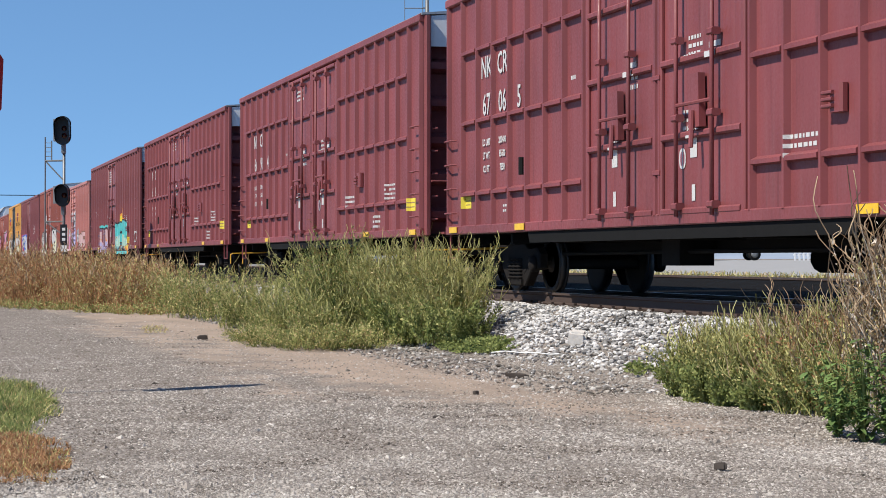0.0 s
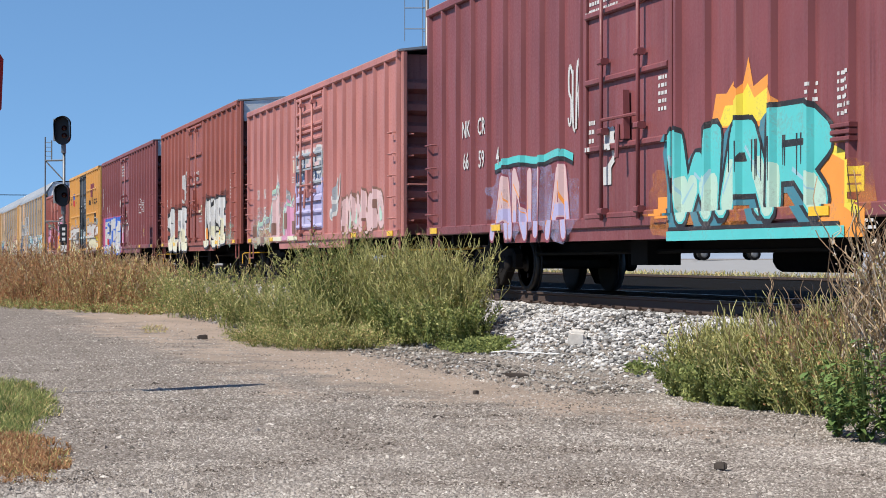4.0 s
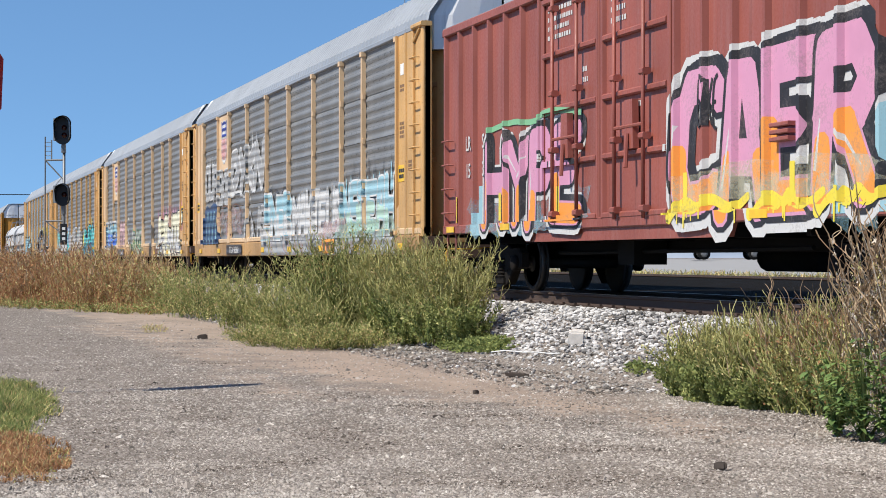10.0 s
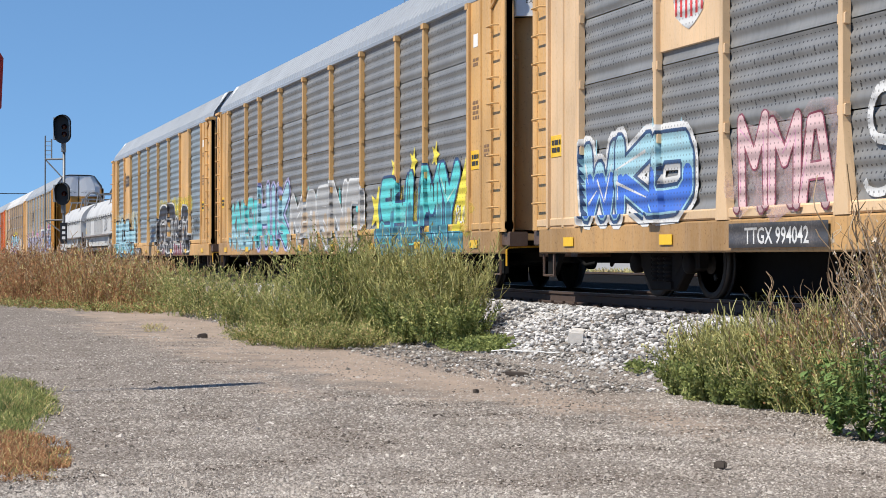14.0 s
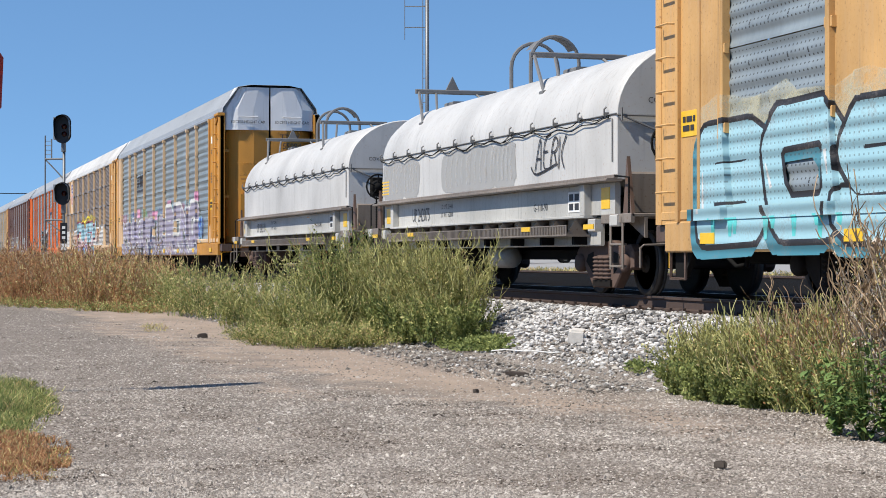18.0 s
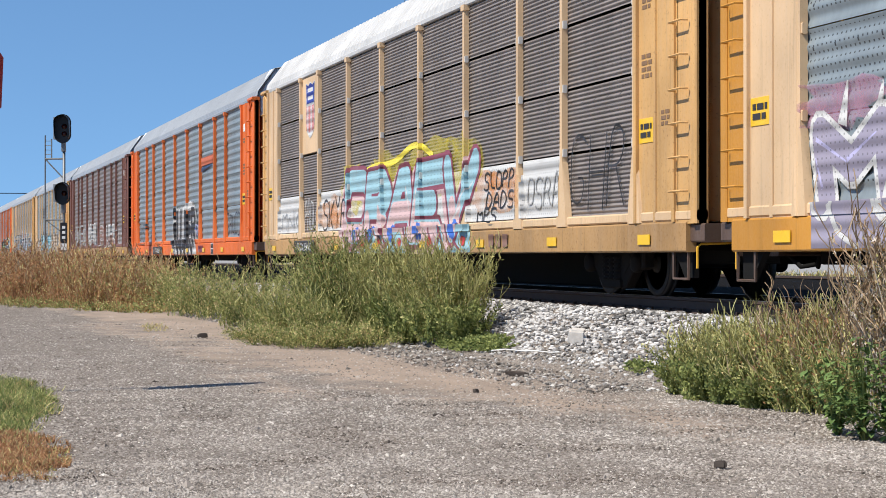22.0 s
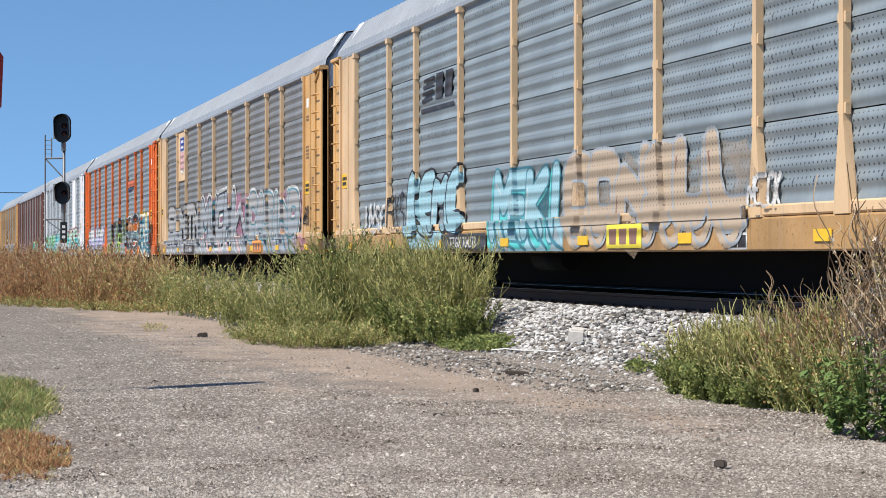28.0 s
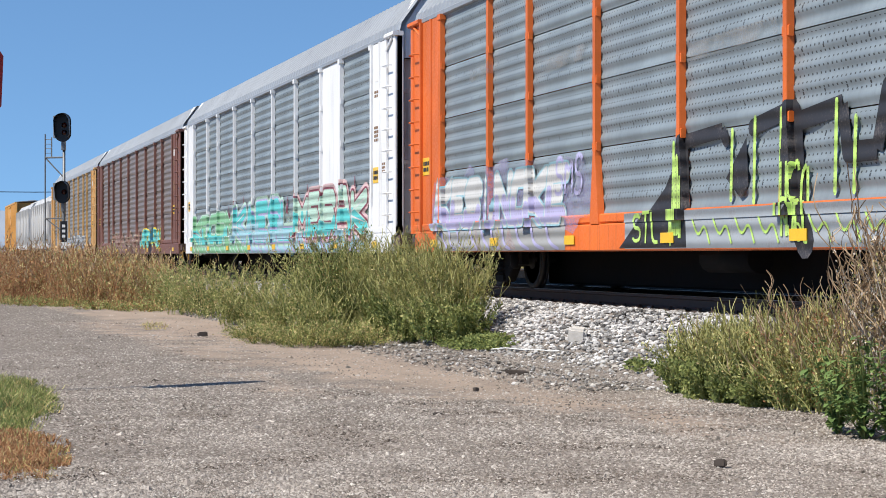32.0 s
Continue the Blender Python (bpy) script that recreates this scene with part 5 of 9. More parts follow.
    def piece(self, word, y0, y1, z0, z1, fill, line, fat=0.17, thin=0.05, halo=None, drop=None, low=None, shine=None, rnd=False, lean=0.0, spread=0.82, base=1.0):
        """A sprayed word between y0 and y1: thick strokes with an outline, an optional halo, a cast block and a second colour low down."""
        r = self.rnd
        n, h = len(word), z1 - z0
        w = (y0 - y1) / n
        f = min(fat * w, h * 0.15)
        for i, ch in enumerate(word):
            if ch == " ":
                continue
            zb, zt = z0 + h * r.uniform(-0.02, 0.05), z1 - h * r.uniform(-0.03, 0.08)
            tilt = lean + r.uniform(-0.10, 0.10)
            paths = []
            for st in GLYPH[ch].split("/"):
                pts = []
                for p in st.split():
                    u, v = int(p[0]) / 6, int(p[1]) / 8
                    yy = y0 - (i + 0.5 + (u - 0.5) * spread + tilt * (v - 0.5)) * w + r.uniform(-0.03, 0.03) * w
                    pts.append((yy, zb + f + (zt - zb - 2 * f) * v + r.uniform(-0.015, 0.015) * h))
                paths.append(self.curve(pts, 4) if rnd and len(pts) > 2 else pts)
            lay = base + 0.2 * i
            if halo:
                self.swell(halo, paths, f + thin * 2.6, 0.4)
            if drop:
                c, dy, dz = drop
                for k in (0.35, 0.7, 1.0):
                    self.swell(c, [[(a + dy * k, b + dz * k) for a, b in q] for q in paths], f + thin * 0.8, 0.6)
            self.swell(line, paths, f + thin, lay)
            self.swell(fill, paths, f, lay + 0.05)
            for q in paths:
                if low:
                    cut = zb + h * r.uniform(0.30, 0.48)
                    for a, b in zip(q, q[1:]):
                        if min(a[1], b[1]) < cut:
                            a, b = (a, b) if a[1] < b[1] else (b, a)
                            t = 1.0 if b[1] <= cut else (cut - a[1]) / (b[1] - a[1])
                            self.swell(low, [[a, (a[0] + (b[0] - a[0]) * t, a[1] + (b[1] - a[1]) * t)]], f * 0.82, lay + 0.07)
                if shine:
                    for a, b in zip(q, q[1:]):
                        if abs(a[1] - b[1]) > h * 0.25 and r.random() < 0.7:
                            self.stroke(shine, [(a[0] + f * 0.55, a[1] + (b[1] - a[1]) * 0.15), (b[0] + f * 0.6, a[1] + (b[1] - a[1]) * r.uniform(0.5, 0.9))], f * 0.14, lay + 0.09, f * 0.05)

    def swell(self, colour, paths, f, layer):
        """Thick lines with round bends and ends."""
        for q in paths:
            self.stroke(colour, q, f, layer)
            for p in q:
                self.blob(colour, p[0], p[1], f * 2.0, f * 2.0, layer, 0.04, 10, 2.2)

    def tag(self, word, colour, y0, y1, z0, z1, w=0.022, lean=0.15, layer=9):
        """A quick hand style: the same letters in one thin line."""
        r = self.rnd
        step = (y0 - y1) / len(word)
        for i, ch in enumerate(word):
            if ch == " ":
                continue
            zb, zt = z0 + (z1 - z0) * r.uniform(-0.08, 0.1), z1 + (z1 - z0) * r.uniform(-0.12, 0.06)
            for st in GLYPH[ch].split("/"):
                pts = [(y0 - (i + 0.5 + (int(p[0]) / 6 - 0.5) * 0.78 + lean * (int(p[1]) / 8 - 0.5)) * step + r.uniform(-0.05, 0.05) * step, zb + (zt - zb) * int(p[1]) / 8) for p in st.split()]
                self.stroke(colour, self.curve(pts, 4) if len(pts) > 2 else pts, w, layer, w * 0.7)

    def cloud(self, colour, y0, y1, z0, z1, n, layer=0):
        """A mist of overspray behind a piece."""
        for i in range(n):
            self.blob(colour + " mist", y0 + (y1 - y0) * (i + 0.5) / n, (z0 + z1) / 2 + self.rnd.uniform(-0.12, 0.12) * (z1 - z0), abs(y0 - y1) / n * 1.7, (z1 - z0) * self.rnd.uniform(0.8, 1.15), layer, 0.22, 22)

    def spikes(self, colour, y0, y1, z0, z1, n, layer=0, w=0.16):
        """Flames: strokes that taper upwards."""
        for i in range(n):
            y = y0 + (y1 - y0) * (i + 0.5) / n
            self.stroke(colour, [(y, z0), (y + self.rnd.uniform(-0.12, 0.12), z1 - (z1 - z0) * self.rnd.uniform(0.0, 0.45))], w, layer, 0.015)

    def runs(self, colour, y0, y1, z, n, length=0.25, w=0.014, layer=7):
        """Thin drips."""
        for i in range(n):
            y = self.rnd.uniform(y1, y0)
            self.stroke(colour, [(y, z), (y, max(0.62, z - length * self.rnd.uniform(0.3, 1.0)))], w, layer, w * 0.5)

    def wash(self, colour, line, y0, y1, step=0.9):
        """Paint that runs on over the sill, with the tails of the shapes above."""
        r = self.rnd
        self.rect(colour, y1, y0, 0.62, 1.1, 0)
        y = y0 - 0.3
        while y > y1 + 0.6:
            self.stroke(line, self.curve([(y, 1.08), (y - 0.05, 0.85), (y - r.uniform(0.1, 0.4), 0.7), (y - r.uniform(0.4, 0.7), 0.64)], 5), 0.05, 6, 0.015)
            if r.random() < 0.4:
                self.tri("rose mist", ((y - 0.1, 0.64), (y - 0.7, 0.64), (y - 0.35, 1.0)), 5)
            y -= step * r.uniform(0.7, 1.3)

    def done(self, name="graffiti", label="sprayed graffiti"):
        base, bands, ribs = SURF[self.car.name]
        names = sorted({t[0] for t in self.tris})
        zcut = sorted({q for b in bands for q in b[:2]} | {q for r in ribs for q in r[4:6]})
        ycut = sorted({r[0] + s * r[k] for r in ribs for s in (-1, 1) for k in (1, 2)})
        v, f, mi = [], [], []
        order = sorted(range(len(self.tris)), key=lambda i: self.tris[i][2])
        lift = {i: 0.002 + 0.00003 * k * min(1.0, 400 / len(order)) for k, i in enumerate(order)}
        for j, (colour, tri, layer) in enumerate(self.tris):
            if tri[0] == tri[1] or tri[1] == tri[2]:
                continue
            for piece in sliced(tri, ycut, zcut):
                cy, cz = sum(p[0] for p in piece) / len(piece), sum(p[1] for p in piece) / len(piece)
                x = base
                for z0, z1, bx in bands:
                    if z0 <= cz <= z1:
                        x = bx
                rib = next((r for r in ribs if abs(cy - r[0]) < r[1] and r[4] <= cz <= r[5]), None)
                pts = []
                for y, z in piece:
                    d = 0
                    if rib:
                        d = rib[3] * min(1, max(0, (rib[1] - abs(y - rib[0])) / (rib[1] - rib[2])))
                    pts.append((x - d - lift[j], y, z))
                e1, e2 = Vector(pts[1]) - Vector(pts[0]), Vector(pts[2]) - Vector(pts[0])
                if e1.cross(e2).x > 0:
                    pts.reverse()
                f.append(tuple(range(len(v), len(v) + len(pts))))
                v += pts
                mi.append(names.index(colour))
        me = bpy.data.meshes.new(name)
        me.from_pydata(v, [], f)
        me.polygons.foreach_set("material_index", mi)
        for c in names:
            me.materials.append(spray(c if c.endswith(' mist') else c + (' rack' if 'edges' in self.car else '')))
        ob = new(name, me)
        ob.parent = self.car
        ob["label"] = label
        return ob


def shield(car, y, z0, z1, w):
    """A railway's shield: blue head, red stripes on white. Drawn as plain shapes."""
    m = Mural(car, 5)
    h = z1 - z0
    ring = [(-0.5, 1.0), (-0.25, 0.95), (0, 1.0), (0.25, 0.95), (0.5, 1.0), (0.47, 0.7), (0.5, 0.3), (0.42, 0.14), (0.2, 0.05), (0, 0), (-0.2, 0.05), (-0.42, 0.14), (-0.5, 0.3), (-0.47, 0.7)]
    m.fan("white", [(y + a * w, z0 + b * h) for a, b in ring], 2, (y, z0 + 0.5 * h))
    m.fan("logo blue", [(y + a * w * 0.94, z0 + b * h) for a, b in ((-0.5, 0.98), (-0.25, 0.93), (0, 0.98), (0.25, 0.93), (0.5, 0.98), (0.46, 0.62), (-0.46, 0.62))], 3)
    for i in range(6):
        a = (i - 2.5) / 6.2
        m.rect("red", y + (a - 0.035) * w, y + (a + 0.035) * w, z0 + (0.10 + 0.12 * abs(a)) * h, z0 + 0.58 * h, 3)
    for b in (0.82, 0.68):
        m.rect("white", y - 0.3 * w, y + 0.3 * w, z0 + b * h, z0 + (b + 0.07) * h, 4)
    return m.done("emblem", "blue, white and red shield emblem")


def fleet_number(car, text, y, w=2.2):
    """White marks on a black panel of the sill."""
    m = Mural(car, 3)
    m.rect("charcoal", y - w / 2, y + w / 2, 0.65, 0.93, 1)
    m.word(text, "white", y, 0.695, 0.26, 3, 0.004)
    ob = m.done("number_panel", "white marks on a black panel")
    ob.location.x = -0.027
    return ob


def panel_sheet(car, y, z, w=0.45, h=0.6):
    m = Mural(car, 2)
    m.rect("white", y - w / 2, y + w / 2, z, z + h, 2)
    for a in (0.06, 0.52):
        for b in (0.06, 0.54):
            m.rect("black", y - w / 2 + a * w, y - w / 2 + (a + 0.42) * w, z + b * h, z + (b + 0.40) * h, 3)
    return m.done("data_panel", "black and white data panel")



def marks(car, lines, y, z, size=0.42, gap=0.30, colour="white"):
    """Reporting marks: each group of characters in its own bay. lines: rows of (text, offset along the car)."""
    for i, row in enumerate(lines):
        for text, dy in row:
            m = Mural(car, 4)
            m.word(text, colour, y + dy, z - i * (size * 0.72 + gap), size, 2, 0.006, 0.8)
            m.done("reporting_mark", "painted reporting mark").location.x = -0.014


def small_notes(car, spots, colour="white", seed=1):
    """Small stencilled notes too small to read: bars. spots: (y, z, width, height, rows)."""
    for k, (y, z, w, h, n) in enumerate(spots):
        m = Mural(car, seed + k)
        for i in range(n):
            a, zz = y + w / 2, z + h * (1 - (i + 0.5) / n)
            end = y - w / 2 * m.rnd.uniform(0.6, 1.0)
            while a > end:
                b = max(a - m.rnd.uniform(0.04, 0.11), end - 0.02)
                m.rect(colour, b, a, zz - h / n * 0.24, zz + h / n * 0.24, 2)
                a = b - 0.03
        m.done("stencilled_note", "small stencilled note")


def placard(car, y, z, w=0.55, h=0.28):
    m = Mural(car, 2)
    m.rect("yellow", y - w / 2, y + w / 2, z, z + h, 2)
    for i in range(2):
        m.rect("brown", y - w * 0.36, y + w * 0.36, z + h * (0.27 + 0.34 * i), z + h * (0.35 + 0.34 * i), 3)
    return m.done("placard", "yellow excess height placard")


# maroon grid boxcars
for car, num in ((A, ("67", "06", "5")), (B, ("66", "90", "4")), (C, ("66", "87", "3"))):
    marks(car, [[("NK", 0.0), ("CR", -0.84)], [(num[0], 0.0), (num[1], -0.84), (num[2], -1.68)]], 7.285, 3.55, 0.50, 0.26)
    for k, (a, b) in enumerate((("LD LMT", "200400"), ("LT WT", "85600"), ("CU FT", "7550"))):
        marks(car, [[(a, 0.0), (b, -0.84)]], 7.285, 2.42 - 0.22 * k, 0.15, 0.0)
    small_notes(car, [(1.4, 4.35, 0.8, 0.3, 3), (-1.1, 3.0, 0.4, 0.3, 3), (0.9, 2.75, 0.35, 0.25, 2), (-3.9, 1.62, 0.75, 0.3, 3),
                (-7.2, 1.7, 0.8, 0.35, 4), (-6.0, 1.15, 0.7, 0.3, 3), (3.2, 3.1, 0.2, 0.12, 1), (-0.9, 2.1, 0.35, 0.3, 3), (6.3, 1.28, 0.3, 0.16, 2)], seed=3)
    m = Mural(car, 6)
    for y in (1.55, -1.05):
        m.rect("white", y - 0.10, y + 0.10, 1.78, 2.05, 3)
        m.word("ASD", "white", y, 2.12, 0.20, 3, 0.006)
        m.rect("white", y - 0.05, y + 0.05, 1.25, 1.45, 3)
        m.rect("white", y - 0.1, y + 0.1, 2.55, 2.62, 3)
        m.rect("white", y - 0.06, y + 0.1, 2.68, 2.74, 3)
        m.rect("white", y - 0.75, y - 0.45, 2.95, 3.02, 3)
        m.rect("white", y - 0.78, y - 0.45, 3.07, 3.14, 3)
    m.blob("white", -0.72, 1.78, 0.20, 0.26, 3, 0.0)
    m.blob("wine", -0.72, 1.78, 0.13, 0.19, 4, 0.0)
    m.rect("white", -0.74, -0.70, 1.68, 1.88, 5)
    m.done("stencils", "white stencils on the doors")
    placard(car, -8.7, 1.45, 0.45, 0.24)
    placard(car, 8.35, 1.40, 0.36, 0.20)
    bm = bmesh.new()
    bbox(bm, -1.60, -1.49, -4.85, -4.6, 2.05, 2.35, 0.03)
    for z in (2.1, 2.17, 2.24):
        bbox(bm, -1.64, -1.56, -4.72, -4.5, z, z + 0.04, 0.01)
    part("vent_box", bm, MAROON, car, "ribbed box on the side")
    bm = bmesh.new()
    bbox(bm, -1.60, -1.5, 5.30, 5.42, 1.85, 2.12, 0.03)
    part("box_bracket", bm, UNDER, car)

# D: turquoise letters
m = Mural(D, 21)
m.cloud("orange", -1.0, -6.3, 0.95, 1.7, 7)
m.rect("orange", -1.05, -1.75, 1.05, 1.32, 0)
m.fan("orange", [(-2.6, 2.1), (-2.75, 2.5), (-2.95, 2.42), (-3.25, 2.62), (-3.45, 2.5), (-3.62, 2.85), (-3.75, 2.5), (-4.15, 2.62), (-4.35, 2.3), (-4.6, 2.0)], 0)
m.fan("yellow", [(-2.8, 2.1), (-3.0, 2.34), (-3.3, 2.3), (-3.6, 2.55), (-3.8, 2.34), (-4.1, 2.46), (-4.4, 2.1)], 0.2)
m.fan("orange", [(-5.2, 0.76), (-5.4, 1.75), (-5.85, 1.6), (-5.9, 1.1), (-6.4, 1.05), (-6.4, 0.76)], 0)
m.stroke("yellow", [(-5.55, 1.7), (-6.0, 1.55), (-6.0, 1.12), (-6.3, 1.0)], 0.05, 0.2)
m.piece("WAR", -1.55, -5.5, 0.98, 2.22, "turquoise", "black", 0.15, 0.06, None, ("teal", 0.16, -0.08), "mint", "sky", base=2)
m.rect("turquoise", -6.0, -1.45, 0.76, 0.88, 3)
m.rect("black", -5.9, -1.5, 0.885, 0.93, 3)
m.runs("black", -1.7, -5.4, 1.9, 16, 0.5, 0.02)
m.done("graffiti", "turquoise sprayed letters with orange glow")
m = Mural(D, 22)
m.cloud("violet", 5.7, 2.1, 0.85, 1.9, 4)
m.piece("ANIA", 5.75, 2.2, 0.80, 1.95, "rose", "wine", 0.12, 0.035, None, None, "violet", "orange")
m.stroke("turquoise", m.curve([(5.75, 2.02), (4.7, 2.15), (3.6, 2.0), (2.7, 2.14), (2.1, 2.0)]), 0.06, 6)
m.stroke("black", m.curve([(5.75, 1.95), (4.7, 2.07), (3.6, 1.92), (2.7, 2.06), (2.1, 1.92)]), 0.03, 6)
m.tag("KOD", "white", -8.0, -8.9, 1.30, 1.66, 0.028)
m.stroke("white", [(-8.35, 1.2), (-8.75, 1.28)], 0.02, 9)
m.tag("SLR", "white", 2.3, 1.8, 2.4, 3.35, 0.035)
m.blob("white", 0.62, 2.2, 0.36, 0.3, 6, 0.2)
m.rect("white", 0.55, 0.85, 1.55, 1.8, 6)
m.stroke("white", [(0.55, 2.2), (0.45, 1.9), (0.72, 1.75)], 0.05, 6)
m.done("graffiti", "small faded sprayed letters")
marks(D, [[("NK", 0.0), ("CR", -0.872)], [("66", 0.0), ("59", -0.872), ("4", -1.744)]], 7.34, 2.62, 0.40, 0.26)
small_notes(D, [(0.75, 3.94, 1.3, 0.65, 6), (-5.15, 1.94, 0.3, 0.5, 6), (-5.9, 2.0, 0.4, 0.5, 6), (-1.2, 2.4, 0.3, 0.5, 5), (1.3, 2.0, 0.25, 0.5, 4), (-7.4, 1.05, 0.35, 0.3, 3), (-6.4, 0.82, 0.5, 0.14, 2)], seed=5)
placard(D, -6.05, 1.22, 0.42, 0.26)
bm = bmesh.new()
for z in (1.74, 1.81, 1.88):
    bbox(bm, -1.60, -1.49, -6.12, -5.72, z, z + 0.05, 0.01)
part("vent_box", bm, MAROON_DARK, D, "ribbed box on the side")

# E: pale wild lettering over a pinkish car
m = Mural(E, 31)
m.cloud("rose", 7.6, 1.7, 0.95, 1.9, 8)
m.cloud("cream", 7.2, 4.8, 0.9, 1.5, 3)
m.fan("rose", [(4.9, 1.0), (4.75, 1.7), (4.3, 2.3), (4.05, 2.85), (3.9, 2.3), (3.5, 2.45), (3.4, 1.6), (3.6, 1.0)], 1)
m.fan("pink", [(3.4, 1.0), (3.3, 1.9), (2.9, 2.0), (2.62, 2.55), (2.45, 1.9), (2.05, 2.1), (1.75, 2.3), (1.62, 1.5), (1.8, 1.0)], 1)
for pts in ([(5.0, 1.3), (4.75, 2.1), (4.3, 2.2), (4.0, 2.55), (3.7, 2.25), (3.5, 1.9), (3.75, 1.5)], [(3.2, 1.2), (3.25, 1.95), (2.75, 1.75), (2.6, 2.4), (2.35, 1.8), (1.9, 2.2), (1.75, 1.7)],
            [(6.9, 1.2), (6.5, 1.75), (6.2, 1.3), (5.8, 1.8), (5.4, 1.3), (5.1, 1.7)]):
    m.sausage("grey", m.curve(pts), 0.075, 3, 0.03)
    m.stroke("mint", m.curve([(a + 0.12, b - 0.06) for a, b in pts]), 0.05, 3.5, 0.02)
    m.stroke("white", m.curve([(a - 0.1, b - 0.1) for a, b in pts]), 0.03, 3.6, 0.01)
for y0, y1, z0, z1 in ((6.89, 7.41, 1.12, 1.42), (4.25, 4.89, 1.15, 1.46), (2.5, 3.25, 1.29, 1.69), (1.6, 2.23, 1.15, 1.47), (5.5, 6.0, 0.95, 1.2)):
    m.rect("brown", y0, y1, z0, z1, 7)
m.word("50K", "white", 1.9, 1.26, 0.14, 8)
m.sausage("white", m.curve([(-2.05, 1.55), (-2.3, 1.45), (-2.75, 1.7), (-2.6, 2.0), (-2.75, 2.3)]), 0.13, 2, 0.05)
m.sausage("grey", m.curve([(-2.1, 1.52), (-2.35, 1.5), (-2.7, 1.75), (-2.55, 2.0), (-2.7, 2.25)]), 0.08, 3, 0.03)
m.sausage("white", m.curve([(-2.15, 1.9), (-2.5, 1.75), (-2.95, 1.9), (-3.0, 2.4)]), 0.05, 4, 0.03)
m.letters(-3.1, -6.8, 1.0, 2.2, 4, "rose", "brown", None, "mint", 0.05)
m.rect("cream", 1.3, 2.45, 0.99, 1.1, 2)
m.rect("cream", 3.2, 4.6, 0.99, 1.1, 2)
m.done("graffiti", "pale pink and mint wild lettering")
m = Mural(E, 32)
m.rect("rose", -1.5, 1.5, 2.22, 3.15, 0)
m.piece("DUO", 1.45, -1.45, 2.28, 3.12, "grey", "white", 0.16, 0.055, None, None, "navy", None, True)
m.rect("violet", -1.5, 1.45, 1.25, 2.22, 1)
for i in range(6):
    m.blob("violet", 1.2 - 0.5 * i, 2.24, 0.6, 0.36, 2, 0.1)
    m.stroke("rose", [(1.3 - 0.5 * i, 2.2), (1.0 - 0.5 * i, 2.32)], 0.03, 3)
m.tag("TICHUL", "white", 0.2, -1.3, 2.3, 2.5, 0.018)
m.done("graffiti", "violet and grey paint on the door")
marks(E, [[("SR", 0.0), ("N", -0.914)], [("55", 0.0), ("25", -0.914)]], 6.65, 2.13, 0.38, 0.20)
small_notes(E, [(2.0, 2.9, 0.4, 0.2, 2), (2.0, 2.4, 0.5, 0.18, 3), (-0.6, 0.82, 1.2, 0.12, 1)], seed=7)
m = Mural(E, 33)
m.rect("white", 3.85, 4.15, 1.72, 2.05, 5)
m.rect("wine", 3.88, 4.12, 1.75, 2.02, 6)
m.rect("white", 3.93, 4.07, 1.84, 1.9, 7)
m.rect("cream", 1.85, 2.1, 2.65, 2.95, 5)
m.done("stencils", "small boxed stencil")
for i in range(9):                                        # pressed ridges of the sliding door
    bm = bmesh.new()
    z = 1.3 + 0.34 * i
    loft(bm, [[(-1.50, y, z - 0.09), (-1.585, y, z - 0.02), (-1.585, y, z + 0.02), (-1.50, y, z + 0.09)] for y in (-1.45, 1.45)])
    part("door_ridge", bm, spray("violet") if z < 2.2 else spray("grey") if z < 3.1 else PINKISH, E)

# F: white fat letters
m = Mural(F, 41)
m.cloud("black", 6.1, 1.6, 1.9, 2.4, 5)
m.cloud("black", -1.9, -6.0, 2.1, 2.55, 5)
m.piece("SUTE", 6.05, 1.62, 0.78, 2.30, "white", "black", 0.20, 0.06, None, None, "cream", "grey", False, 0.0, 0.86)
m.piece("CHOSE", -1.95, -6.05, 0.92, 2.45, "white", "black", 0.19, 0.06, None, None, "cream", "grey", False, 0.0, 0.86)
m.cloud("mint", -6.0, -7.0, 1.0, 1.7, 2)
for y, z in ((-2.6, 1.5), (-4.0, 1.9), (-4.7, 1.2)):
    m.stroke("orange", [(y, z), (y - 0.05, z - 0.35)], 0.06, 7, 0.02)
m.rect("yellow", -2.42, -2.30, 1.1, 1.6, 7)
m.rect("yellow", -5.0, -4.6, 1.28, 1.4, 7)
m.rect("yellow", 4.5, 4.85, 1.05, 1.17, 7)
m.runs("black", 5.9, 1.8, 1.5, 14, 0.5, 0.02)
m.runs("black", -2.0, -5.9, 1.7, 16, 0.6, 0.02)
m.tag("NO", "cream", -1.1, -1.75, 1.95, 2.25, 0.03)
m.tag("SLK", "white", 2.6, 2.2, 2.5, 3.4, 0.035)
m.tag("LKO", "white", 2.0, 1.6, 2.7, 3.5, 0.03)
m.done("graffiti", "fat white sprayed letters outlined in black")
marks(F, [[("CC", 0.0), ("ER", -0.893)], [("17", 0.0), ("155", -0.893)]], 6.63, 2.42, 0.36, 0.24)
small_notes(F, [(0.2, 2.4, 0.35, 0.4, 4), (-1.0, 1.7, 0.5, 0.2, 2), (6.8, 1.55, 0.3, 0.2, 2), (-6.7, 2.3, 0.3, 0.6, 6)], seed=8)
for k, line in enumerate(("CLOSE AND LOCK", "DOORS BEFORE", "MOVING CAR")):
    marks(F, [[(line, 0.0)]], -0.3, 3.28 - 0.19 * k, 0.15, 0.0)
panel_sheet(F, -6.7, 1.45, 0.36, 0.45)

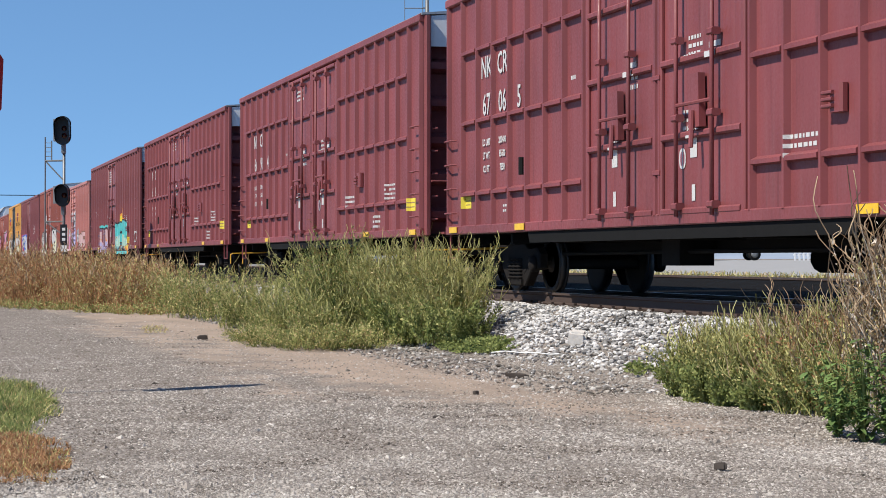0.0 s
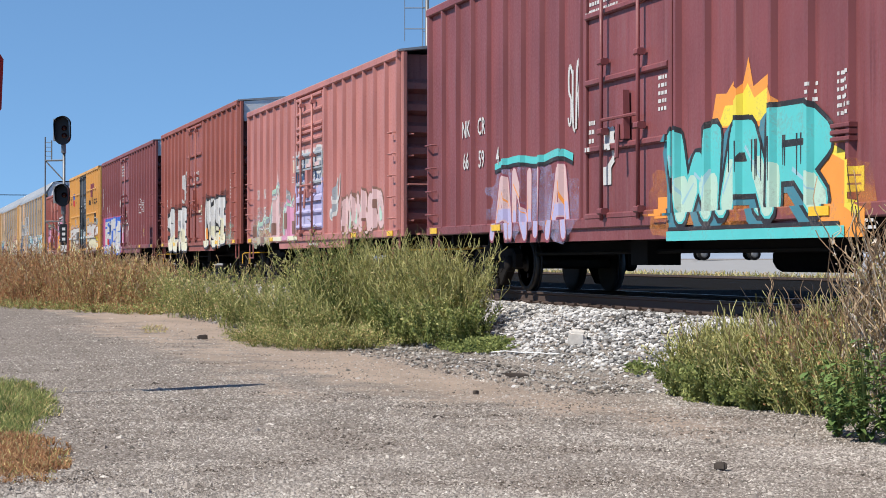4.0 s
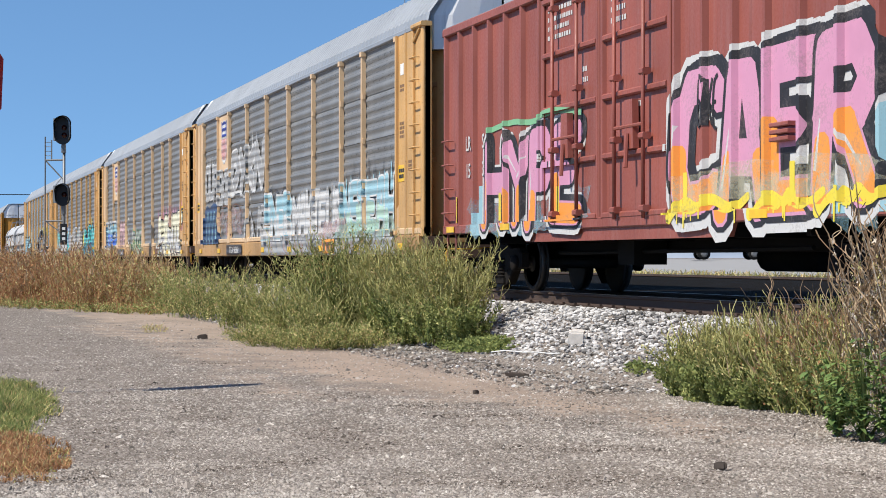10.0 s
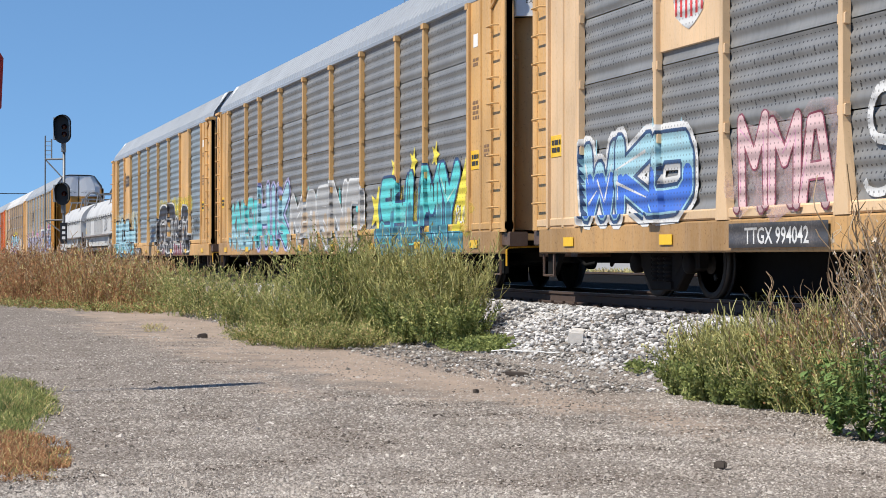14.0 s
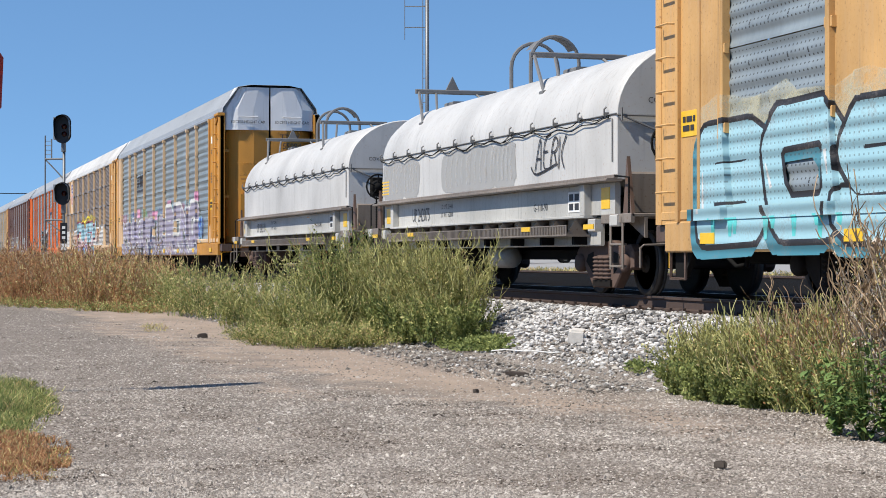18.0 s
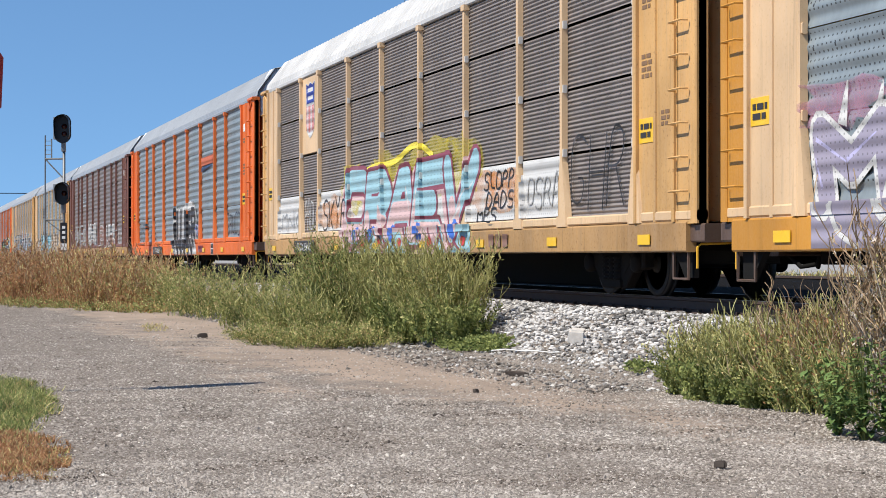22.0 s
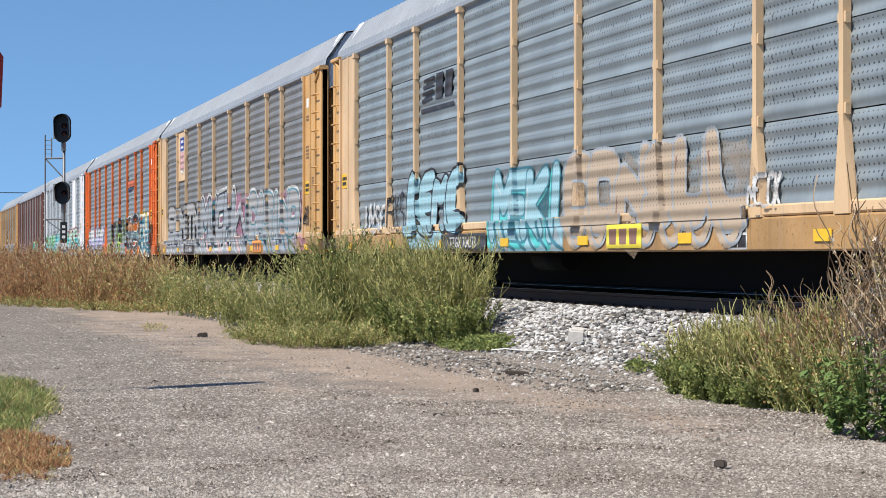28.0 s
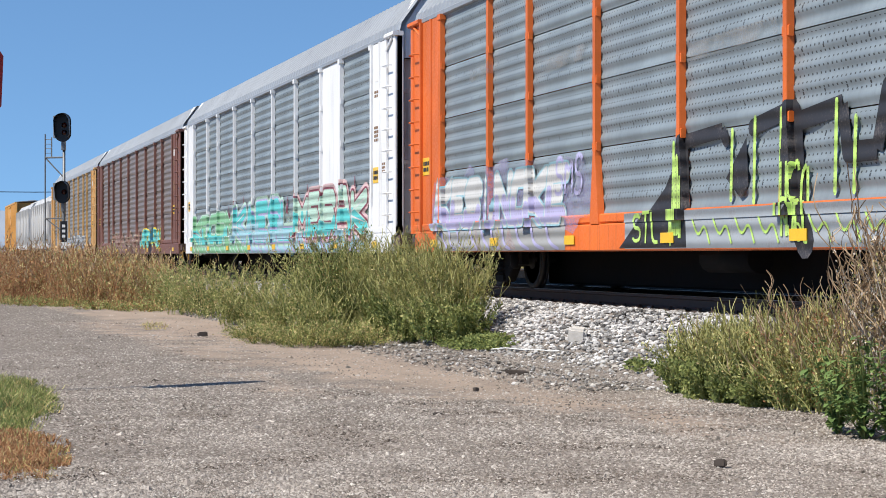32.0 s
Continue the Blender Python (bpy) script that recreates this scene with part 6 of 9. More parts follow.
# G: blue, white and pink block
m = Mural(G, 51)
m.cloud("pink", 8.8, 0.8, 0.9, 2.5, 9)
m.rect("magenta", 0.75, 8.5, 0.82, 2.45, 0.2)
m.rect("blue", 1.45, 8.15, 0.76, 2.40, 1)
m.rect("white", 1.6, 8.0, 0.88, 2.26, 1.1)
m.piece("KYPE", 8.1, 1.60, 0.80, 2.32, "white", "blue", 0.20, 0.085, None, None, None, "navy", False, 0.0, 0.86, 2)
m.runs("navy", 8.0, 1.8, 2.1, 12, 0.6, 0.05)
for y, z in ((5.3, 1.4), (3.6, 1.5), (6.6, 1.3)):
    m.blob("red", y, z, 0.35, 0.35, 6, 0.3)
m.tag("BLIGY", "navy", 4.6, 3.5, 0.82, 1.0, 0.02)
m.tag("SWLO", "navy", 2.1, 1.75, 0.9, 1.5, 0.02)
m.stroke("white", [(1.35, 2.2), (1.05, 1.9), (1.3, 1.75), (0.9, 1.4), (1.25, 1.2), (0.8, 0.9)], 0.035, 6)
m.stroke("white", [(8.35, 1.6), (8.2, 1.2), (8.45, 1.0)], 0.03, 6)
m.tag("SH", "white", 1.25, 0.45, 1.70, 2.36, 0.05)
m.tag("SKO", "white", 8.95, 8.45, 2.75, 3.9, 0.03)
m.tag("AMI", "white", 8.1, 7.6, 2.55, 3.6, 0.025)
m.stroke("white", [(1.6, 3.1), (1.62, 2.8)], 0.05, 6)
m.stroke("white", [(1.32, 3.4), (1.32, 2.75)], 0.05, 6)
m.tag("VENIS", "rose", -0.2, -1.0, 1.5, 1.75, 0.015)
m.tag("OLAS", "rose", -5.2, -6.8, 1.4, 1.9, 0.013)
m.done("graffiti", "blue and white block letters with a pink edge")
marks(G, [[("NK", 0.0), ("CR", -0.85)], [("66", 0.0), ("60", -0.85)]], 7.195, 2.68, 0.46, 0.22)
small_notes(G, [(0.75, 4.1, 1.2, 0.5, 4), (-5.0, 2.35, 0.35, 0.65, 6), (-6.0, 2.4, 0.5, 0.5, 6), (-3.2, 1.6, 0.3, 0.3, 4), (0.9, 3.0, 0.2, 0.5, 5)], seed=9)
placard(G, -6.3, 1.45, 0.5, 0.32)
m = Mural(G, 52)
m.word("OPEN CLOSE", "white", -0.35, 2.5, 0.12, 3)
m.word("ASL", "white", -0.3, 2.3, 0.18, 3, 0.006)
m.blob("white", -0.05, 2.08, 0.16, 0.2, 3, 0)
m.rect("white", -0.35, -0.15, 1.95, 2.2, 3)
m.rect("white", -1.4, -0.95, 1.75, 2.05, 3)
m.done("stencils", "white stencils on the door")

# H: ochre car with emblem and slogan
m = Mural(H, 61)
for s, c in ((1, "red"), (-1, "blue")):
    m.stroke(c, [(5.42 + 0.42 * s, 4.32), (5.42, 3.82)], 0.10, 2)
    m.stroke("red" if c == "blue" else "blue", [(5.42, 3.78), (5.42 + 0.42 * s, 3.26)], 0.10, 3)
m.stroke("logo blue", [(5.42, 4.05), (5.42, 3.55)], 0.12, 4)
for text, y, z in (("next", 6.95, 3.80), ("load", 6.95, 3.55), ("any", 4.15, 3.80), ("road", 4.15, 3.55)):
    m.word(text, "black", y, z, 0.30, 2)
m.word("Railcar Pooling Experts", "black", -5.2, 3.30, 0.50, 2, 0.006, 0.82)
for y in (-4.55, -5.15, -5.75):
    m.fan("wine", [(y + 0.16, 3.66), (y + 0.26, 4.33), (y - 0.26, 4.33), (y - 0.16, 3.66)], 2)
m.done("slogan", "emblem of crossed red and blue arrows with slogan")
marks(H, [[("FB", 0.0), ("OX", -0.864)], [("50", 0.0), ("60", -0.864), ("86", -1.728)]], 6.62, 2.43, 0.40, 0.22, "brown")
m = Mural(H, 62)
m.cloud("white", 7.2, 2.1, 1.2, 2.4, 6)
m.cloud("sky", 7.2, 2.1, 0.8, 1.4, 5)
m.piece("KSAER", 7.25, 2.05, 0.80, 2.20, "white", "brown", 0.15, 0.05, None, ("tan", 0.1, -0.08), "cream", "rose", False, 0.2)
m.cloud("sky", -2.1, -7.3, 1.6, 2.5, 5)
m.piece("STAHK", -2.15, -7.35, 0.92, 2.28, "white", "brown", 0.17, 0.055, None, ("brown", 0.12, -0.1), "cream", "rose", False, 0.1)
m.done("graffiti", "white and brown wild lettering")
m = Mural(H, 63)
m.cloud("sky", 1.2, -1.3, 1.5, 2.1, 3)
m.piece("TENSO", 1.05, -1.1, 1.55, 2.05, "white", "sky", 0.11, 0.03)
m.blob("white", 0.4, 2.45, 0.14, 0.18, 3, 0)
m.runs("white", 1.0, -1.0, 1.6, 9, 0.4, 0.012)
m.done("graffiti", "small white tags on the black door")
for k, line in enumerate(("CLOSE AND LOCK", "DOORS BEFORE", "MOVING CAR")):
    marks(H, [[(line, 0.0)]], -1.0, 3.55 - 0.19 * k, 0.15, 0.0)
small_notes(H, [(1.3, 3.0, 0.25, 0.4, 4), (0.1, 2.7, 0.5, 0.1, 1)], seed=10)
small_notes(H, [(-5.6, 2.6, 0.4, 0.7, 7), (-6.5, 2.6, 0.45, 0.7, 7)], "brown", 11)
placard(H, -7.2, 1.3, 0.5, 0.32)
panel_sheet(H, -6.2, 2.35, 0.4, 0.5)
bm = bmesh.new()
bbox(bm, -1.66, -1.5, 2.1, 2.75, 1.58, 1.98, 0.02)
part("side_box", bm, CLAMP, H, "grey steel box beside the door")

# I: readable fat letters in pink to orange
m = Mural(I, 71)
m.cloud("sky", 6.4, 1.2, 0.9, 1.6, 6)
m.rect("sky", 5.55, 6.15, 1.25, 1.75, 0.1)
m.rect("sky", 5.7, 6.4, 0.92, 1.3, 0.1)
m.cloud("sky", -6.2, -7.6, 0.95, 2.4, 3)
m.fan("sky", [(-6.2, 1.0), (-6.3, 2.0), (-6.7, 2.55), (-7.2, 2.35), (-7.6, 1.6), (-7.5, 1.0)], 0.1)
m.piece("HYPE", 5.75, 1.25, 0.95, 2.55, "pink", "black", 0.16, 0.05, "white", ("black", -0.12, 0.05), "orange", "white", False, 0.05)
m.piece("CAER", -2.15, -7.0, 0.95, 2.95, "pink", "black", 0.18, 0.07, "white", ("black", -0.16, 0.06), "orange", "white", False, 0.05)
m.cloud("cream", -2.3, -6.8, 1.2, 1.6, 4, 4)
for y0, y1 in ((-2.0, -4.1), (-4.3, -5.9), (-5.9, -7.3)):
    m.sausage("yellow", m.curve([(y0, 1.05), (y0 - 0.3, 1.28), (y0 - 0.7, 1.1), ((y0 + y1) / 2, 1.3), (y1 + 0.4, 1.08), (y1, 1.25)]), 0.09, 5, 0.05)
m.runs("yellow", -2.0, -7.3, 1.2, 14, 0.3, 0.03)
m.tag("OSKE", "black", -2.7, -3.3, 2.1, 2.7, 0.03)
m.stroke("green", m.curve([(5.7, 2.62), (4.4, 2.74), (3.4, 2.6), (2.4, 2.76), (1.2, 2.62)]), 0.045, 5)
for y in (7.2, 5.0, 2.2, -2.35, -5.2):
    m.rect("yellow", y - 0.06, y + 0.06, 1.15, 1.6, 7)
m.done("graffiti", "pink and orange sprayed letters on blue")
marks(I, [[("LR", 0.0), ("S", -0.833)], [("15", 0.0), ("3", -0.833)]], 6.72, 2.38, 0.34, 0.22)
small_notes(I, [(2.1, 3.75, 1.1, 0.55, 4), (-0.2, 3.7, 0.6, 0.45, 3), (1.1, 3.0, 0.2, 0.3, 2), (-0.8, 2.5, 0.4, 0.15, 1)], seed=12)
bm = bmesh.new()
for z in (1.82, 1.90, 1.98):
    bbox(bm, -1.62, -1.49, -5.3, -4.85, z, z + 0.05, 0.01)
part("vent_box", bm, RED_BROWN, I, "ribbed box on the side")

# R1: sooty car under layers of white
m = Mural(R1, 81)
m.piece("OUF", 11.75, 9.5, 2.35, 3.45, "silver", "white", 0.13, 0.045, None, None, None, "grey")
m.spikes("white", 11.6, 10.0, 3.2, 3.75, 5, 0, 0.06)
m.piece("SKE", 9.25, 7.35, 2.15, 3.25, "silver", "white", 0.12, 0.045)
m.piece("DYKN", 7.0, 1.95, 2.45, 3.75, "silver", "white", 0.14, 0.055, None, ("white", 0.1, -0.12), None, "grey", False, 0.25)
m.stroke("white", m.curve([(6.9, 2.9), (6.5, 2.4), (5.6, 2.5), (4.8, 2.2), (4.2, 2.5), (3.8, 2.1)]), 0.05, 8, 0.015)
m.spikes("white", 3.9, 2.9, 3.5, 4.3, 2, 0, 0.08)
m.fan("navy", [(11.9, 0.98), (11.9, 2.05), (11.5, 2.2), (11.0, 2.1), (10.3, 2.25), (9.6, 2.2), (9.0, 2.45), (9.3, 1.7), (8.9, 1.1), (8.9, 0.98)], 0)
for y in (11.4, 10.8, 10.2, 9.6):
    m.stroke("sky", m.curve([(y + 0.3, 1.05), (y + 0.1, 1.6), (y - 0.1, 2.1), (y - 0.35, 1.7), (y - 0.25, 0.95)]), 0.028, 5)
for y0, y1 in ((8.8, 7.3), (7.0, 5.4)):
    m.cloud("rose", y0, y1, 1.2, 1.95, 2)
    m.stroke("brown", m.curve([(y0, 1.2), (y0 + 0.05, 2.0), (y0 - 0.7, 2.15), (y1, 2.0), (y1 - 0.05, 1.3)]), 0.02, 5)
    m.tag("MN", "silver", y0 - 0.1, y1 + 0.1, 1.25, 1.9, 0.03)
for c in (4.4, 3.6):
    m.blob("silver", c, 1.35, 0.34, 0.5, 5, 0.05)
    m.blob("white", c, 1.35, 0.22, 0.3, 6, 0.05)
    m.blob("grey", c, 1.35, 0.12, 0.16, 7, 0.05)
m.stroke("silver", m.curve([(4.7, 1.1), (4.3, 1.4), (4.0, 2.0), (3.7, 1.5), (3.2, 1.1)]), 0.05, 5)
m.piece("AS", 2.9, 1.9, 1.15, 1.95, "silver", "white", 0.13, 0.03)
m.cloud("black", 1.8, -1.6, 1.7, 2.35, 4)
m.wash("silver", "grey", 2.0, -11.9, 0.7)
m.piece("ENER", 1.8, -1.65, 1.02, 2.20, "sky", "white", 0.19, 0.05, None, None, "white", "silver", False, 0.0, 0.9)
m.cloud("white", -1.9, -6.9, 1.1, 2.1, 5)
m.piece("MAWTEUS", -1.9, -7.2, 1.00, 2.15, "white", "grey", 0.17, 0.03, None, ("silver", 0.08, -0.05), None, "silver", False, 0.1, 0.9)
m.cloud("rose", -5.2, -7.3, 1.0, 1.4, 3, 8)
m.piece("NSTEAH", -7.2, -11.8, 0.98, 2.25, "sky", "white", 0.19, 0.04, None, None, "mint", "silver", False, 0.0, 0.9)
m.spikes("sky", -7.3, -11.7, 1.9, 2.5, 9, 0.2, 0.12)
m.spikes("black mist", -7.3, -11.7, 1.9, 2.75, 7, 0, 0.3)
m.cloud("mint", -7.4, -11.8, 0.95, 1.35, 5, 8)
m.done("graffiti", "white, blue and mint sprayed pieces")
fleet_number(R1, "TTGX 985858", 6.1, 2.5)
panel_sheet(R1, -7.3, 0.62, 0.5, 0.36)
# R2: cream piece at the head end
m = Mural(R2, 82)
m.spikes("pink mist", -5.7, -12.4, 1.5, 2.75, 16, 0, 0.30)
m.spikes("pink", -5.7, -12.4, 1.7, 2.6, 15, 0.1, 0.09)
m.piece("BANTE", -6.1, -12.2, 0.70, 2.15, "cream", "black", 0.19, 0.045, None, ("cream", 0.12, -0.06), "white", "silver", False, 0.08, 0.88)
m.wash("cream", "black", -6.4, -12.2, 0.9)
m.piece("WKO", 11.9, 8.2, 1.05, 2.2, "sky", "navy", 0.15, 0.05, "white", None, "blue", "white")
m.spikes("sky", 11.8, 8.3, 1.7, 2.4, 6, 0, 0.08)
m.cloud("rose", 6.9, 4.6, 1.05, 2.1, 3)
m.piece("MMA", 6.85, 4.6, 1.05, 2.15, "rose", "wine", 0.11, 0.025, None, None, None, "pink")
m.tag("S", "white", 3.95, 3.25, 1.15, 2.2, 0.06)
m.piece("MYKO", 2.4, -1.1, 0.75, 1.75, "silver", "green", 0.10, 0.03, None, None, "tan", "cream")
m.cloud("green", 2.4, -1.1, 0.75, 1.2, 3)
m.stroke("white", [(-0.6, 2.65), (-1.15, 2.72), (-1.2, 2.6)], 0.05, 3)
m.done("graffiti", "cream letters with pink flames")
fleet_number(R2, "TTGX 994042", 5.75, 2.4)
panel_sheet(R2, -8.5, 0.62, 0.45, 0.36)
# R3
m = Mural(R3, 83)
m.cloud("sky", 11.5, 3.4, 0.85, 2.1, 8)
m.piece("KNOSA", 11.6, 7.4, 0.80, 2.15, "turquoise", "grey", 0.15, 0.05, None, None, "sky", "lilac")
m.piece("HIK", 7.3, 3.4, 0.80, 2.45, "sky", "navy", 0.16, 0.05, "violet", None, "turquoise", "lilac")
m.piece("MARNO", 3.1, -4.4, 0.72, 2.20, "silver", "white", 0.15, 0.055, None, ("grey", 0.12, -0.05), "tan", "white", False, 0.1)
m.spikes("turquoise", 3.0, -4.2, 1.5, 2.35, 9, 0.2, 0.12)
m.cloud("yellow", -5.6, -11.9, 1.0, 1.9, 7)
for y, z, q in ((-5.5, 1.5, 0.55), (-6.9, 2.3, 0.3), (-8.3, 2.35, 0.3), (-9.8, 2.4, 0.28), (-11.5, 1.7, 0.6), (-11.4, 1.2, 0.5), (-6.2, 0.9, 0.4)):
    m.fan("yellow", [(y + q * math.cos(a * math.pi / 5) * (1 if a % 2 else 0.4), z + q * math.sin(a * math.pi / 5) * (1 if a % 2 else 0.4)) for a in range(10)], 0.5)
m.rect("teal", -11.7, -5.9, 0.63, 1.0, 0.6)
m.piece("SHUMY", -5.85, -11.2, 0.72, 2.20, "turquoise", "navy", 0.18, 0.06, None, ("teal", 0.14, -0.16), "teal", "mint", False, 0.1)
for i in range(14):
    m.blob("sky", -6.2 - 0.38 * i, 0.86 + 0.1 * (i % 3), 0.09, 0.09, 8, 0.0, 8, 2)
m.tag("RUK", "white", -11.1, -11.8, 1.15, 1.45, 0.018)
m.runs("black", -6.0, -11.0, 1.9, 14, 0.4, 0.03)
m.done("graffiti", "turquoise letters on yellow stars")
# R4
m = Mural(R4, 84)
m.cloud("yellow", -1.6, -9.6, 2.0, 2.6, 9)
m.rect("wine", -9.6, -1.8, 0.63, 1.06, 0.2)
m.piece("GONZ", -1.65, -9.7, 0.72, 2.45, "black", "white", 0.19, 0.06, None, ("black", 0.12, -0.1), None, "silver", True, 0.1, 0.9)
m.spikes("yellow", -2.0, -9.5, 2.2, 2.62, 16, 0, 0.10)
for i in range(8):
    y = -2.2 - 0.95 * i
    m.sausage("silver", m.curve([(y, 1.2), (y + 0.3, 1.6), (y - 0.1, 2.0), (y - 0.35, 1.5)], 5), 0.10, 8, 0.04)
    m.stroke("white", m.curve([(y - 0.1, 0.66), (y + 0.1, 1.0), (y - 0.4, 1.15), (y - 0.5, 0.7)], 5), 0.06, 8, 0.03)
m.tag("DRAKES", "black", -0.2, -1.2, 1.45, 1.75, 0.018)
m.tag("ZOA", "black", -0.4, -1.1, 1.85, 2.15, 0.018)
m.tag("SKMO", "black", -10.0, -11.2, 1.4, 1.9, 0.025)
m.cloud("cream", 12.5, 5.4, 1.6, 2.4, 6)
m.rect("sky", 6.0, 12.4, 0.63, 1.0, 0.6)
m.piece("BOSH", 12.5, 5.8, 0.72, 2.22, "sky", "black", 0.21, 0.07, None, ("teal", 0.14, -0.12), None, "white", False, 0.0, 0.9)
m.runs("turquoise", 12.3, 6.0, 1.0, 14, 0.3, 0.07)
m.done("graffiti", "black and white piece and light blue letters")
fleet_number(R4, "CTTX 690637", 4.4, 2.5)
m = Mural(R4, 85)
for i in range(3):
    m.blob("black", 8.78 - i * 0.4, 3.80, 0.36, 0.50, 3, 0.05, 14, 3.2)
    m.blob("tan", 8.78 - i * 0.4, 3.80, 0.12, 0.22, 4, 0.05)
for y, q in ((9.2, -0.1), (7.55, 0.1)):
    m.stroke("black", [(y + q, 4.14), (y, 4.14), (y, 3.42), (y + q, 3.42)], 0.035, 3)
m.done("emblem", "dark block emblem in brackets")
# K1: grey repainting and a scrawled tag on the skirt of the hood
m = Mural(K1, 87)
for y, w in ((5.4, 1.7), (4.1, 1.2), (1.0, 1.9), (-0.4, 1.8), (-1.6, 1.3)):
    m.blob("silver", y, 2.05, w, 0.76, 0, 0.08, 20, 4)
    for i in range(5):
        m.stroke("white mist", m.curve([(y + w * (0.35 - 0.17 * i), 1.8), (y + w * (0.4 - 0.17 * i), 2.1), (y + w * (0.3 - 0.17 * i), 2.35)]), 0.05, 2)
m.tag("AERK", "black", -3.2, -4.6, 1.9, 2.4, 0.018, 0.3)
m.stroke("black", m.curve([(-3.0, 1.95), (-3.1, 1.8), (-3.6, 1.85), (-4.2, 1.95)]), 0.016, 6)
m.done("graffiti", "grey repaint and a thin black tag")
# R5: lilac letters
m = Mural(R5, 86)
for i in range(12):
    m.blob(("pink mist", "sky mist", "blue mist", "rose mist", "green mist")[i % 5], 11.2 - i * 1.7, 2.15, 1.6, 0.55, 0, 0.3)
for y, z in ((6.3, 2.3), (1.0, 2.1), (-2.6, 2.4), (-9.0, 2.5)):
    m.rect("pink", y - 0.45, y + 0.45, z - 0.15, z + 0.2, 0.1)
m.rect("lilac", -9.6, 11.7, 0.63, 1.12, 0.2)
m.piece("MASKOREIR", 11.65, -1.65, 0.90, 2.10, "lilac", "white", 0.19, 0.07, None, None, None, "violet", False, 0.0, 0.88)
m.spikes("white", 11.5, 6.5, 1.9, 2.55, 7, 0.3, 0.10)
m.piece("BONG", -1.85, -9.5, 0.82, 2.32, "lilac", "white", 0.19, 0.08, None, ("white", 0.1, 0.08), None, "violet", False, 0.0, 0.88)
m.spikes("sky", -3.0, -8.0, 2.1, 2.7, 5, 0.3, 0.12)
for i in range(20):
    y = 11.3 - 1.04 * i
    m.stroke("white", m.curve([(y, 1.10), (y - 0.1, 0.85), (y - 0.35, 0.72), (y - 0.6, 0.64)]), 0.045, 6, 0.02)
m.cloud("rose", -2.6, -4.2, 0.65, 0.95, 2, 7)
m.tag("CITO", "white", -3.9, -4.7, 1.3, 1.6, 0.02)
m.cloud("blue", -9.6, -10.4, 1.2, 1.8, 2, 4)
m.tag("SE", "blue", -9.55, -10.3, 1.2, 1.85, 0.06)
m.tag("SL", "sky", -9.6, -10.6, 1.1, 1.9, 0.03)
m.done("graffiti", "lilac letters with white outlines")
fleet_number(R5, "TTGX 155994", 5.5, 2.3)
# R6: a wild piece over the white lower sheets
m = Mural(R6, 87)
for i, (a, b) in enumerate(zip(R6["edges"], R6["edges"][1:])):
    if i in (0, 7):
        continue
    m.rect("white", a + 0.10, b - 0.10, 1.14, 2.03, 0)
m.cloud("orange", 7.0, 4.5, 1.2, 1.9, 2, 0.1)
m.tag("SKYR", "black", 6.9, 4.6, 1.2, 1.85, 0.025)
m.tag("PROUD", "white", 8.9, 7.3, 1.2, 1.9, 0.02)
m.cloud("orange", -4.6, -7.0, 1.2, 1.95, 2, 0.1)
m.cloud("yellow", 4.6, -4.6, 1.5, 2.6, 7, 0.2)
m.stroke("yellow", m.curve([(4.2, 2.1), (2.5, 2.45), (0.6, 2.35), (-1.0, 2.75), (-2.2, 2.4)]), 0.06, 0.5)
m.piece("CRAEV", 4.6, -4.7, 0.78, 2.35, "sky", "wine", 0.17, 0.09, None, ("rose", 0.2, -0.1), "rose", "white", False, 0.15, 0.9)
m.wash("sky", "wine", 4.6, -4.7)
for y in (-3.6, -1.5, 0.6, 2.2, 3.6):
    m.blob("blue", y, 1.02, 0.36, 0.34, 7, 0.2)
    m.blob("red", y - 0.7, 0.82, 0.3, 0.16, 7, 0.2)
m.tag("SLOPP", "black", -5.3, -6.9, 1.65, 1.95, 0.02)
m.tag("DADS", "black", -5.4, -6.9, 1.35, 1.6, 0.02)
m.tag("MPS", "black", -4.9, -6.0, 1.10, 1.35, 0.02)
m.tag("OSRA", "silver", -7.5, -9.0, 1.3, 1.8, 0.018)
m.tag("GHR", "black", -9.4, -11.6, 1.2, 2.4, 0.022)
m.tag("MNK", "grey", 11.7, 9.4, 1.2, 1.7, 0.02)
m.done("graffiti", "light blue and maroon piece on white sheets")
fleet_number(R6, "TTGX 254405", 8.6, 2.3)
# R7
m = Mural(R7, 88)
m.fan("white", [(2.2, 1.0), (2.2, 1.7), (1.7, 1.95), (1.35, 2.25), (0.4, 2.2), (-0.8, 2.3), (-2.0, 2.42), (-2.6, 2.35), (-2.8, 1.9), (-3.2, 1.5), (-3.5, 1.0), (-3.75, 0.63), (1.4, 0.63), (1.5, 1.0)], 0)
m.cloud("silver", -2.2, -2.9, 1.6, 2.3, 2, 0.1)
m.piece("BULLER", 1.85, -3.15, 0.80, 2.22, "black", "white", 0.21, 0.03, None, ("silver", -0.16, 0.05), None, None, False, -0.05, 0.84)
m.sausage("black", [(1.95, 1.5), (1.6, 1.95), (1.25, 2.1)], 0.14, 3, 0.10)
for i in range(6):
    m.stroke("black", [(1.45 - 0.8 * i, 0.95), (1.15 - 0.8 * i, 0.64)], 0.20, 2, 0.14)
m.rect("blue", -3.3, -3.0, 1.45, 1.5, 4)
m.tag("SEWS", "violet", -3.2, -4.3, 1.25, 1.6, 0.022)
m.tag("CHOF", "white", 1.7, 0.9, 0.66, 0.92, 0.022)
m.stroke("red brown", [(-4.4, 3.60), (-7.15, 3.62)], 0.13, 2)
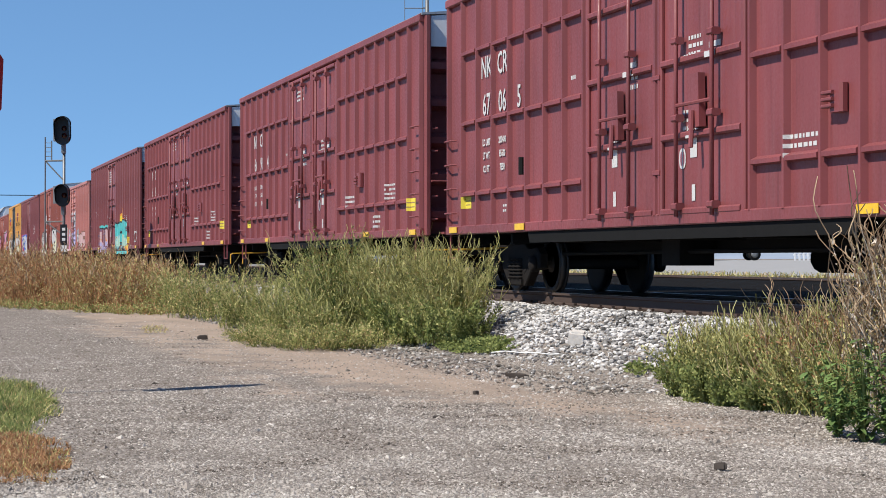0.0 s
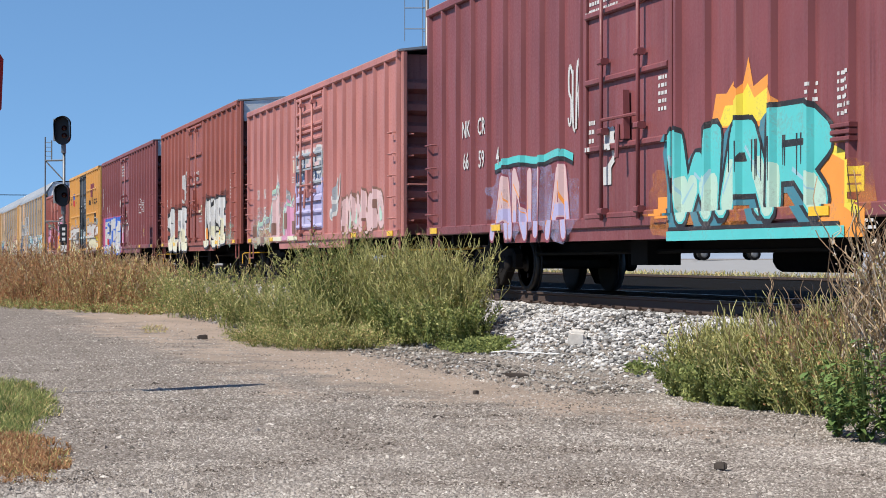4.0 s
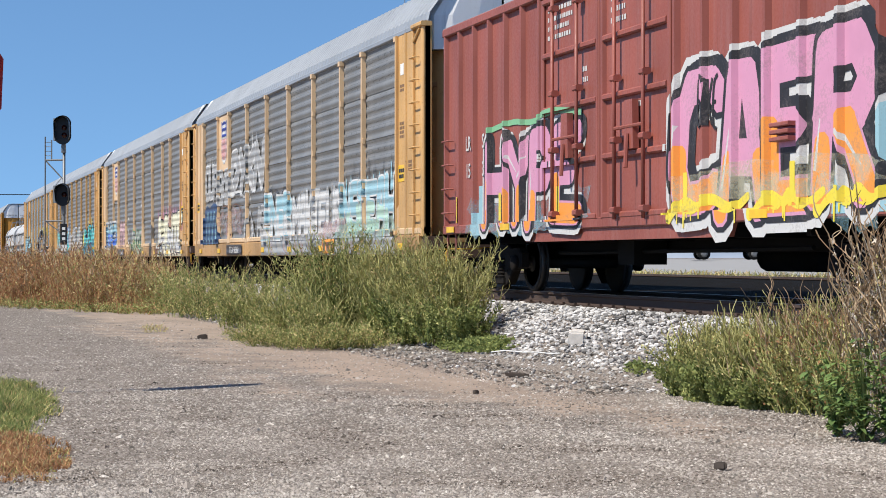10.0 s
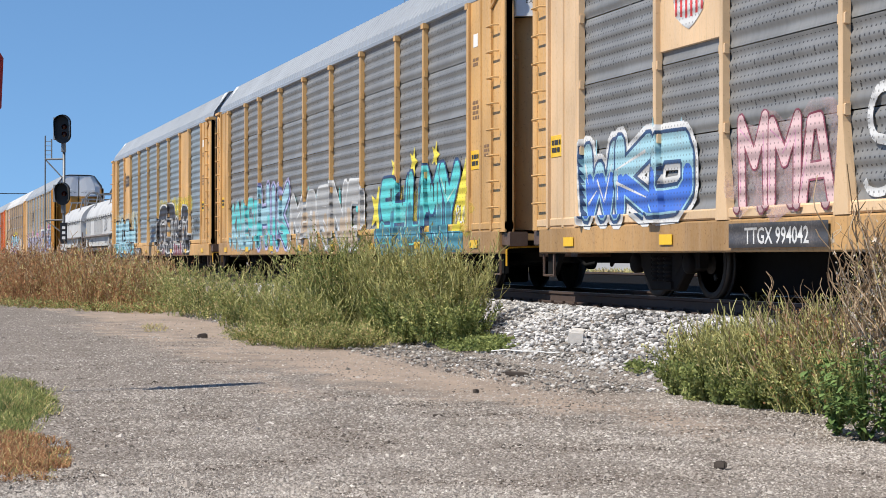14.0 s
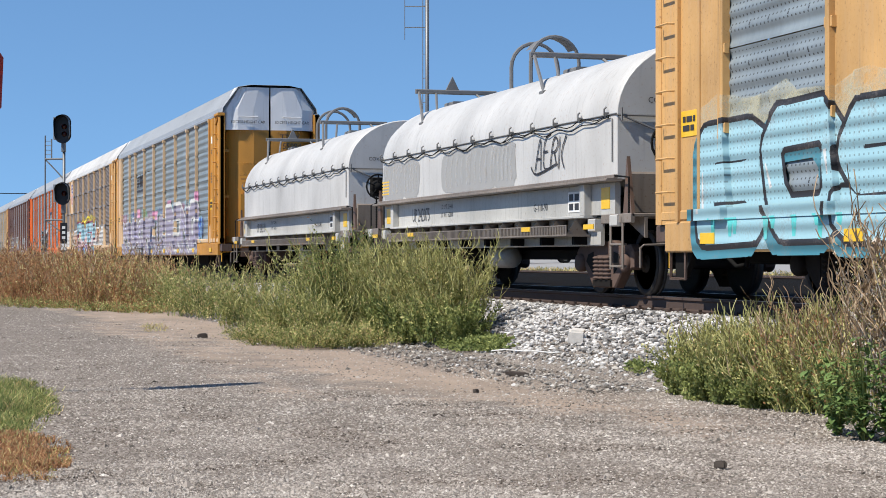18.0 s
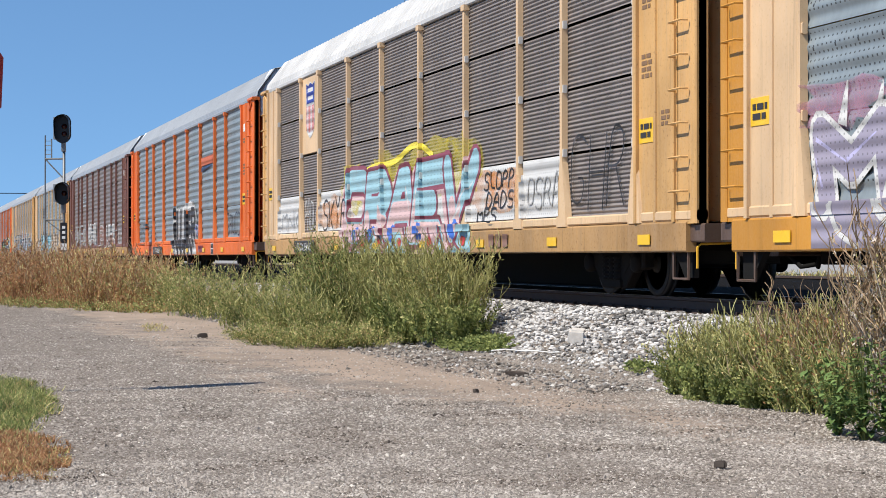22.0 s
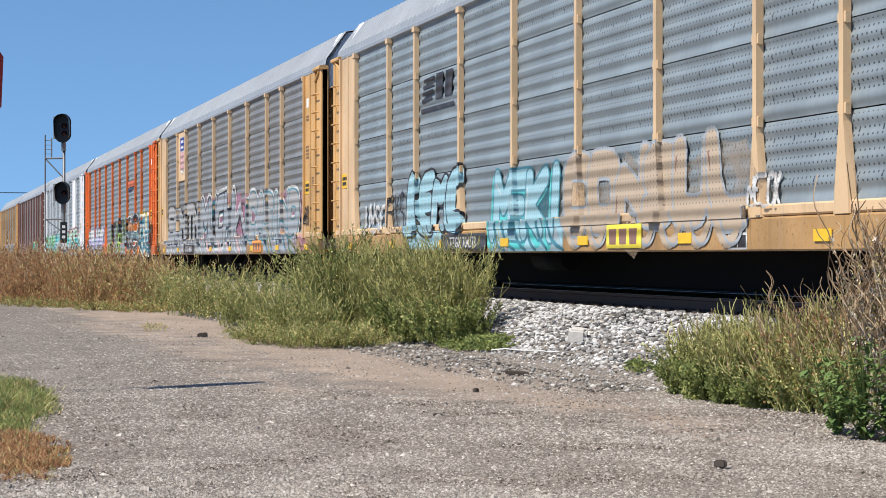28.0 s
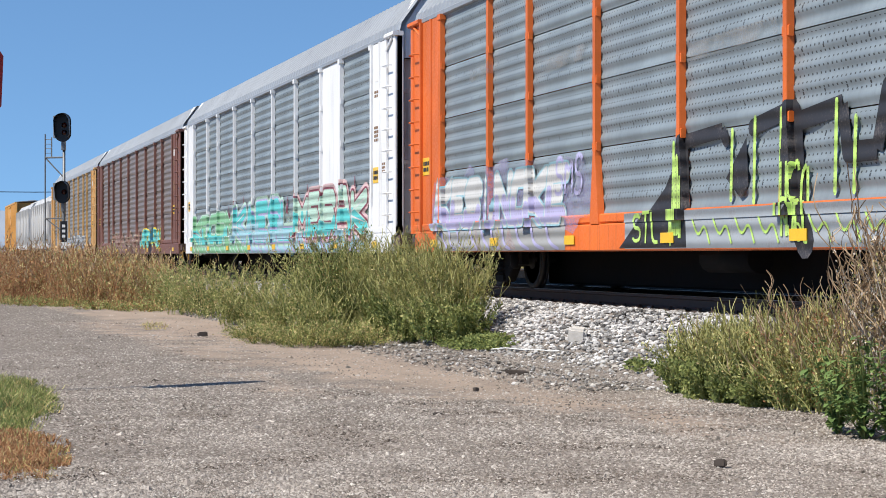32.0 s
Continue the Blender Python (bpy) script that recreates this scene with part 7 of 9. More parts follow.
m.tri("navy", ((-4.45, 3.28), (-7.0, 3.46), (-4.45, 3.42)), 2)
m.tag("TRUCO", "black", -9.3, -11.6, 1.2, 1.8, 0.028)
m.tag("EMSO", "black", 11.7, 9.35, 1.2, 1.85, 0.028)
m.tag("X", "black", 9.2, 8.9, 1.6, 1.85, 0.03)
m.stroke("brown", m.curve([(11.6, 1.03), (11.0, 1.1), (10.2, 1.02), (9.4, 1.07)]), 0.02, 6)
m.done("graffiti", "black letters on a white ground")
fleet_number(R7, "TTGX 953511", 5.6, 2.5)
panel_sheet(R7, -6.9, 0.62, 0.5, 0.36)
# R8
m = Mural(R8, 89)
m.cloud("white", 11.0, 5.5, 1.2, 2.2, 5)
m.tag("CORSI", "silver", 11.0, 5.5, 1.3, 2.2, 0.05)
m.cloud("white", 3.9, -0.1, 1.2, 2.3, 5)
m.piece("KMAR", 3.8, 0.0, 1.2, 2.2, "silver", "white", 0.18, 0.05)
m.piece("REAL", -1.85, -4.25, 1.08, 2.02, "brown", "white", 0.16, 0.045)
m.piece("URGE", -4.85, -8.35, 1.02, 2.05, "silver", "white", 0.15, 0.06, None, None, "brown", None)
m.tag("JELLY", "white", -9.7, -11.4, 1.15, 1.75, 0.025)
m.tag("NMK", "white", -8.6, -9.4, 1.2, 1.9, 0.02)
m.done("graffiti", "white outlined tags")
# R9
m = Mural(R9, 90)
m.piece("BEME", 7.85, 4.3, 0.92, 2.12, "sky", "black", 0.21, 0.05, None, None, None, "white", True, 0.0, 0.9)
m.rect("sky", 5.2, 7.7, 0.66, 1.0, 0.2)
m.cloud("teal", 2.4, -0.8, 0.7, 1.7, 3)
m.piece("MEKI", 2.45, -0.8, 0.75, 1.92, "sky", "teal", 0.19, 0.04, None, ("turquoise", 0.1, -0.1), None, "white", False, 0.1, 0.9)
m.wash("sky", "teal", 2.6, -0.9, 0.5)
m.cloud("tan", -0.9, -6.9, 0.8, 1.9, 6)
m.piece("CONSUL", -0.9, -6.9, 0.85, 2.08, "tan", "grey", 0.19, 0.05, None, None, None, "brown", True, 0.0, 0.9)
for i in range(7):
    m.sausage("tan", m.curve([(-1.1 - 0.85 * i, 0.98), (-1.2 - 0.85 * i, 0.75), (-1.5 - 0.85 * i, 0.68), (-1.75 - 0.85 * i, 0.95)]), 0.09, 6, 0.05)
    m.stroke("grey", m.curve([(-1.2 - 0.85 * i, 0.98), (-1.35 - 0.85 * i, 0.66), (-1.7 - 0.85 * i, 0.7), (-1.85 - 0.85 * i, 0.95)]), 0.025, 7)
m.tag("UWSE", "white", 11.2, 9.6, 1.05, 1.6, 0.05)
m.tag("RKS", "black", 9.2, 8.1, 1.05, 1.8, 0.03)
m.tag("NECK", "white", -7.05, -7.75, 1.1, 1.48, 0.035)
m.tag("OKM", "black", -10.0, -11.4, 1.2, 2.1, 0.03)
m.piece("AK", -10.3, -11.6, 1.0, 1.7, "cream", "black", 0.13, 0.03)
m.done("graffiti", "light blue bubble letters outlined in black")
fleet_number(R9, "TTGX 704373", 4.0, 2.6)
panel_sheet(R9, -6.75, 0.62, 0.5, 0.36)
for car in (R5, R9, R8):
    m = Mural(car, 7)
    c = "black" if car is not R8 else "grey"
    for i in range(4):
        m.stroke(c, [(6.9 - 0.05 * i, 3.42 + 0.12 * i), (6.2 - 0.05 * i, 3.45 + 0.12 * i)], 0.035, 2)
    for o in (6.0, 5.4):
        m.fan(c, [(o, 3.4), (o - 0.08, 3.86), (o - 0.52, 3.86), (o - 0.44, 3.4)], 2)
    m.rect(c, 4.8, 6.95, 3.20, 3.28, 2)
    m.done("emblem", "dark striped railway emblem")
# R10
m = Mural(R10, 91)
m.piece("SCMTN", 11.6, 4.2, 0.98, 2.30, "silver", "black", 0.19, 0.035, None, None, "grey", "teal", False, 0.0, 0.9)
m.wash("grey", "white", 11.9, -4.4, 0.8)
m.cloud("pink", 4.6, -4.6, 1.1, 2.3, 9)
m.cloud("pink", -2.0, -5.0, 1.1, 2.3, 3)
m.piece("MUCH", 3.95, -1.95, 0.86, 2.45, "grey", "black", 0.19, 0.07, "white", ("teal", 0.14, -0.05), None, "silver", False, 0.12, 0.92)
m.sausage("grey", [(-1.9, 2.35), (-2.3, 1.3), (-2.5, 0.95)], 0.13, 4)
m.sausage("grey", [(-2.4, 1.5), (-3.1, 1.95), (-3.6, 1.4), (-4.2, 0.95)], 0.13, 4)
m.stroke("white", [(-2.3, 1.65), (-3.1, 2.12), (-3.7, 1.55), (-4.35, 1.0)], 0.03, 5)
m.stroke("black", [(-2.5, 1.35), (-3.05, 1.72), (-3.5, 1.2), (-4.0, 0.9)], 0.04, 5)
m.tag("KYS", "black", -3.3, -4.1, 1.8, 2.1, 0.02)
for y in (2.5, 0.3, -1.2, -3.0):
    m.sausage("rose", m.curve([(y, 0.95), (y - 0.15, 0.78), (y - 0.4, 0.66)]), 0.12, 6, 0.06)
m.cloud("pink", -4.5, -11.5, 1.2, 2.2, 6)
m.piece("CASINO", -4.5, -11.1, 0.98, 2.30, "silver", "teal", 0.19, 0.045, "white", ("grey", 0.1, -0.1), "grey", "white", True, 0.1, 0.92)
m.wash("grey", "teal", -6.9, -11.2, 0.8)
m.cloud("pink", -11.0, -12.2, 0.65, 1.1, 2)
m.tag("DRUC", "black", -12.1, -12.75, 1.3, 1.75, 0.025)
m.done("graffiti", "grey, white and teal pieces with pink clouds")
fleet_number(R10, "TTGX 985011", 6.2, 2.2)
panel_sheet(R10, -7.6, 0.62, 0.5, 0.36)
# R11
m = Mural(R11, 92)
m.cloud("violet", 12.2, 4.9, 0.8, 1.9, 7)
m.wash("silver", "violet", 12.2, 5.5, 0.6)
m.piece("KESINOKE", 12.3, 5.6, 0.98, 1.95, "white", "sky", 0.17, 0.035, None, None, "violet", None, False, 0.15)
m.tag("SMS", "violet", 6.1, 4.9, 1.4, 2.0, 0.04)
m.rect("grey", -3.9, 3.2, 0.63, 1.1, 0)
m.fan("black", [(3.4, 0.64), (2.0, 1.4), (1.3, 2.05), (1.2, 0.64)], 1)
m.sausage("black", [(1.4, 1.95), (0.3, 2.02), (0.2, 1.9)], 0.09, 1)
m.fan("black", [(0.2, 1.45), (-0.35, 1.9), (-0.4, 1.35), (-0.2, 1.2)], 1)
m.sausage("black", [(-0.5, 2.0), (-1.3, 2.12), (-1.5, 1.9)], 0.10, 1)
m.sausage("black", [(-1.5, 2.05), (-1.6, 1.1), (-1.9, 0.7)], 0.20, 1)
m.sausage("black", [(-1.7, 2.0), (-2.6, 2.1), (-2.7, 1.6), (-3.3, 1.6), (-3.5, 2.2)], 0.11, 1)
for y, z0, z1 in ((1.75, 1.1, 1.95), (0.05, 1.2, 2.0), (-0.55, 1.15, 2.1), (-1.2, 1.15, 2.15), (-2.45, 1.2, 2.15), (-2.85, 1.2, 1.95), (-3.55, 1.3, 2.35)):
    m.sausage("lime", [(y, z0), (y - 0.04, z1)], 0.035, 4)
m.tag("SUBTROM", "lime", 1.75, 1.35, 0.72, 1.75, 0.022)
m.tag("STL", "lime", 2.9, 2.0, 0.7, 1.1, 0.03)
m.tag("HSEL", "lime", -1.35, -2.0, 0.7, 1.6, 0.03)
for i in range(8):
    m.stroke("lime", m.curve([(1.0 - 0.6 * i, 0.98), (0.85 - 0.6 * i, 0.72), (0.65 - 0.6 * i, 0.95), (0.5 - 0.6 * i, 0.68)], 5), 0.018, 5)
m.piece("GAD", -4.3, -8.2, 1.25, 2.30, "black", "white", 0.19, 0.06, None, None, None, "silver", True, 0.0, 0.92)
m.cloud("orange", -4.6, -8.0, 1.6, 1.95, 4, 6)
m.cloud("sky", -4.5, -8.1, 1.3, 1.6, 4, 6)
m.piece("WAD", -4.3, -8.2, 0.66, 1.50, "black", "white", 0.17, 0.06, None, None, None, "sky", True, 0.0, 0.92, 2)
m.stroke("white", [(-5.2, 2.4), (-5.5, 2.05), (-5.2, 2.0), (-5.7, 2.35), (-5.8, 2.0)], 0.03, 9)
m.cloud("yellow", -8.9, -12.0, 1.2, 2.3, 4)
m.piece("TUS", -8.95, -12.0, 1.30, 2.15, "teal", "white", 0.19, 0.06, "cream", None, None, "sky")
m.piece("KAS", -8.95, -12.0, 0.68, 1.40, "teal", "white", 0.18, 0.06, "cream", None, None, "sky", False, 0.0, 0.82, 2)
m.spikes("yellow", -9.3, -11.6, 2.0, 2.55, 5, 0.3, 0.12)
m.stroke("red brown", [(-4.4, 3.60), (-7.15, 3.62)], 0.13, 2)
m.tri("navy", ((-4.45, 3.28), (-7.0, 3.46), (-4.45, 3.42)), 2)
for y, z, w in ((9.6, 3.6, 1.6), (5.8, 3.4, 1.9), (0.05, 3.05, 2.4), (3.0, 4.3, 1.2), (-3.0, 4.2, 1.3), (-9.7, 4.0, 1.4)):
    m.fan("silver mist", [(y - w / 2, z - 0.05), (y - w / 2 + 0.05, z + 0.16), (y + w / 2, z + 0.1), (y + w / 2 - 0.04, z - 0.12)], 0)
m.done("graffiti", "lilac, lime and black pieces")
# R12
m = Mural(R12, 93)
m.cloud("mint", 12.2, -11.6, 0.7, 1.6, 18)
m.wash("green", "mint", 12.2, 2.0, 0.8)
m.wash("sky", "violet", 2.0, -11.6, 0.8)
m.piece("KEOSM", 12.0, 4.5, 0.85, 1.85, "green", "mint", 0.16, 0.05, None, None, "turquoise", "rose")
m.piece("KAESL", 4.3, -4.0, 0.90, 2.0, "turquoise", "violet", 0.16, 0.05, "mint", None, "sky", "white")
m.piece("MESAK", -4.2, -11.5, 0.95, 2.05, "mint", "wine", 0.15, 0.05, "rose", None, "turquoise", "white")
m.spikes("wine", 6.0, -11.0, 1.6, 2.3, 14, 0.3, 0.12)
m.done("graffiti", "green and turquoise lettering")
m = Mural(R13, 94)
m.letters(8.0, -2.0, 0.75, 1.6, 7, "brown", "tan", None, None, 0.05)
m.letters(-3.0, -9.0, 0.8, 1.7, 5, "turquoise", "yellow", None, None, 0.05)
m.done("graffiti", "small sprayed pieces")
m = Mural(R14, 95)
m.letters(6.0, -8.0, 0.75, 1.6, 8, "grey", "white", None, None, 0.05)
m.done("graffiti", "white sprayed pieces")
for car in (R1, R2, R10, R6):
    shield(car, 8.25, 3.35, 4.70, 0.95)
for car, y, lit in ((R1, -6.1, 1), (R2, -6.0, 0), (R10, -6.0, 1), (R9, -3.3, 1), (R6, -6.3, 0), (R7, -4.7, 0), (R8, -6.0, 1)):
    m = Mural(car, 8)
    c = "brown" if car is not R7 else "wine"
    if lit:
        m.rect("orange" if car is not R9 else "yellow", y - 0.62, y + 0.62, 0.65, 0.97, 7)
    for o in (0.38, 0.02, -0.34):                         # three plain slanted blocks
        m.fan(c, [(y + o + 0.13, 0.70), (y + o + 0.16, 0.91), (y + o - 0.13, 0.91), (y + o - 0.10, 0.70)], 8)
    m.done("emblem", "small brown emblem on the sill").location.x = -0.016

lettering(R5, "TTGX", 0.26, 0.62, R5["front"] - 0.03, 4.12, LETTER_DARK, True, 0.9)
lettering(R5, "155994", 0.26, 0.62, R5["front"] - 0.03, 3.85, LETTER_DARK, True, 0.9)

# ---- ground, ballast, tracks ----
def ground_mat():
    m, nt, bs = node_mat("gravel lot")
    v = coords(nt, world=True)
    sep = nt.nodes.new("ShaderNodeSeparateXYZ")
    nt.links.new(v, sep.inputs[0])
    mid = noise_tex(nt, v, 1.3, 5, 0.6)
    lane = noise_tex(nt, coords(nt, (0.9, 0.13, 1), True), 1.0, 3)
    fine = noise_tex(nt, v, 26, 4, 0.7)
    vor = nt.nodes.new("ShaderNodeTexVoronoi")
    vor.inputs["Scale"].default_value = 55
    nt.links.new(v, vor.inputs["Vector"])
    stones = ramp(nt, vor.outputs["Color"], [(0.2, (0.10, 0.085, 0.075)), (0.5, (0.26, 0.228, 0.20)), (0.92, (0.45, 0.40, 0.355))])
    dirt = mix(nt, mid, (0.365, 0.28, 0.217), (0.51, 0.41, 0.33))
    # worn dirt lane along the weeds, grey gravel in the lot
    edge = maths(nt, "ADD", maths(nt, "MULTIPLY", maths(nt, "SUBTRACT", sep.outputs[0], 3.9), 0.30), maths(nt, "MULTIPLY", maths(nt, "SUBTRACT", maths(nt, "ADD", lane, mid), 1.0), 1.6))
    near = maths(nt, "MINIMUM", maths(nt, "MULTIPLY", maths(nt, "SUBTRACT", sep.outputs[1], 18.0), 0.13), 0.0)
    edge = maths(nt, "ADD", edge, near)
    mask = ramp(nt, maths(nt, "ADD", edge, 0.5), [(0.35, (0, 0, 0)), (0.75, (1, 1, 1))])
    # broken stone takes over at the foot of the bank
    mask = maths(nt, "MULTIPLY", mask, ramp(nt, maths(nt, "MULTIPLY", maths(nt, "ADD", sep.outputs[0], maths(nt, "MULTIPLY", mid, 1.2)), 0.1), [(0.66, (1, 1, 1)), (0.76, (0, 0, 0))]))
    base = mix(nt, mask, stones, dirt)
    base = mix(nt, maths(nt, "MULTIPLY", fine, 0.4), base, (0.13, 0.108, 0.09))
    patch = ramp(nt, noise_tex(nt, coords(nt, (1.0, 0.35, 1), True), 0.9, 5, 0.65), [(0.40, (0, 0, 0)), (0.62, (1, 1, 1))])
    base = mix(nt, maths(nt, "MULTIPLY", patch, 0.4), base, (0.17, 0.145, 0.125))
    # the train's shade, put into the ground colour as a near-black band
    train_shade = mix(nt, fine, (0.006, 0.006, 0.006), (0.02, 0.018, 0.017))
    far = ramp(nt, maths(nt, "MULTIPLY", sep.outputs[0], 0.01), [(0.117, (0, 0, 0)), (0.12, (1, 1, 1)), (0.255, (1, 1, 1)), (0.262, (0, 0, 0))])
    base = mix(nt, far, base, train_shade)
    nt.links.new(base, bs.inputs["Base Color"])
    bs.inputs["Roughness"].default_value = 0.95
    bs.inputs["Specular IOR Level"].default_value = 0.03
    bump(nt, bs, mix(nt, 0.5, vor.outputs["Distance"], fine), 0.9, 0.02)
    return m


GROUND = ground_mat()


def ground_z(x, y):
    """Lot at 0, ballast bank with a level crown, the shade-coloured strip raised to cover sunlit ground as far as the
    second track, then a slow rise to the road.
    """
    knots = ((-9999, 0.0), (7.45, 0.0), (9.15, 0.60), (12.2, 0.60), (12.9, 0.72), (26.0, 0.72), (28.0, 0.78), (45.0, 1.22), (120.0, 1.32), (9999, 1.32))
    for (a, za), (b, zb) in zip(knots, knots[1:]):
        if x <= b:
            return za + (zb - za) * (x - a) / (b - a)


def lot_z(x, y):
    return 0.05 * noise.noise((x * 0.22, y * 0.16, 0))


def build_ground():
    bm = bmesh.new()
    xs = [-1500, -400, -120, -50, -25] + [-14 + 0.75 * i for i in range(28)] + [7.3, 7.45, 7.9, 8.3, 8.7, 9.0, 9.15, 9.6, 12.2, 12.9, 15, 18, 22, 26.0, 28, 34, 45, 80, 120, 200, 400, 1500]
    ys = [-300, -60, -20] + [1.5 * i - 6 for i in range(48)] + [70, 80, 95, 120, 160, 220, 320, 500, 900, 2500]
    rows = []
    for y in ys:
        row = []
        for x in xs:
            z = ground_z(x, y)
            if -20 < x < 7.4 and -6 < y < 90:
                z += lot_z(x, y)
            row.append(bm.verts.new((x, y, z)))
        rows.append(row)
    for a, b in zip(rows, rows[1:]):
        for i in range(len(xs) - 1):
            bm.faces.new((a[i], a[i + 1], b[i + 1], b[i])).smooth = True
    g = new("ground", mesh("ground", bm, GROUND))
    return tagged(g, "pale gravel lot with tan dirt and pebbles", "ground", kind="structure")


build_ground()
RAIL_SIDE = plain("rusty rail steel", (0.065, 0.042, 0.034), 0.8)
TIE = plain("weathered tie wood", (0.085, 0.062, 0.05), 0.9)


def track(xc, top, y0, y1, name, ties):
    th = thing(name, (xc, 0, top), "railway track with rusty rails on wooden ties", "railway track", kind="structure")
    for s in (-1, 1):
        bm = bmesh.new()
        prof = [(-0.036, 0), (0.036, 0), (0.036, -0.035), (0.009, -0.05), (0.009, -0.15), (0.07, -0.165), (0.07, -0.18), (-0.07, -0.18), (-0.07, -0.165), (-0.009, -0.15), (-0.009, -0.05), (-0.036, -0.035)]
        loft(bm, [[(s * 0.755 + x, y, z) for x, z in prof] for y in (y0, y1)])
        part("rail", bm, RAIL_SIDE, th)
        bm = bmesh.new()
        box(bm, s * 0.755 - 0.03, s * 0.755 + 0.03, y0, y1, 0.0002, 0.003)
        part("rail_head", bm, TREAD, th, "polished rail head")
    bm = bmesh.new()
    bbox(bm, -1.30, 1.30, -0.115, 0.115, -0.36, -0.185, 0.012)
    tie = mesh("tie", bm, TIE)
    bm = bmesh.new()
    for s in (-1, 1):
        box(bm, s * 0.755 - 0.18, s * 0.755 + 0.18, -0.09, 0.09, -0.184, -0.172)
        for d in (-0.1, 0.1):
            box(bm, s * 0.755 + d - 0.02, s * 0.755 + d + 0.02, -0.02, 0.02, -0.172, -0.14)
    plate = mesh("tie_plate", bm, RAIL_SIDE)
    for k in range(ties):
        t = part("tie", tie, None, th, "", (random.uniform(-0.03, 0.03), 10.0 + 0.52 * k, random.uniform(-0.01, 0.004)))
        part("tie_plate", plate, None, t)
    return th


track(CX, RAIL, -60, 700, "track_near", 100)
track(CX + 14.0, RAIL - 0.02, -60, 700, "track_far", 0)


# ---- stones: many small lumps in one mesh ----
def lumps(name, pts, sizes, mat, label, category, seed=1, flat=0.6):
    """A field of broken stones: squashed, turned, uneven icosahedra."""
    rng = np.random.default_rng(seed)
    g = (1 + 5 ** 0.5) / 2
    iv = np.array([(-1, g, 0), (1, g, 0), (-1, -g, 0), (1, -g, 0), (0, -1, g), (0, 1, g), (0, -1, -g), (0, 1, -g), (g, 0, -1), (g, 0, 1), (-g, 0, -1), (-g, 0, 1)]) / 1.9
    fc = np.array([(0, 11, 5), (0, 5, 1), (0, 1, 7), (0, 7, 10), (0, 10, 11), (1, 5, 9), (5, 11, 4), (11, 10, 2), (10, 7, 6), (7, 1, 8),
                   (3, 9, 4), (3, 4, 2), (3, 2, 6), (3, 6, 8), (3, 8, 9), (4, 9, 5), (2, 4, 11), (6, 2, 10), (8, 6, 7), (9, 8, 1)])
    n = len(pts)
    v = iv[None] * rng.uniform(0.72, 1.2, (n, 12, 1)) * np.stack([rng.uniform(0.7, 1.3, n), rng.uniform(0.6, 1.0, n), rng.uniform(flat * 0.7, flat * 1.2, n)], 1)[:, None]
    tilt = rng.uniform(-0.6, 0.6, n)
    c, s = np.cos(tilt)[:, None], np.sin(tilt)[:, None]
    y, z = v[:, :, 1] * c - v[:, :, 2] * s, v[:, :, 1] * s + v[:, :, 2] * c
    a = rng.uniform(0, 6.283, n)
    c, s = np.cos(a)[:, None], np.sin(a)[:, None]
    v = np.stack([v[:, :, 0] * c - y * s, v[:, :, 0] * s + y * c, z], 2) * np.asarray(sizes)[:, None, None] + np.asarray(pts)[:, None]
    f = (fc[None] + 12 * np.arange(n)[:, None, None]).reshape(-1, 3)
    return flat_faces(soup(name, v.reshape(-1, 3), f, [mat], label, category))


def flat_faces(ob):
    ob.data.shade_flat()
    return ob


def chips(name, pts, sizes, mat, label, category, seed=1):
    """Small gravel: uneven eight-sided chips, half sunk."""
    rng = np.random.default_rng(seed)
    n = len(pts)
    iv = np.array([(1, 0, 0), (0, 1, 0), (-1, 0, 0), (0, -1, 0), (0.2, 0.1, 1), (0, 0, -1)])
    fc = np.array([(0, 1, 4), (1, 2, 4), (2, 3, 4), (3, 0, 4), (1, 0, 5), (2, 1, 5), (3, 2, 5), (0, 3, 5)])
    v = iv[None] * rng.uniform(0.6, 1.3, (n, 6, 1)) * np.stack([np.ones(n), rng.uniform(0.6, 1.0, n), rng.uniform(0.4, 0.8, n)], 1)[:, None]
    v[:, :, :2] += rng.uniform(-0.25, 0.25, (n, 6, 2))
    a = rng.uniform(0, 6.283, n)
    c, s = np.cos(a)[:, None], np.sin(a)[:, None]
    v = np.stack([v[:, :, 0] * c - v[:, :, 1] * s, v[:, :, 0] * s + v[:, :, 1] * c, v[:, :, 2]], 2) * np.asarray(sizes)[:, None, None] + np.asarray(pts)[:, None]
    f = (fc[None] + 6 * np.arange(n)[:, None, None]).reshape(-1, 3)
    return flat_faces(soup(name, v.reshape(-1, 3), f, [mat], label, category))


def soup(name, v, f, mats, label="", category="", parent=None, mi=None, kind="stuff"):
    v, f = np.ascontiguousarray(v, dtype=np.float32), np.ascontiguousarray(f, dtype=np.int32)
    me = bpy.data.meshes.new(name)
    k = f.shape[1]
    me.vertices.add(len(v))
    me.vertices.foreach_set("co", v.ravel())
    me.loops.add(f.size)
    me.loops.foreach_set("vertex_index", f.ravel())
    me.polygons.add(len(f))
    me.polygons.foreach_set("loop_start", np.arange(0, f.size, k, dtype=np.int32))
    if mi is not None:
        me.polygons.foreach_set("material_index", np.asarray(mi, dtype=np.int32))
    for m in mats:
        me.materials.append(m)
    me.update(calc_edges=True)
    me.validate()
    ob = new(name, me)
    if parent:
        ob.parent = parent
        if kind:
            ob["kind"] = kind
        return ob
    return tagged(ob, label, category, kind=kind)


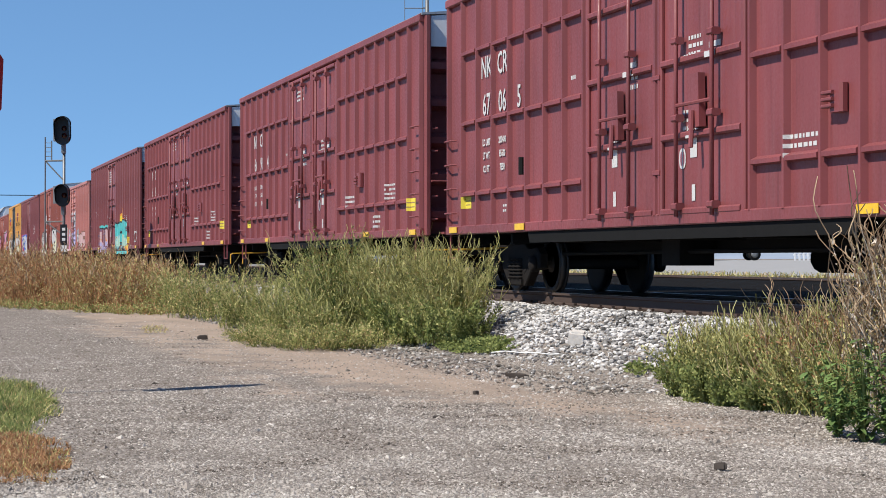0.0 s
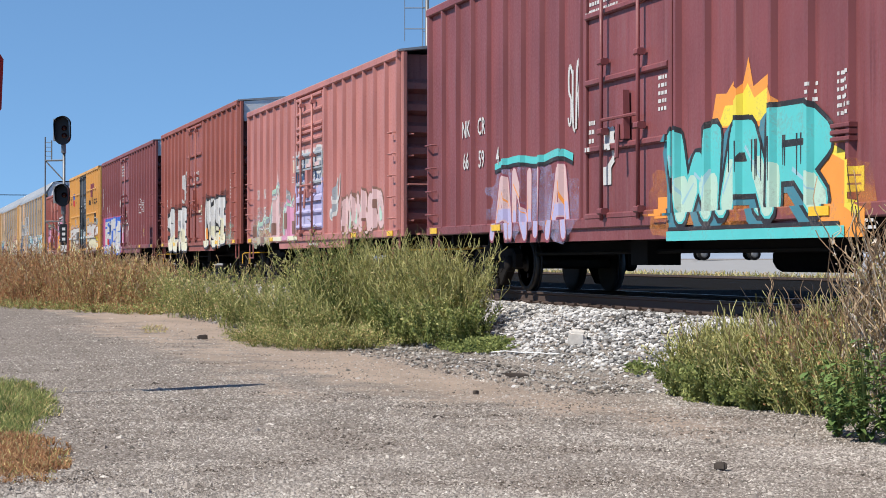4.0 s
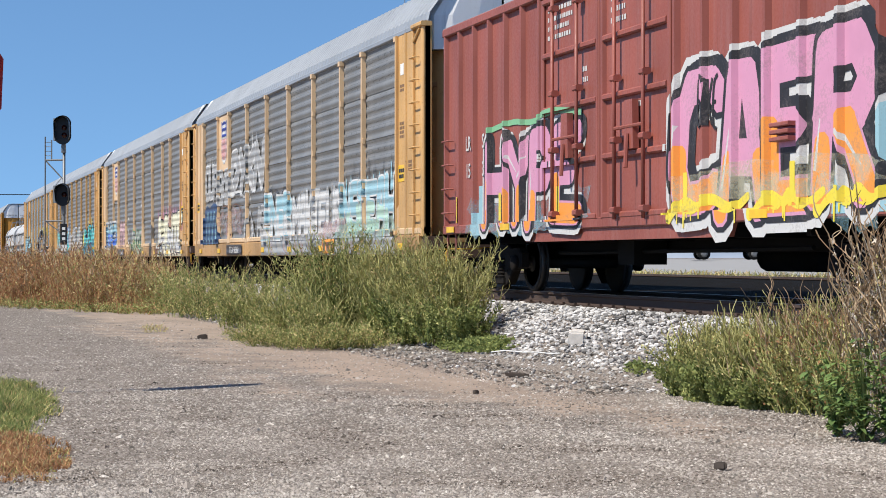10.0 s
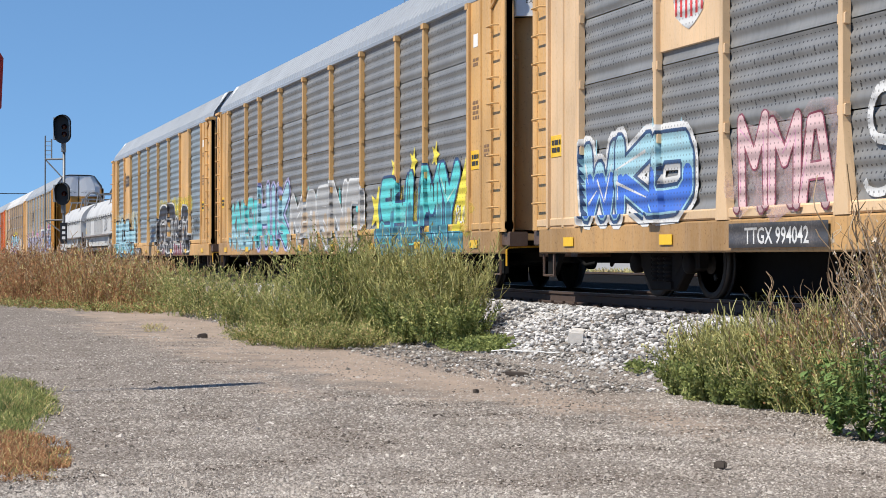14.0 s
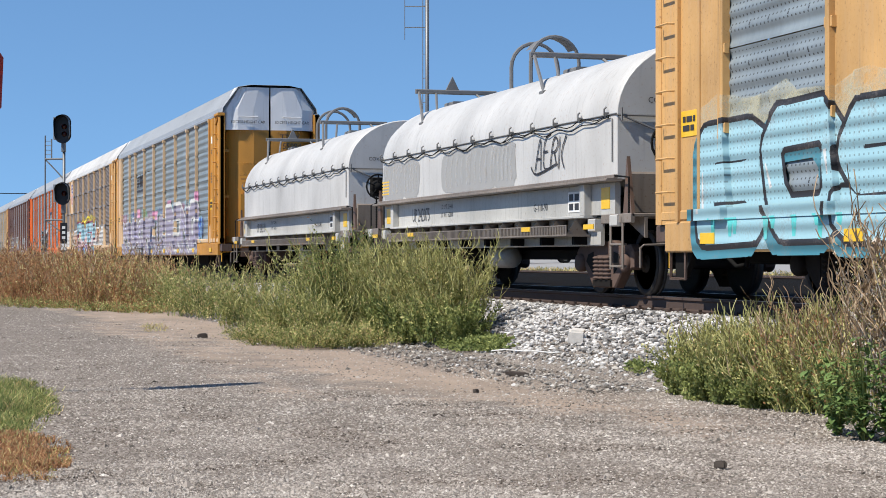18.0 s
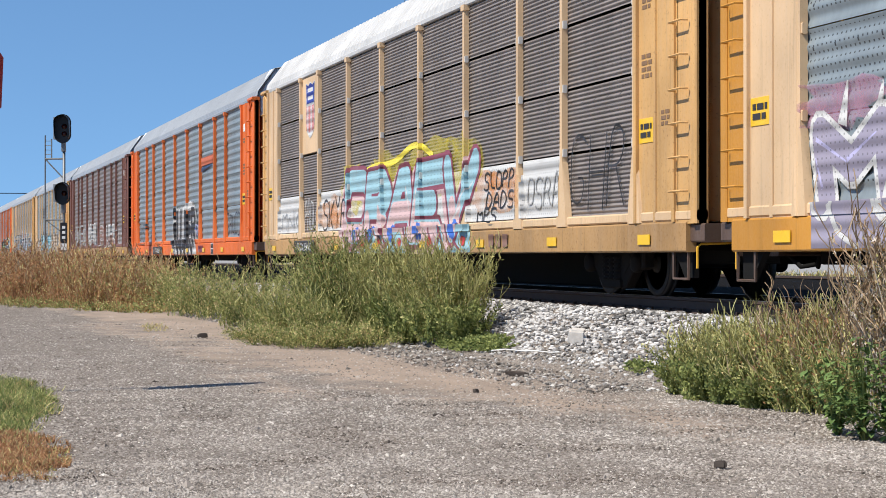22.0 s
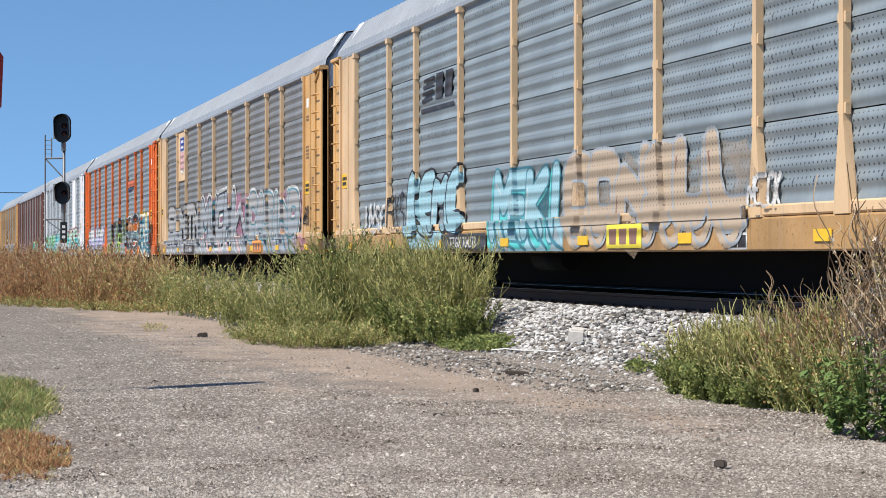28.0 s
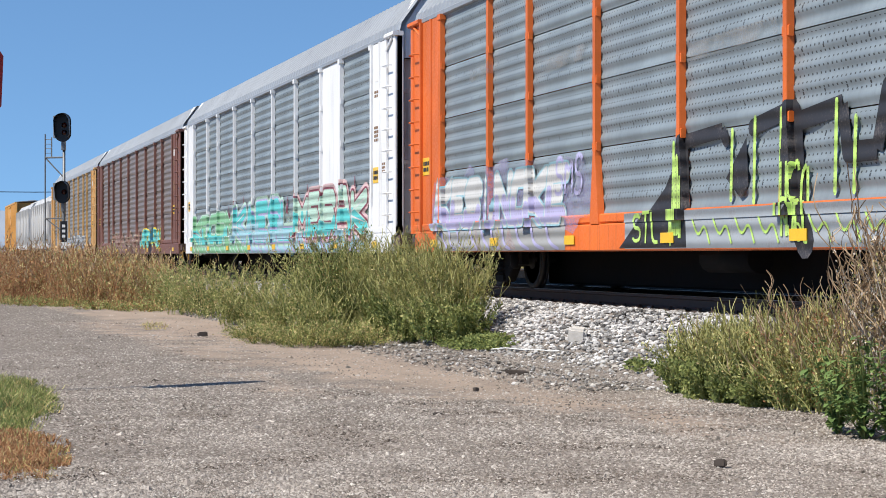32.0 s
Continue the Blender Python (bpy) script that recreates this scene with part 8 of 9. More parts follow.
def island_mat(name, stops, rough=0.9, trans=0.0, wear=0.2, scale=30.0):
    """Each small piece takes its own shade out of the ramp; leaves let some light through."""
    m, nt, bs = node_mat(name)
    g = nt.nodes.new("ShaderNodeNewGeometry")
    base = ramp(nt, g.outputs["Random Per Island"], stops)
    n = noise_tex(nt, coords(nt, world=True), scale, 3)
    big = noise_tex(nt, coords(nt, world=True), 1.1, 2)
    base = mix(nt, maths(nt, "MULTIPLY", n, wear), base, (0.06, 0.05, 0.04))
    base = mix(nt, ramp(nt, big, [(0.35, (0, 0, 0)), (0.65, (0.35, 0.35, 0.35))]), base, stops[-1][1])
    nt.links.new(base, bs.inputs["Base Color"])
    bs.inputs["Roughness"].default_value = rough
    bs.inputs["Specular IOR Level"].default_value = 0.15
    if trans:
        tr = nt.nodes.new("ShaderNodeBsdfTranslucent")
        nt.links.new(base, tr.inputs[0])
        mx = nt.nodes.new("ShaderNodeMixShader")
        mx.inputs[0].default_value = trans
        nt.links.new(bs.outputs[0], mx.inputs[1])
        nt.links.new(tr.outputs[0], mx.inputs[2])
        nt.links.new(mx.outputs[0], nt.nodes["Material Output"].inputs[0])
    return m


BALLAST = island_mat("broken ballast stone", [(0.0, (0.05, 0.047, 0.045)), (0.22, (0.15, 0.145, 0.14)), (0.5, (0.36, 0.35, 0.34)), (0.75, (0.55, 0.535, 0.52)), (1.0, (0.72, 0.70, 0.68))])
FINES = island_mat("dirty ballast stone", [(0.0, (0.06, 0.052, 0.045)), (0.5, (0.17, 0.15, 0.13)), (0.9, (0.34, 0.31, 0.27)), (1.0, (0.6, 0.57, 0.53))])
PEBBLE = island_mat("lot pebbles", [(0.0, (0.03, 0.026, 0.022)), (0.3, (0.15, 0.12, 0.098)), (0.6, (0.29, 0.252, 0.218)), (0.93, (0.42, 0.378, 0.335)), (1.0, (0.66, 0.61, 0.55))])


def scatter_stones():
    rng = np.random.default_rng(5)
    n = 30000                                             # ballast bank
    y = 13 + 36 * rng.random(n) ** 1.25
    x = 7.55 + 1.95 * rng.random(n) ** 0.8
    x = np.where(y < 19, np.maximum(x, 7.8 + 0.12 * rng.random(n)), x)
    z = np.array([ground_z(a, b) for a, b in zip(x, y)]) + rng.uniform(-0.03, 0.03, n)
    foot = rng.random(n) < np.clip((8.0 - x) * 1.6 + 0.15 * np.sin(y * 1.3), 0.03, 0.65)
    size = 0.02 + 0.034 * rng.random(n) ** 1.6
    pts = np.stack([x, y, z], 1)
    lumps("ballast", pts[~foot], size[~foot], BALLAST, "bank of broken pale grey ballast stones", "ballast", 2)
    lumps("dirty_ballast", pts[foot], size[foot] * 0.75, FINES, "dark dirty stones along the bank's foot", "ballast", 8)
    n = 7000                                              # stones rolled onto the lot, most of them dirty
    y = 17 + 32 * rng.random(n) ** 1.2
    x = 7.85 - 1.7 * rng.random(n) ** 1.9
    z = np.array([max(lot_z(a, b), ground_z(a, b)) for a, b in zip(x, y)])
    size = 0.009 + 0.030 * rng.random(n) ** 2.4
    pts = np.stack([x, y, z], 1)
    clean = rng.random(n) < np.clip((x - 6.3) * 0.28, 0.05, 0.45)
    lumps("ballast_spill", pts[clean], size[clean], BALLAST, "scattered ballast stones at the bank's foot", "ballast", 3)
    lumps("dirty_spill", pts[~clean], size[~clean], FINES, "scattered dirty stones at the bank's foot", "ballast", 12)
    n = 3000                                              # between the rails
    y = 12 + 40 * rng.random(n)
    x = 9.4 + 2.9 * rng.random(n)
    lumps("ballast_crib", np.stack([x, y, np.full(n, 0.585)], 1), rng.uniform(0.04, 0.08, n), BALLAST, "ballast stones between the ties", "ballast", 4)
    n = 150000                                            # gravel of the lot, as thick near by as farther off
    v = 75 + 365 * rng.random(n) ** 0.9
    d = EYE * 3260 / v
    u = rng.uniform(-0.26, 0.26, n) * d
    x, y = u * math.cos(TURN) + d * math.sin(TURN), -u * math.sin(TURN) + d * math.cos(TURN)
    lane = (x - 4.3) * 0.30 + np.minimum((y - 18) * 0.13, 0) + 0.25 * np.sin(x * 1.7 + y * 0.31)
    keep = (x < 7.7) & (rng.random(n) < np.where((lane > 0.1) & (x < 6.1), 0.4, 1.0))
    x, y, d = x[keep], y[keep], d[keep]
    z = np.array([lot_z(a, b) for a, b in zip(x, y)])
    size = 0.0045 + 0.012 * rng.random(len(x)) ** 2 + 0.00015 * d
    size[rng.random(len(x)) < 0.012] *= 2.0
    chips("pebbles", np.stack([x, y, z], 1), size, PEBBLE, "loose grey and white gravel pebbles on the lot", "gravel", 6)


scatter_stones()

# ---- plants ----
GREEN = island_mat("green weed leaves", [(0.0, (0.055, 0.095, 0.03)), (0.5, (0.165, 0.215, 0.065)), (1.0, (0.37, 0.40, 0.14))], 0.7, 0.3)
OLIVE = island_mat("olive weed leaves", [(0.0, (0.11, 0.125, 0.04)), (0.45, (0.37, 0.375, 0.125)), (1.0, (0.70, 0.66, 0.30))], 0.8, 0.28)
STRAW = island_mat("straw stalks", [(0.0, (0.263, 0.184, 0.079)), (0.5, (0.525, 0.394, 0.175)), (1.0, (0.800, 0.647, 0.350))], 0.85, 0.25)
RUSTY = island_mat("rust brown dry weed", [(0.0, (0.16, 0.075, 0.036)), (0.5, (0.40, 0.20, 0.095)), (1.0, (0.58, 0.34, 0.18))], 0.85, 0.25)
SPIKE = island_mat("pale yellow-green seed spikes", [(0.0, (0.20, 0.205, 0.07)), (0.5, (0.39, 0.385, 0.14)), (1.0, (0.62, 0.58, 0.27))], 0.85, 0.2)
TANSPIKE = island_mat("tan and reddish seed spikes", [(0.0, (0.19, 0.115, 0.07)), (0.5, (0.40, 0.27, 0.16)), (1.0, (0.56, 0.45, 0.31))], 0.85, 0.15)
GREYTWIG = island_mat("grey dry twigs", [(0.0, (0.245, 0.210, 0.175)), (1.0, (0.630, 0.560, 0.473))], 0.9, 0.0)


def ribbons(paths, w0, w1, rng):
    """Stalks: each path (n, k, 3) becomes a flat strip that tapers, turned at random."""
    n, k, _ = paths.shape
    a = rng.uniform(0, 6.283, n)
    side = np.stack([np.cos(a), np.sin(a), np.zeros(n)], 1)[:, None]
    w = (w0 + (w1 - w0) * np.linspace(0, 1, k))[None, :, None]
    v = np.stack([paths - side * w, paths + side * w], 2)          # n, k, 2, 3
    base = (np.arange(n) * k * 2)[:, None] + 2 * np.arange(k - 1)[None]
    f = np.stack([base, base + 1, base + 3, base + 2], 2).reshape(-1, 4)
    return v.reshape(-1, 3), f


def leaves(p, d, length, width, rng):
    """Lance-shaped leaves at p along d."""
    n = len(p)
    d = d / np.linalg.norm(d, axis=1, keepdims=True)
    r = rng.normal(size=(n, 3)) * 0.9 + np.array([-0.64, -0.08, 0.77])      # leaves turn their faces to the sun
    s = np.cross(d, r)
    s /= np.linalg.norm(s, axis=1, keepdims=True) + 1e-9
    L, W = length[:, None], width[:, None]
    v = np.stack([p, p + d * L * 0.45 + s * W, p + d * L, p + d * L * 0.45 - s * W], 1)
    return v.reshape(-1, 3), np.arange(4 * n).reshape(-1, 4)


def stalks(bases, height, spread, rng, k=6, droop=0.2):
    n = len(bases)
    a = rng.uniform(0, 6.283, n)
    out = np.stack([np.cos(a), np.sin(a), np.zeros(n)], 1) * (spread * rng.random(n) ** 0.7)[:, None]
    t = np.linspace(0, 1, k)[None, :, None]
    wob = rng.normal(size=(n, k, 3)) * 0.012 * t
    up = np.zeros((n, k, 3))
    h = height[:, None] if np.ndim(height) else height
    up[:, :, 2] = h * (t[:, :, 0] - droop * t[:, :, 0] ** 2)
    return bases[:, None] + out[:, None] * (t ** 1.3) + up + wob


def on_paths(paths, m, rng, lo=0.15):
    """m random places on each path, with the path's direction there."""
    n, k, _ = paths.shape
    t = lo + (1 - lo) * rng.random((n, m))
    f = t * (k - 1)
    i = np.minimum(f.astype(int), k - 2)
    r = np.arange(n)[:, None]
    p, q = paths[r, i], paths[r, i + 1]
    return (p + (q - p) * (f - i)[:, :, None]).reshape(-1, 3), (q - p).reshape(-1, 3)


def wands(root, along, length, rng, w=0.006, stray=0.16):
    """Bristly seed spikes: thin wavy wands, two crossed strips each."""
    n = len(root)
    d = along / (np.linalg.norm(along, axis=1, keepdims=True) + 1e-9) * 0.45 + rng.normal(size=(n, 3)) * stray
    d[:, 2] += 0.75
    L = length * rng.uniform(0.45, 1.35, n)
    k = 7
    t = np.linspace(0, 1, k)
    a, ph = rng.uniform(0, 6.283, n), rng.uniform(0, 6.283, n)
    bend = np.stack([np.cos(a), np.sin(a), np.zeros(n)], 1)[:, None]
    wave = (np.sin(t[None] * 5.5 + ph[:, None]) - np.sin(ph)[:, None]) * 0.17 * L[:, None] + (t ** 2)[None] * rng.uniform(0, 0.3, n)[:, None] * L[:, None]
    p = root[:, None] + d[:, None] * (t[None] * L[:, None])[:, :, None] + bend * wave[:, :, None]
    p2 = np.concatenate([p, p])
    return ribbons(p2, w, w * 0.7, rng)


def weed(name, centres, label, seed, n=220, height=1.2, spread=0.6, leaf=(0.06, 0.012), per=40, tones=(OLIVE, STRAW, RUSTY), mixw=(0.6, 0.25, 0.15),
         spikes=0, stalk_w=0.006, category="weeds", radius=0.25, low_green=0.0, tip=0.0, spike_len=0.3, spike_mat=None, body=0, low=0.45, body_mat=None, spike_w=0.006):
    """A weed clump: stalks fanning out of one or several roots, small leaves on them, tan seed spikes."""
    rng = np.random.default_rng(seed)
    c = np.array(centres, dtype=float)                    # x, y, z, size
    which = rng.integers(0, len(c), n)
    a, r = rng.uniform(0, 6.283, n), radius * np.sqrt(rng.random(n))
    size = c[which, 3]
    bases = c[which, :3] + np.stack([np.cos(a) * r * size, np.sin(a) * r * size, np.zeros(n)], 1)
    paths = stalks(bases, height * size * rng.uniform(low, 1.0, n), spread * size, rng)
    bush = thing(name, tuple(c[0, :3]), label, category)
    off = c[0, :3]
    v, f = ribbons(paths - off, stalk_w, stalk_w * 0.4, rng)
    soup("stalk", v, f, [tones[int(np.argmax(mixw))]], parent=bush)
    p, d = on_paths(paths - off, per, rng, 0.08)
    N = len(p)
    d = d / (np.linalg.norm(d, axis=1, keepdims=True) + 1e-9) * 0.8 + rng.normal(size=(N, 3)) * 0.55
    d[:, 2] += 0.25
    p += rng.normal(size=(N, 3)) * 0.02
    v, f = leaves(p, d, leaf[0] * rng.uniform(0.5, 1.4, N), leaf[1] * rng.uniform(0.6, 1.3, N), rng)
    rel = (p[:, 2] + off[2] - c[:, 2].min()) / (height * c[:, 3].max())
    mi = rng.choice(3, N, p=np.array(mixw) / sum(mixw))
    if low_green:
        mats = [*tones, GREEN]
        mi = np.where(rng.random(N) < low_green * np.clip(1.25 - rel * 1.8, 0, 1), 3, mi)
    else:
        mats = list(tones)
    if tip:
        mi = np.where(rng.random(N) < tip * np.clip(rel * 2.2 - 1.0, 0, 1), 2, mi)
    soup("leaves", v, f, mats, parent=bush, mi=mi)
    if spikes:
        pick = rng.choice(n, spikes, replace=spikes > n)
        soup("seed_spike", *wands(paths[pick, -1] - off, paths[pick, -1] - paths[pick, -3], spike_len, rng, spike_w), [spike_mat or STRAW], parent=bush)
    if body:
        pick = rng.integers(0, n, body)
        row = rng.integers(2, paths.shape[1], body)
        soup("seed_spike", *wands(paths[pick, row] - off, paths[pick, row] - paths[pick, row - 1], spike_len * 0.6, rng, spike_w * 1.2, 0.45), [body_mat or SPIKE], parent=bush)
    return bush


def spot(x, y, h=0.0):
    """Where the sight line through a point of the wide view meets the level h over the lot."""
    d = (EYE - h) * 3260 / (y - 457)
    u = (x - 784) / 3260 * d
    return u * math.cos(TURN) + d * math.sin(TURN), -u * math.sin(TURN) + d * math.cos(TURN)


def on_bank(x, y):
    """The same, where the sight line meets the bank instead of the level lot."""
    h = 0.0
    for _ in range(12):
        gx, gy = spot(x, y, h)
        h = 0.6 * h + 0.4 * ground_z(gx, gy)
    return gx, gy


def clump(marks):
    out = []
    for x, y, s in marks:
        gx, gy = on_bank(x, y)
        out.append((gx, gy, ground_z(gx, gy) - 0.01, s))
    return out


# the big weed bush beside the bank
weed("weed_bush", clump([(600, 600, 1.0), (648, 602, 0.9), (565, 596, 0.8)]), "tall olive-green weed bush beside the ballast bank", 11, 330, 2.1, 1.05, (0.05, 0.011), 85, (OLIVE, STRAW, GREEN), (0.5, 0.1, 0.4), spikes=140, low_green=0.6, radius=0.4, spike_mat=SPIKE, body=1400, spike_w=0.0055, spike_len=0.24)
weed("dark_shrub", clump([(612, 601, 1.0), (590, 600, 0.85)]), "dark green shrub with long bare upright stalks", 15, 90, 2.5, 0.85, (0.045, 0.010), 50, (GREEN, GREEN, RUSTY), (0.55, 0.3, 0.15), radius=0.35, low=0.6, stalk_w=0.009)
weed("weed_bush", clump([(730, 603, 1.0), (780, 604, 0.95), (806, 603, 0.74), (690, 601, 0.95)]), "yellow-green weed bush with seed spikes beside the bank", 12, 480, 1.85, 0.75, (0.040, 0.009), 70, (OLIVE, STRAW, GREEN), (0.52, 0.24, 0.24), spikes=340, low_green=0.6, radius=0.4, spike_mat=SPIKE, body=4200, spike_len=0.24, spike_w=0.0055)
weed("weed_bush", clump([(690, 606, 1.0), (735, 607, 1.0), (785, 607, 1.0), (830, 605, 0.8)]), "dense dark green leaves low in the weed bush", 17, 300, 0.95, 0.5, (0.05, 0.015), 90, (GREEN, GREEN, OLIVE), (0.55, 0.3, 0.15), radius=0.4, low=0.3, spikes=90, spike_mat=SPIKE)
weed("weed_bush", clump([(480, 590, 0.9), (520, 606, 0.7), (560, 610, 0.55), (430, 580, 0.9)]), "loose green weeds at the edge of the lot", 13, 330, 1.5, 0.95, (0.05, 0.010), 70, (GREEN, OLIVE, STRAW), (0.48, 0.40, 0.12), spikes=140, radius=0.5, low=0.3, spike_mat=SPIKE, body=500)
weed("weed_bush", clump([(350, 560, 1.0), (400, 566, 1.0), (310, 553, 0.9)]), "green weeds with dry stalks beside the track", 14, 300, 1.6, 0.95, (0.06, 0.012), 55, (OLIVE, GREEN, STRAW), (0.35, 0.4, 0.25), radius=0.7, low=0.3, spikes=60, spike_mat=STRAW)
weed("low_weed", clump([(500, 611, 0.9), (560, 616, 1.0), (620, 614, 0.9), (460, 602, 0.7)]), "low fuzzy grey-green weeds at the lot's edge", 16, 420, 0.5, 0.6, (0.04, 0.007), 60, (GREEN, OLIVE, STRAW), (0.42, 0.36, 0.22), radius=0.6, low=0.3)
for k, (x, y, s) in enumerate([(255, 550, 0.95), (190, 548, 1.1), (130, 543, 1.0), (70, 540, 1.2), (15, 535, 1.1), (-50, 532, 1.2)]):
    tone = ((0.25, 0.35, 0.4), (0.18, 0.30, 0.52), (0.12, 0.2, 0.68), (0.05, 0.15, 0.8), (0.05, 0.2, 0.75), (0.05, 0.2, 0.75))[k]
    weed("dry_weeds", clump([(x, y, s), (x + 30, y - 3, s * 0.85), (x - 25, y - 2, s * 1.05), (x, y - 12, s)]), "rust-brown dry weeds along the track", 20 + k, 360, 1.85, 0.75, (0.085, 0.014), 40, (OLIVE, STRAW, RUSTY), tone, radius=0.9, stalk_w=0.009, low=0.3, spikes=90, spike_mat=TANSPIKE, spike_w=0.010, body=300, body_mat=TANSPIKE)
    weed("low_weed", clump([(x, y + 6, 1.0), (x + 30, y + 4, 0.8), (x - 20, y + 5, 0.9)]), "low grey-green weeds at the foot of the dry ones", 80 + k, 70, 0.32, 0.4, (0.07, 0.011), 40, (OLIVE, GREEN, RUSTY), (0.4, 0.3, 0.3), radius=0.7, low=0.3)
for k in range(5):                                        # weeds that go on beyond
    weed("dry_weeds", [(3.4 - 0.1 * k, 58 + 7 * k, 0, 1.1), (4.8, 60 + 7 * k, 0, 1.1), (1.8 - 0.8 * k, 60 + 7 * k, 0, 1.1), (6.2, 57 + 7 * k, 0, 1.0)], "rust-brown dry weeds along the track", 40 + k, 240, 1.7, 0.9, (0.14, 0.024), 24, (OLIVE, STRAW, RUSTY), (0.12, 0.28, 0.6), radius=1.3, stalk_w=0.012, low=0.35)
# the clump across the bank from it
weed("weed_bush", clump([(1260, 700, 0.9), (1300, 708, 0.95), (1340, 716, 1.0), (1385, 722, 1.0), (1300, 688, 1.0), (1360, 692, 1.05)]), "yellow-green weed clump with upright seed spikes", 51, 420, 0.78, 0.5, (0.034, 0.009), 95, (OLIVE, STRAW, GREEN), (0.5, 0.2, 0.3), spikes=60, low_green=0.8, radius=0.34, spike_len=0.22, body=4200, spike_mat=TANSPIKE, spike_w=0.0042)
weed("weed_bush", clump([(1225, 700, 1.0), (1255, 712, 0.95), (1300, 720, 0.75), (1350, 728, 0.6)]), "low green leafy weeds at the bank's foot", 52, 360, 0.55, 0.36, (0.034, 0.012), 90, (GREEN, GREEN, OLIVE), (0.55, 0.35, 0.1), radius=0.26)
weed("weed_bush", clump([(1440, 730, 1.0), (1490, 733, 1.0), (1540, 740, 1.0), (1450, 705, 1.15), (1520, 705, 1.2)]), "reddish dry weed clump beside the bank", 53, 380, 0.82, 0.5, (0.034, 0.009), 90, (OLIVE, STRAW, RUSTY), (0.6, 0.2, 0.2), spikes=420, low_green=0.7, radius=0.34, tip=1.0, spike_len=0.22, body=2600, spike_mat=TANSPIKE, spike_w=0.0042)
weed("dry_bush", clump([(1590, 745, 1.0), (1560, 742, 0.9), (1640, 750, 1.1)]), "tall grey-brown dry bush with twisted stalks", 54, 240, 1.8, 0.42, (0.035, 0.008), 45, (OLIVE, GREYTWIG, STRAW), (0.25, 0.45, 0.3), spikes=160, radius=0.25, spike_len=0.35, body=900, spike_mat=TANSPIKE, body_mat=TANSPIKE)


def arching_grass(x, y, n, L, seed, label):
    """Long grass blades that arch over."""
    rng = np.random.default_rng(seed)
    gx, gy = spot(x, y)
    a = rng.uniform(0, 6.283, n)
    t = np.linspace(0, 1, 8)
    out = np.stack([np.cos(a), np.sin(a)], 1)
    l = L * rng.uniform(0.5, 1.0, n)
    p = np.zeros((n, 8, 3))
    p[:, :, :2] = (np.array([gx, gy]) + rng.normal(size=(n, 2)) * 0.22)[:, None] + out[:, None] * (t[None] ** 1.4 * l[:, None] * rng.uniform(0.3, 0.7, n)[:, None])[:, :, None]
    p[:, :, 2] = l[:, None] * (1.35 * t - 0.75 * t ** 2.2)[None]
    v, f = ribbons(p, 0.009, 0.003, rng)
    soup("long_grass", v, f, [SPIKE], label, "grass")


arching_grass(668, 607, 110, 0.8, 65, "long pale green grass blades arching over beside the bush")
arching_grass(725, 607, 110, 0.7, 66, "long pale green grass blades arching over beside the bush")


def leafy_plant(x, y, seed):
    """A young plant with broad green leaves."""
    rng = np.random.default_rng(seed)
    cx, cy = spot(x, y)
    pl = thing("leafy_plant", (cx, cy, 0), "broad-leaved bright green plant beside the weeds", "plant")
    bm = bmesh.new()
    lf = bmesh.new()
    for i in range(17):
        a = rng.uniform(0, 6.28)
        q = rng.uniform(0.05, 0.36)
        tip = Vector((math.cos(a) * q, math.sin(a) * q, rng.uniform(0.25, 0.78)))
        tube(bm, [(0, 0, 0), tip * 0.5 + Vector((0, 0, 0.05)), tip], 0.007, 5, 0, 0.004)
        for j in range(20):
            p = tip * rng.uniform(0.12, 1.0)
            b = rng.uniform(0, 6.28)
            d = Vector((math.cos(b), math.sin(b), rng.uniform(-0.3, 0.5))).normalized()
            s = d.cross(Vector((0, 0, 1))).normalized()
            L, W = rng.uniform(0.045, 0.10), rng.uniform(0.014, 0.028)
            row = []
            for t, w in ((0.0, 0.1), (0.25, 0.85), (0.55, 1.0), (0.8, 0.6), (1.0, 0.05)):
                c = p + d * L * t - Vector((0, 0, 0.35 * L * t * t))
                row.append([lf.verts.new(c - s * W * w + Vector((0, 0, 0.2 * W * w))), lf.verts.new(c), lf.verts.new(c + s * W * w + Vector((0, 0, 0.2 * W * w)))])
            for q, r in zip(row, row[1:]):
                for m in (0, 1):
                    lf.faces.new((q[m], q[m + 1], r[m + 1], r[m])).smooth = True
    part("stalk", mesh("stalk", bm, GREEN, False), None, pl, kind="stuff")
    part("leaves", mesh("leaves", lf, BROAD, False), None, pl, kind="stuff")


BROAD = island_mat("broad green leaves", [(0.0, (0.045, 0.095, 0.028)), (0.5, (0.11, 0.19, 0.06)), (1.0, (0.24, 0.34, 0.11))], 0.6, 0.25)
leafy_plant(1482, 776, 61)
leafy_plant(1530, 784, 62)
leafy_plant(1578, 786, 63)


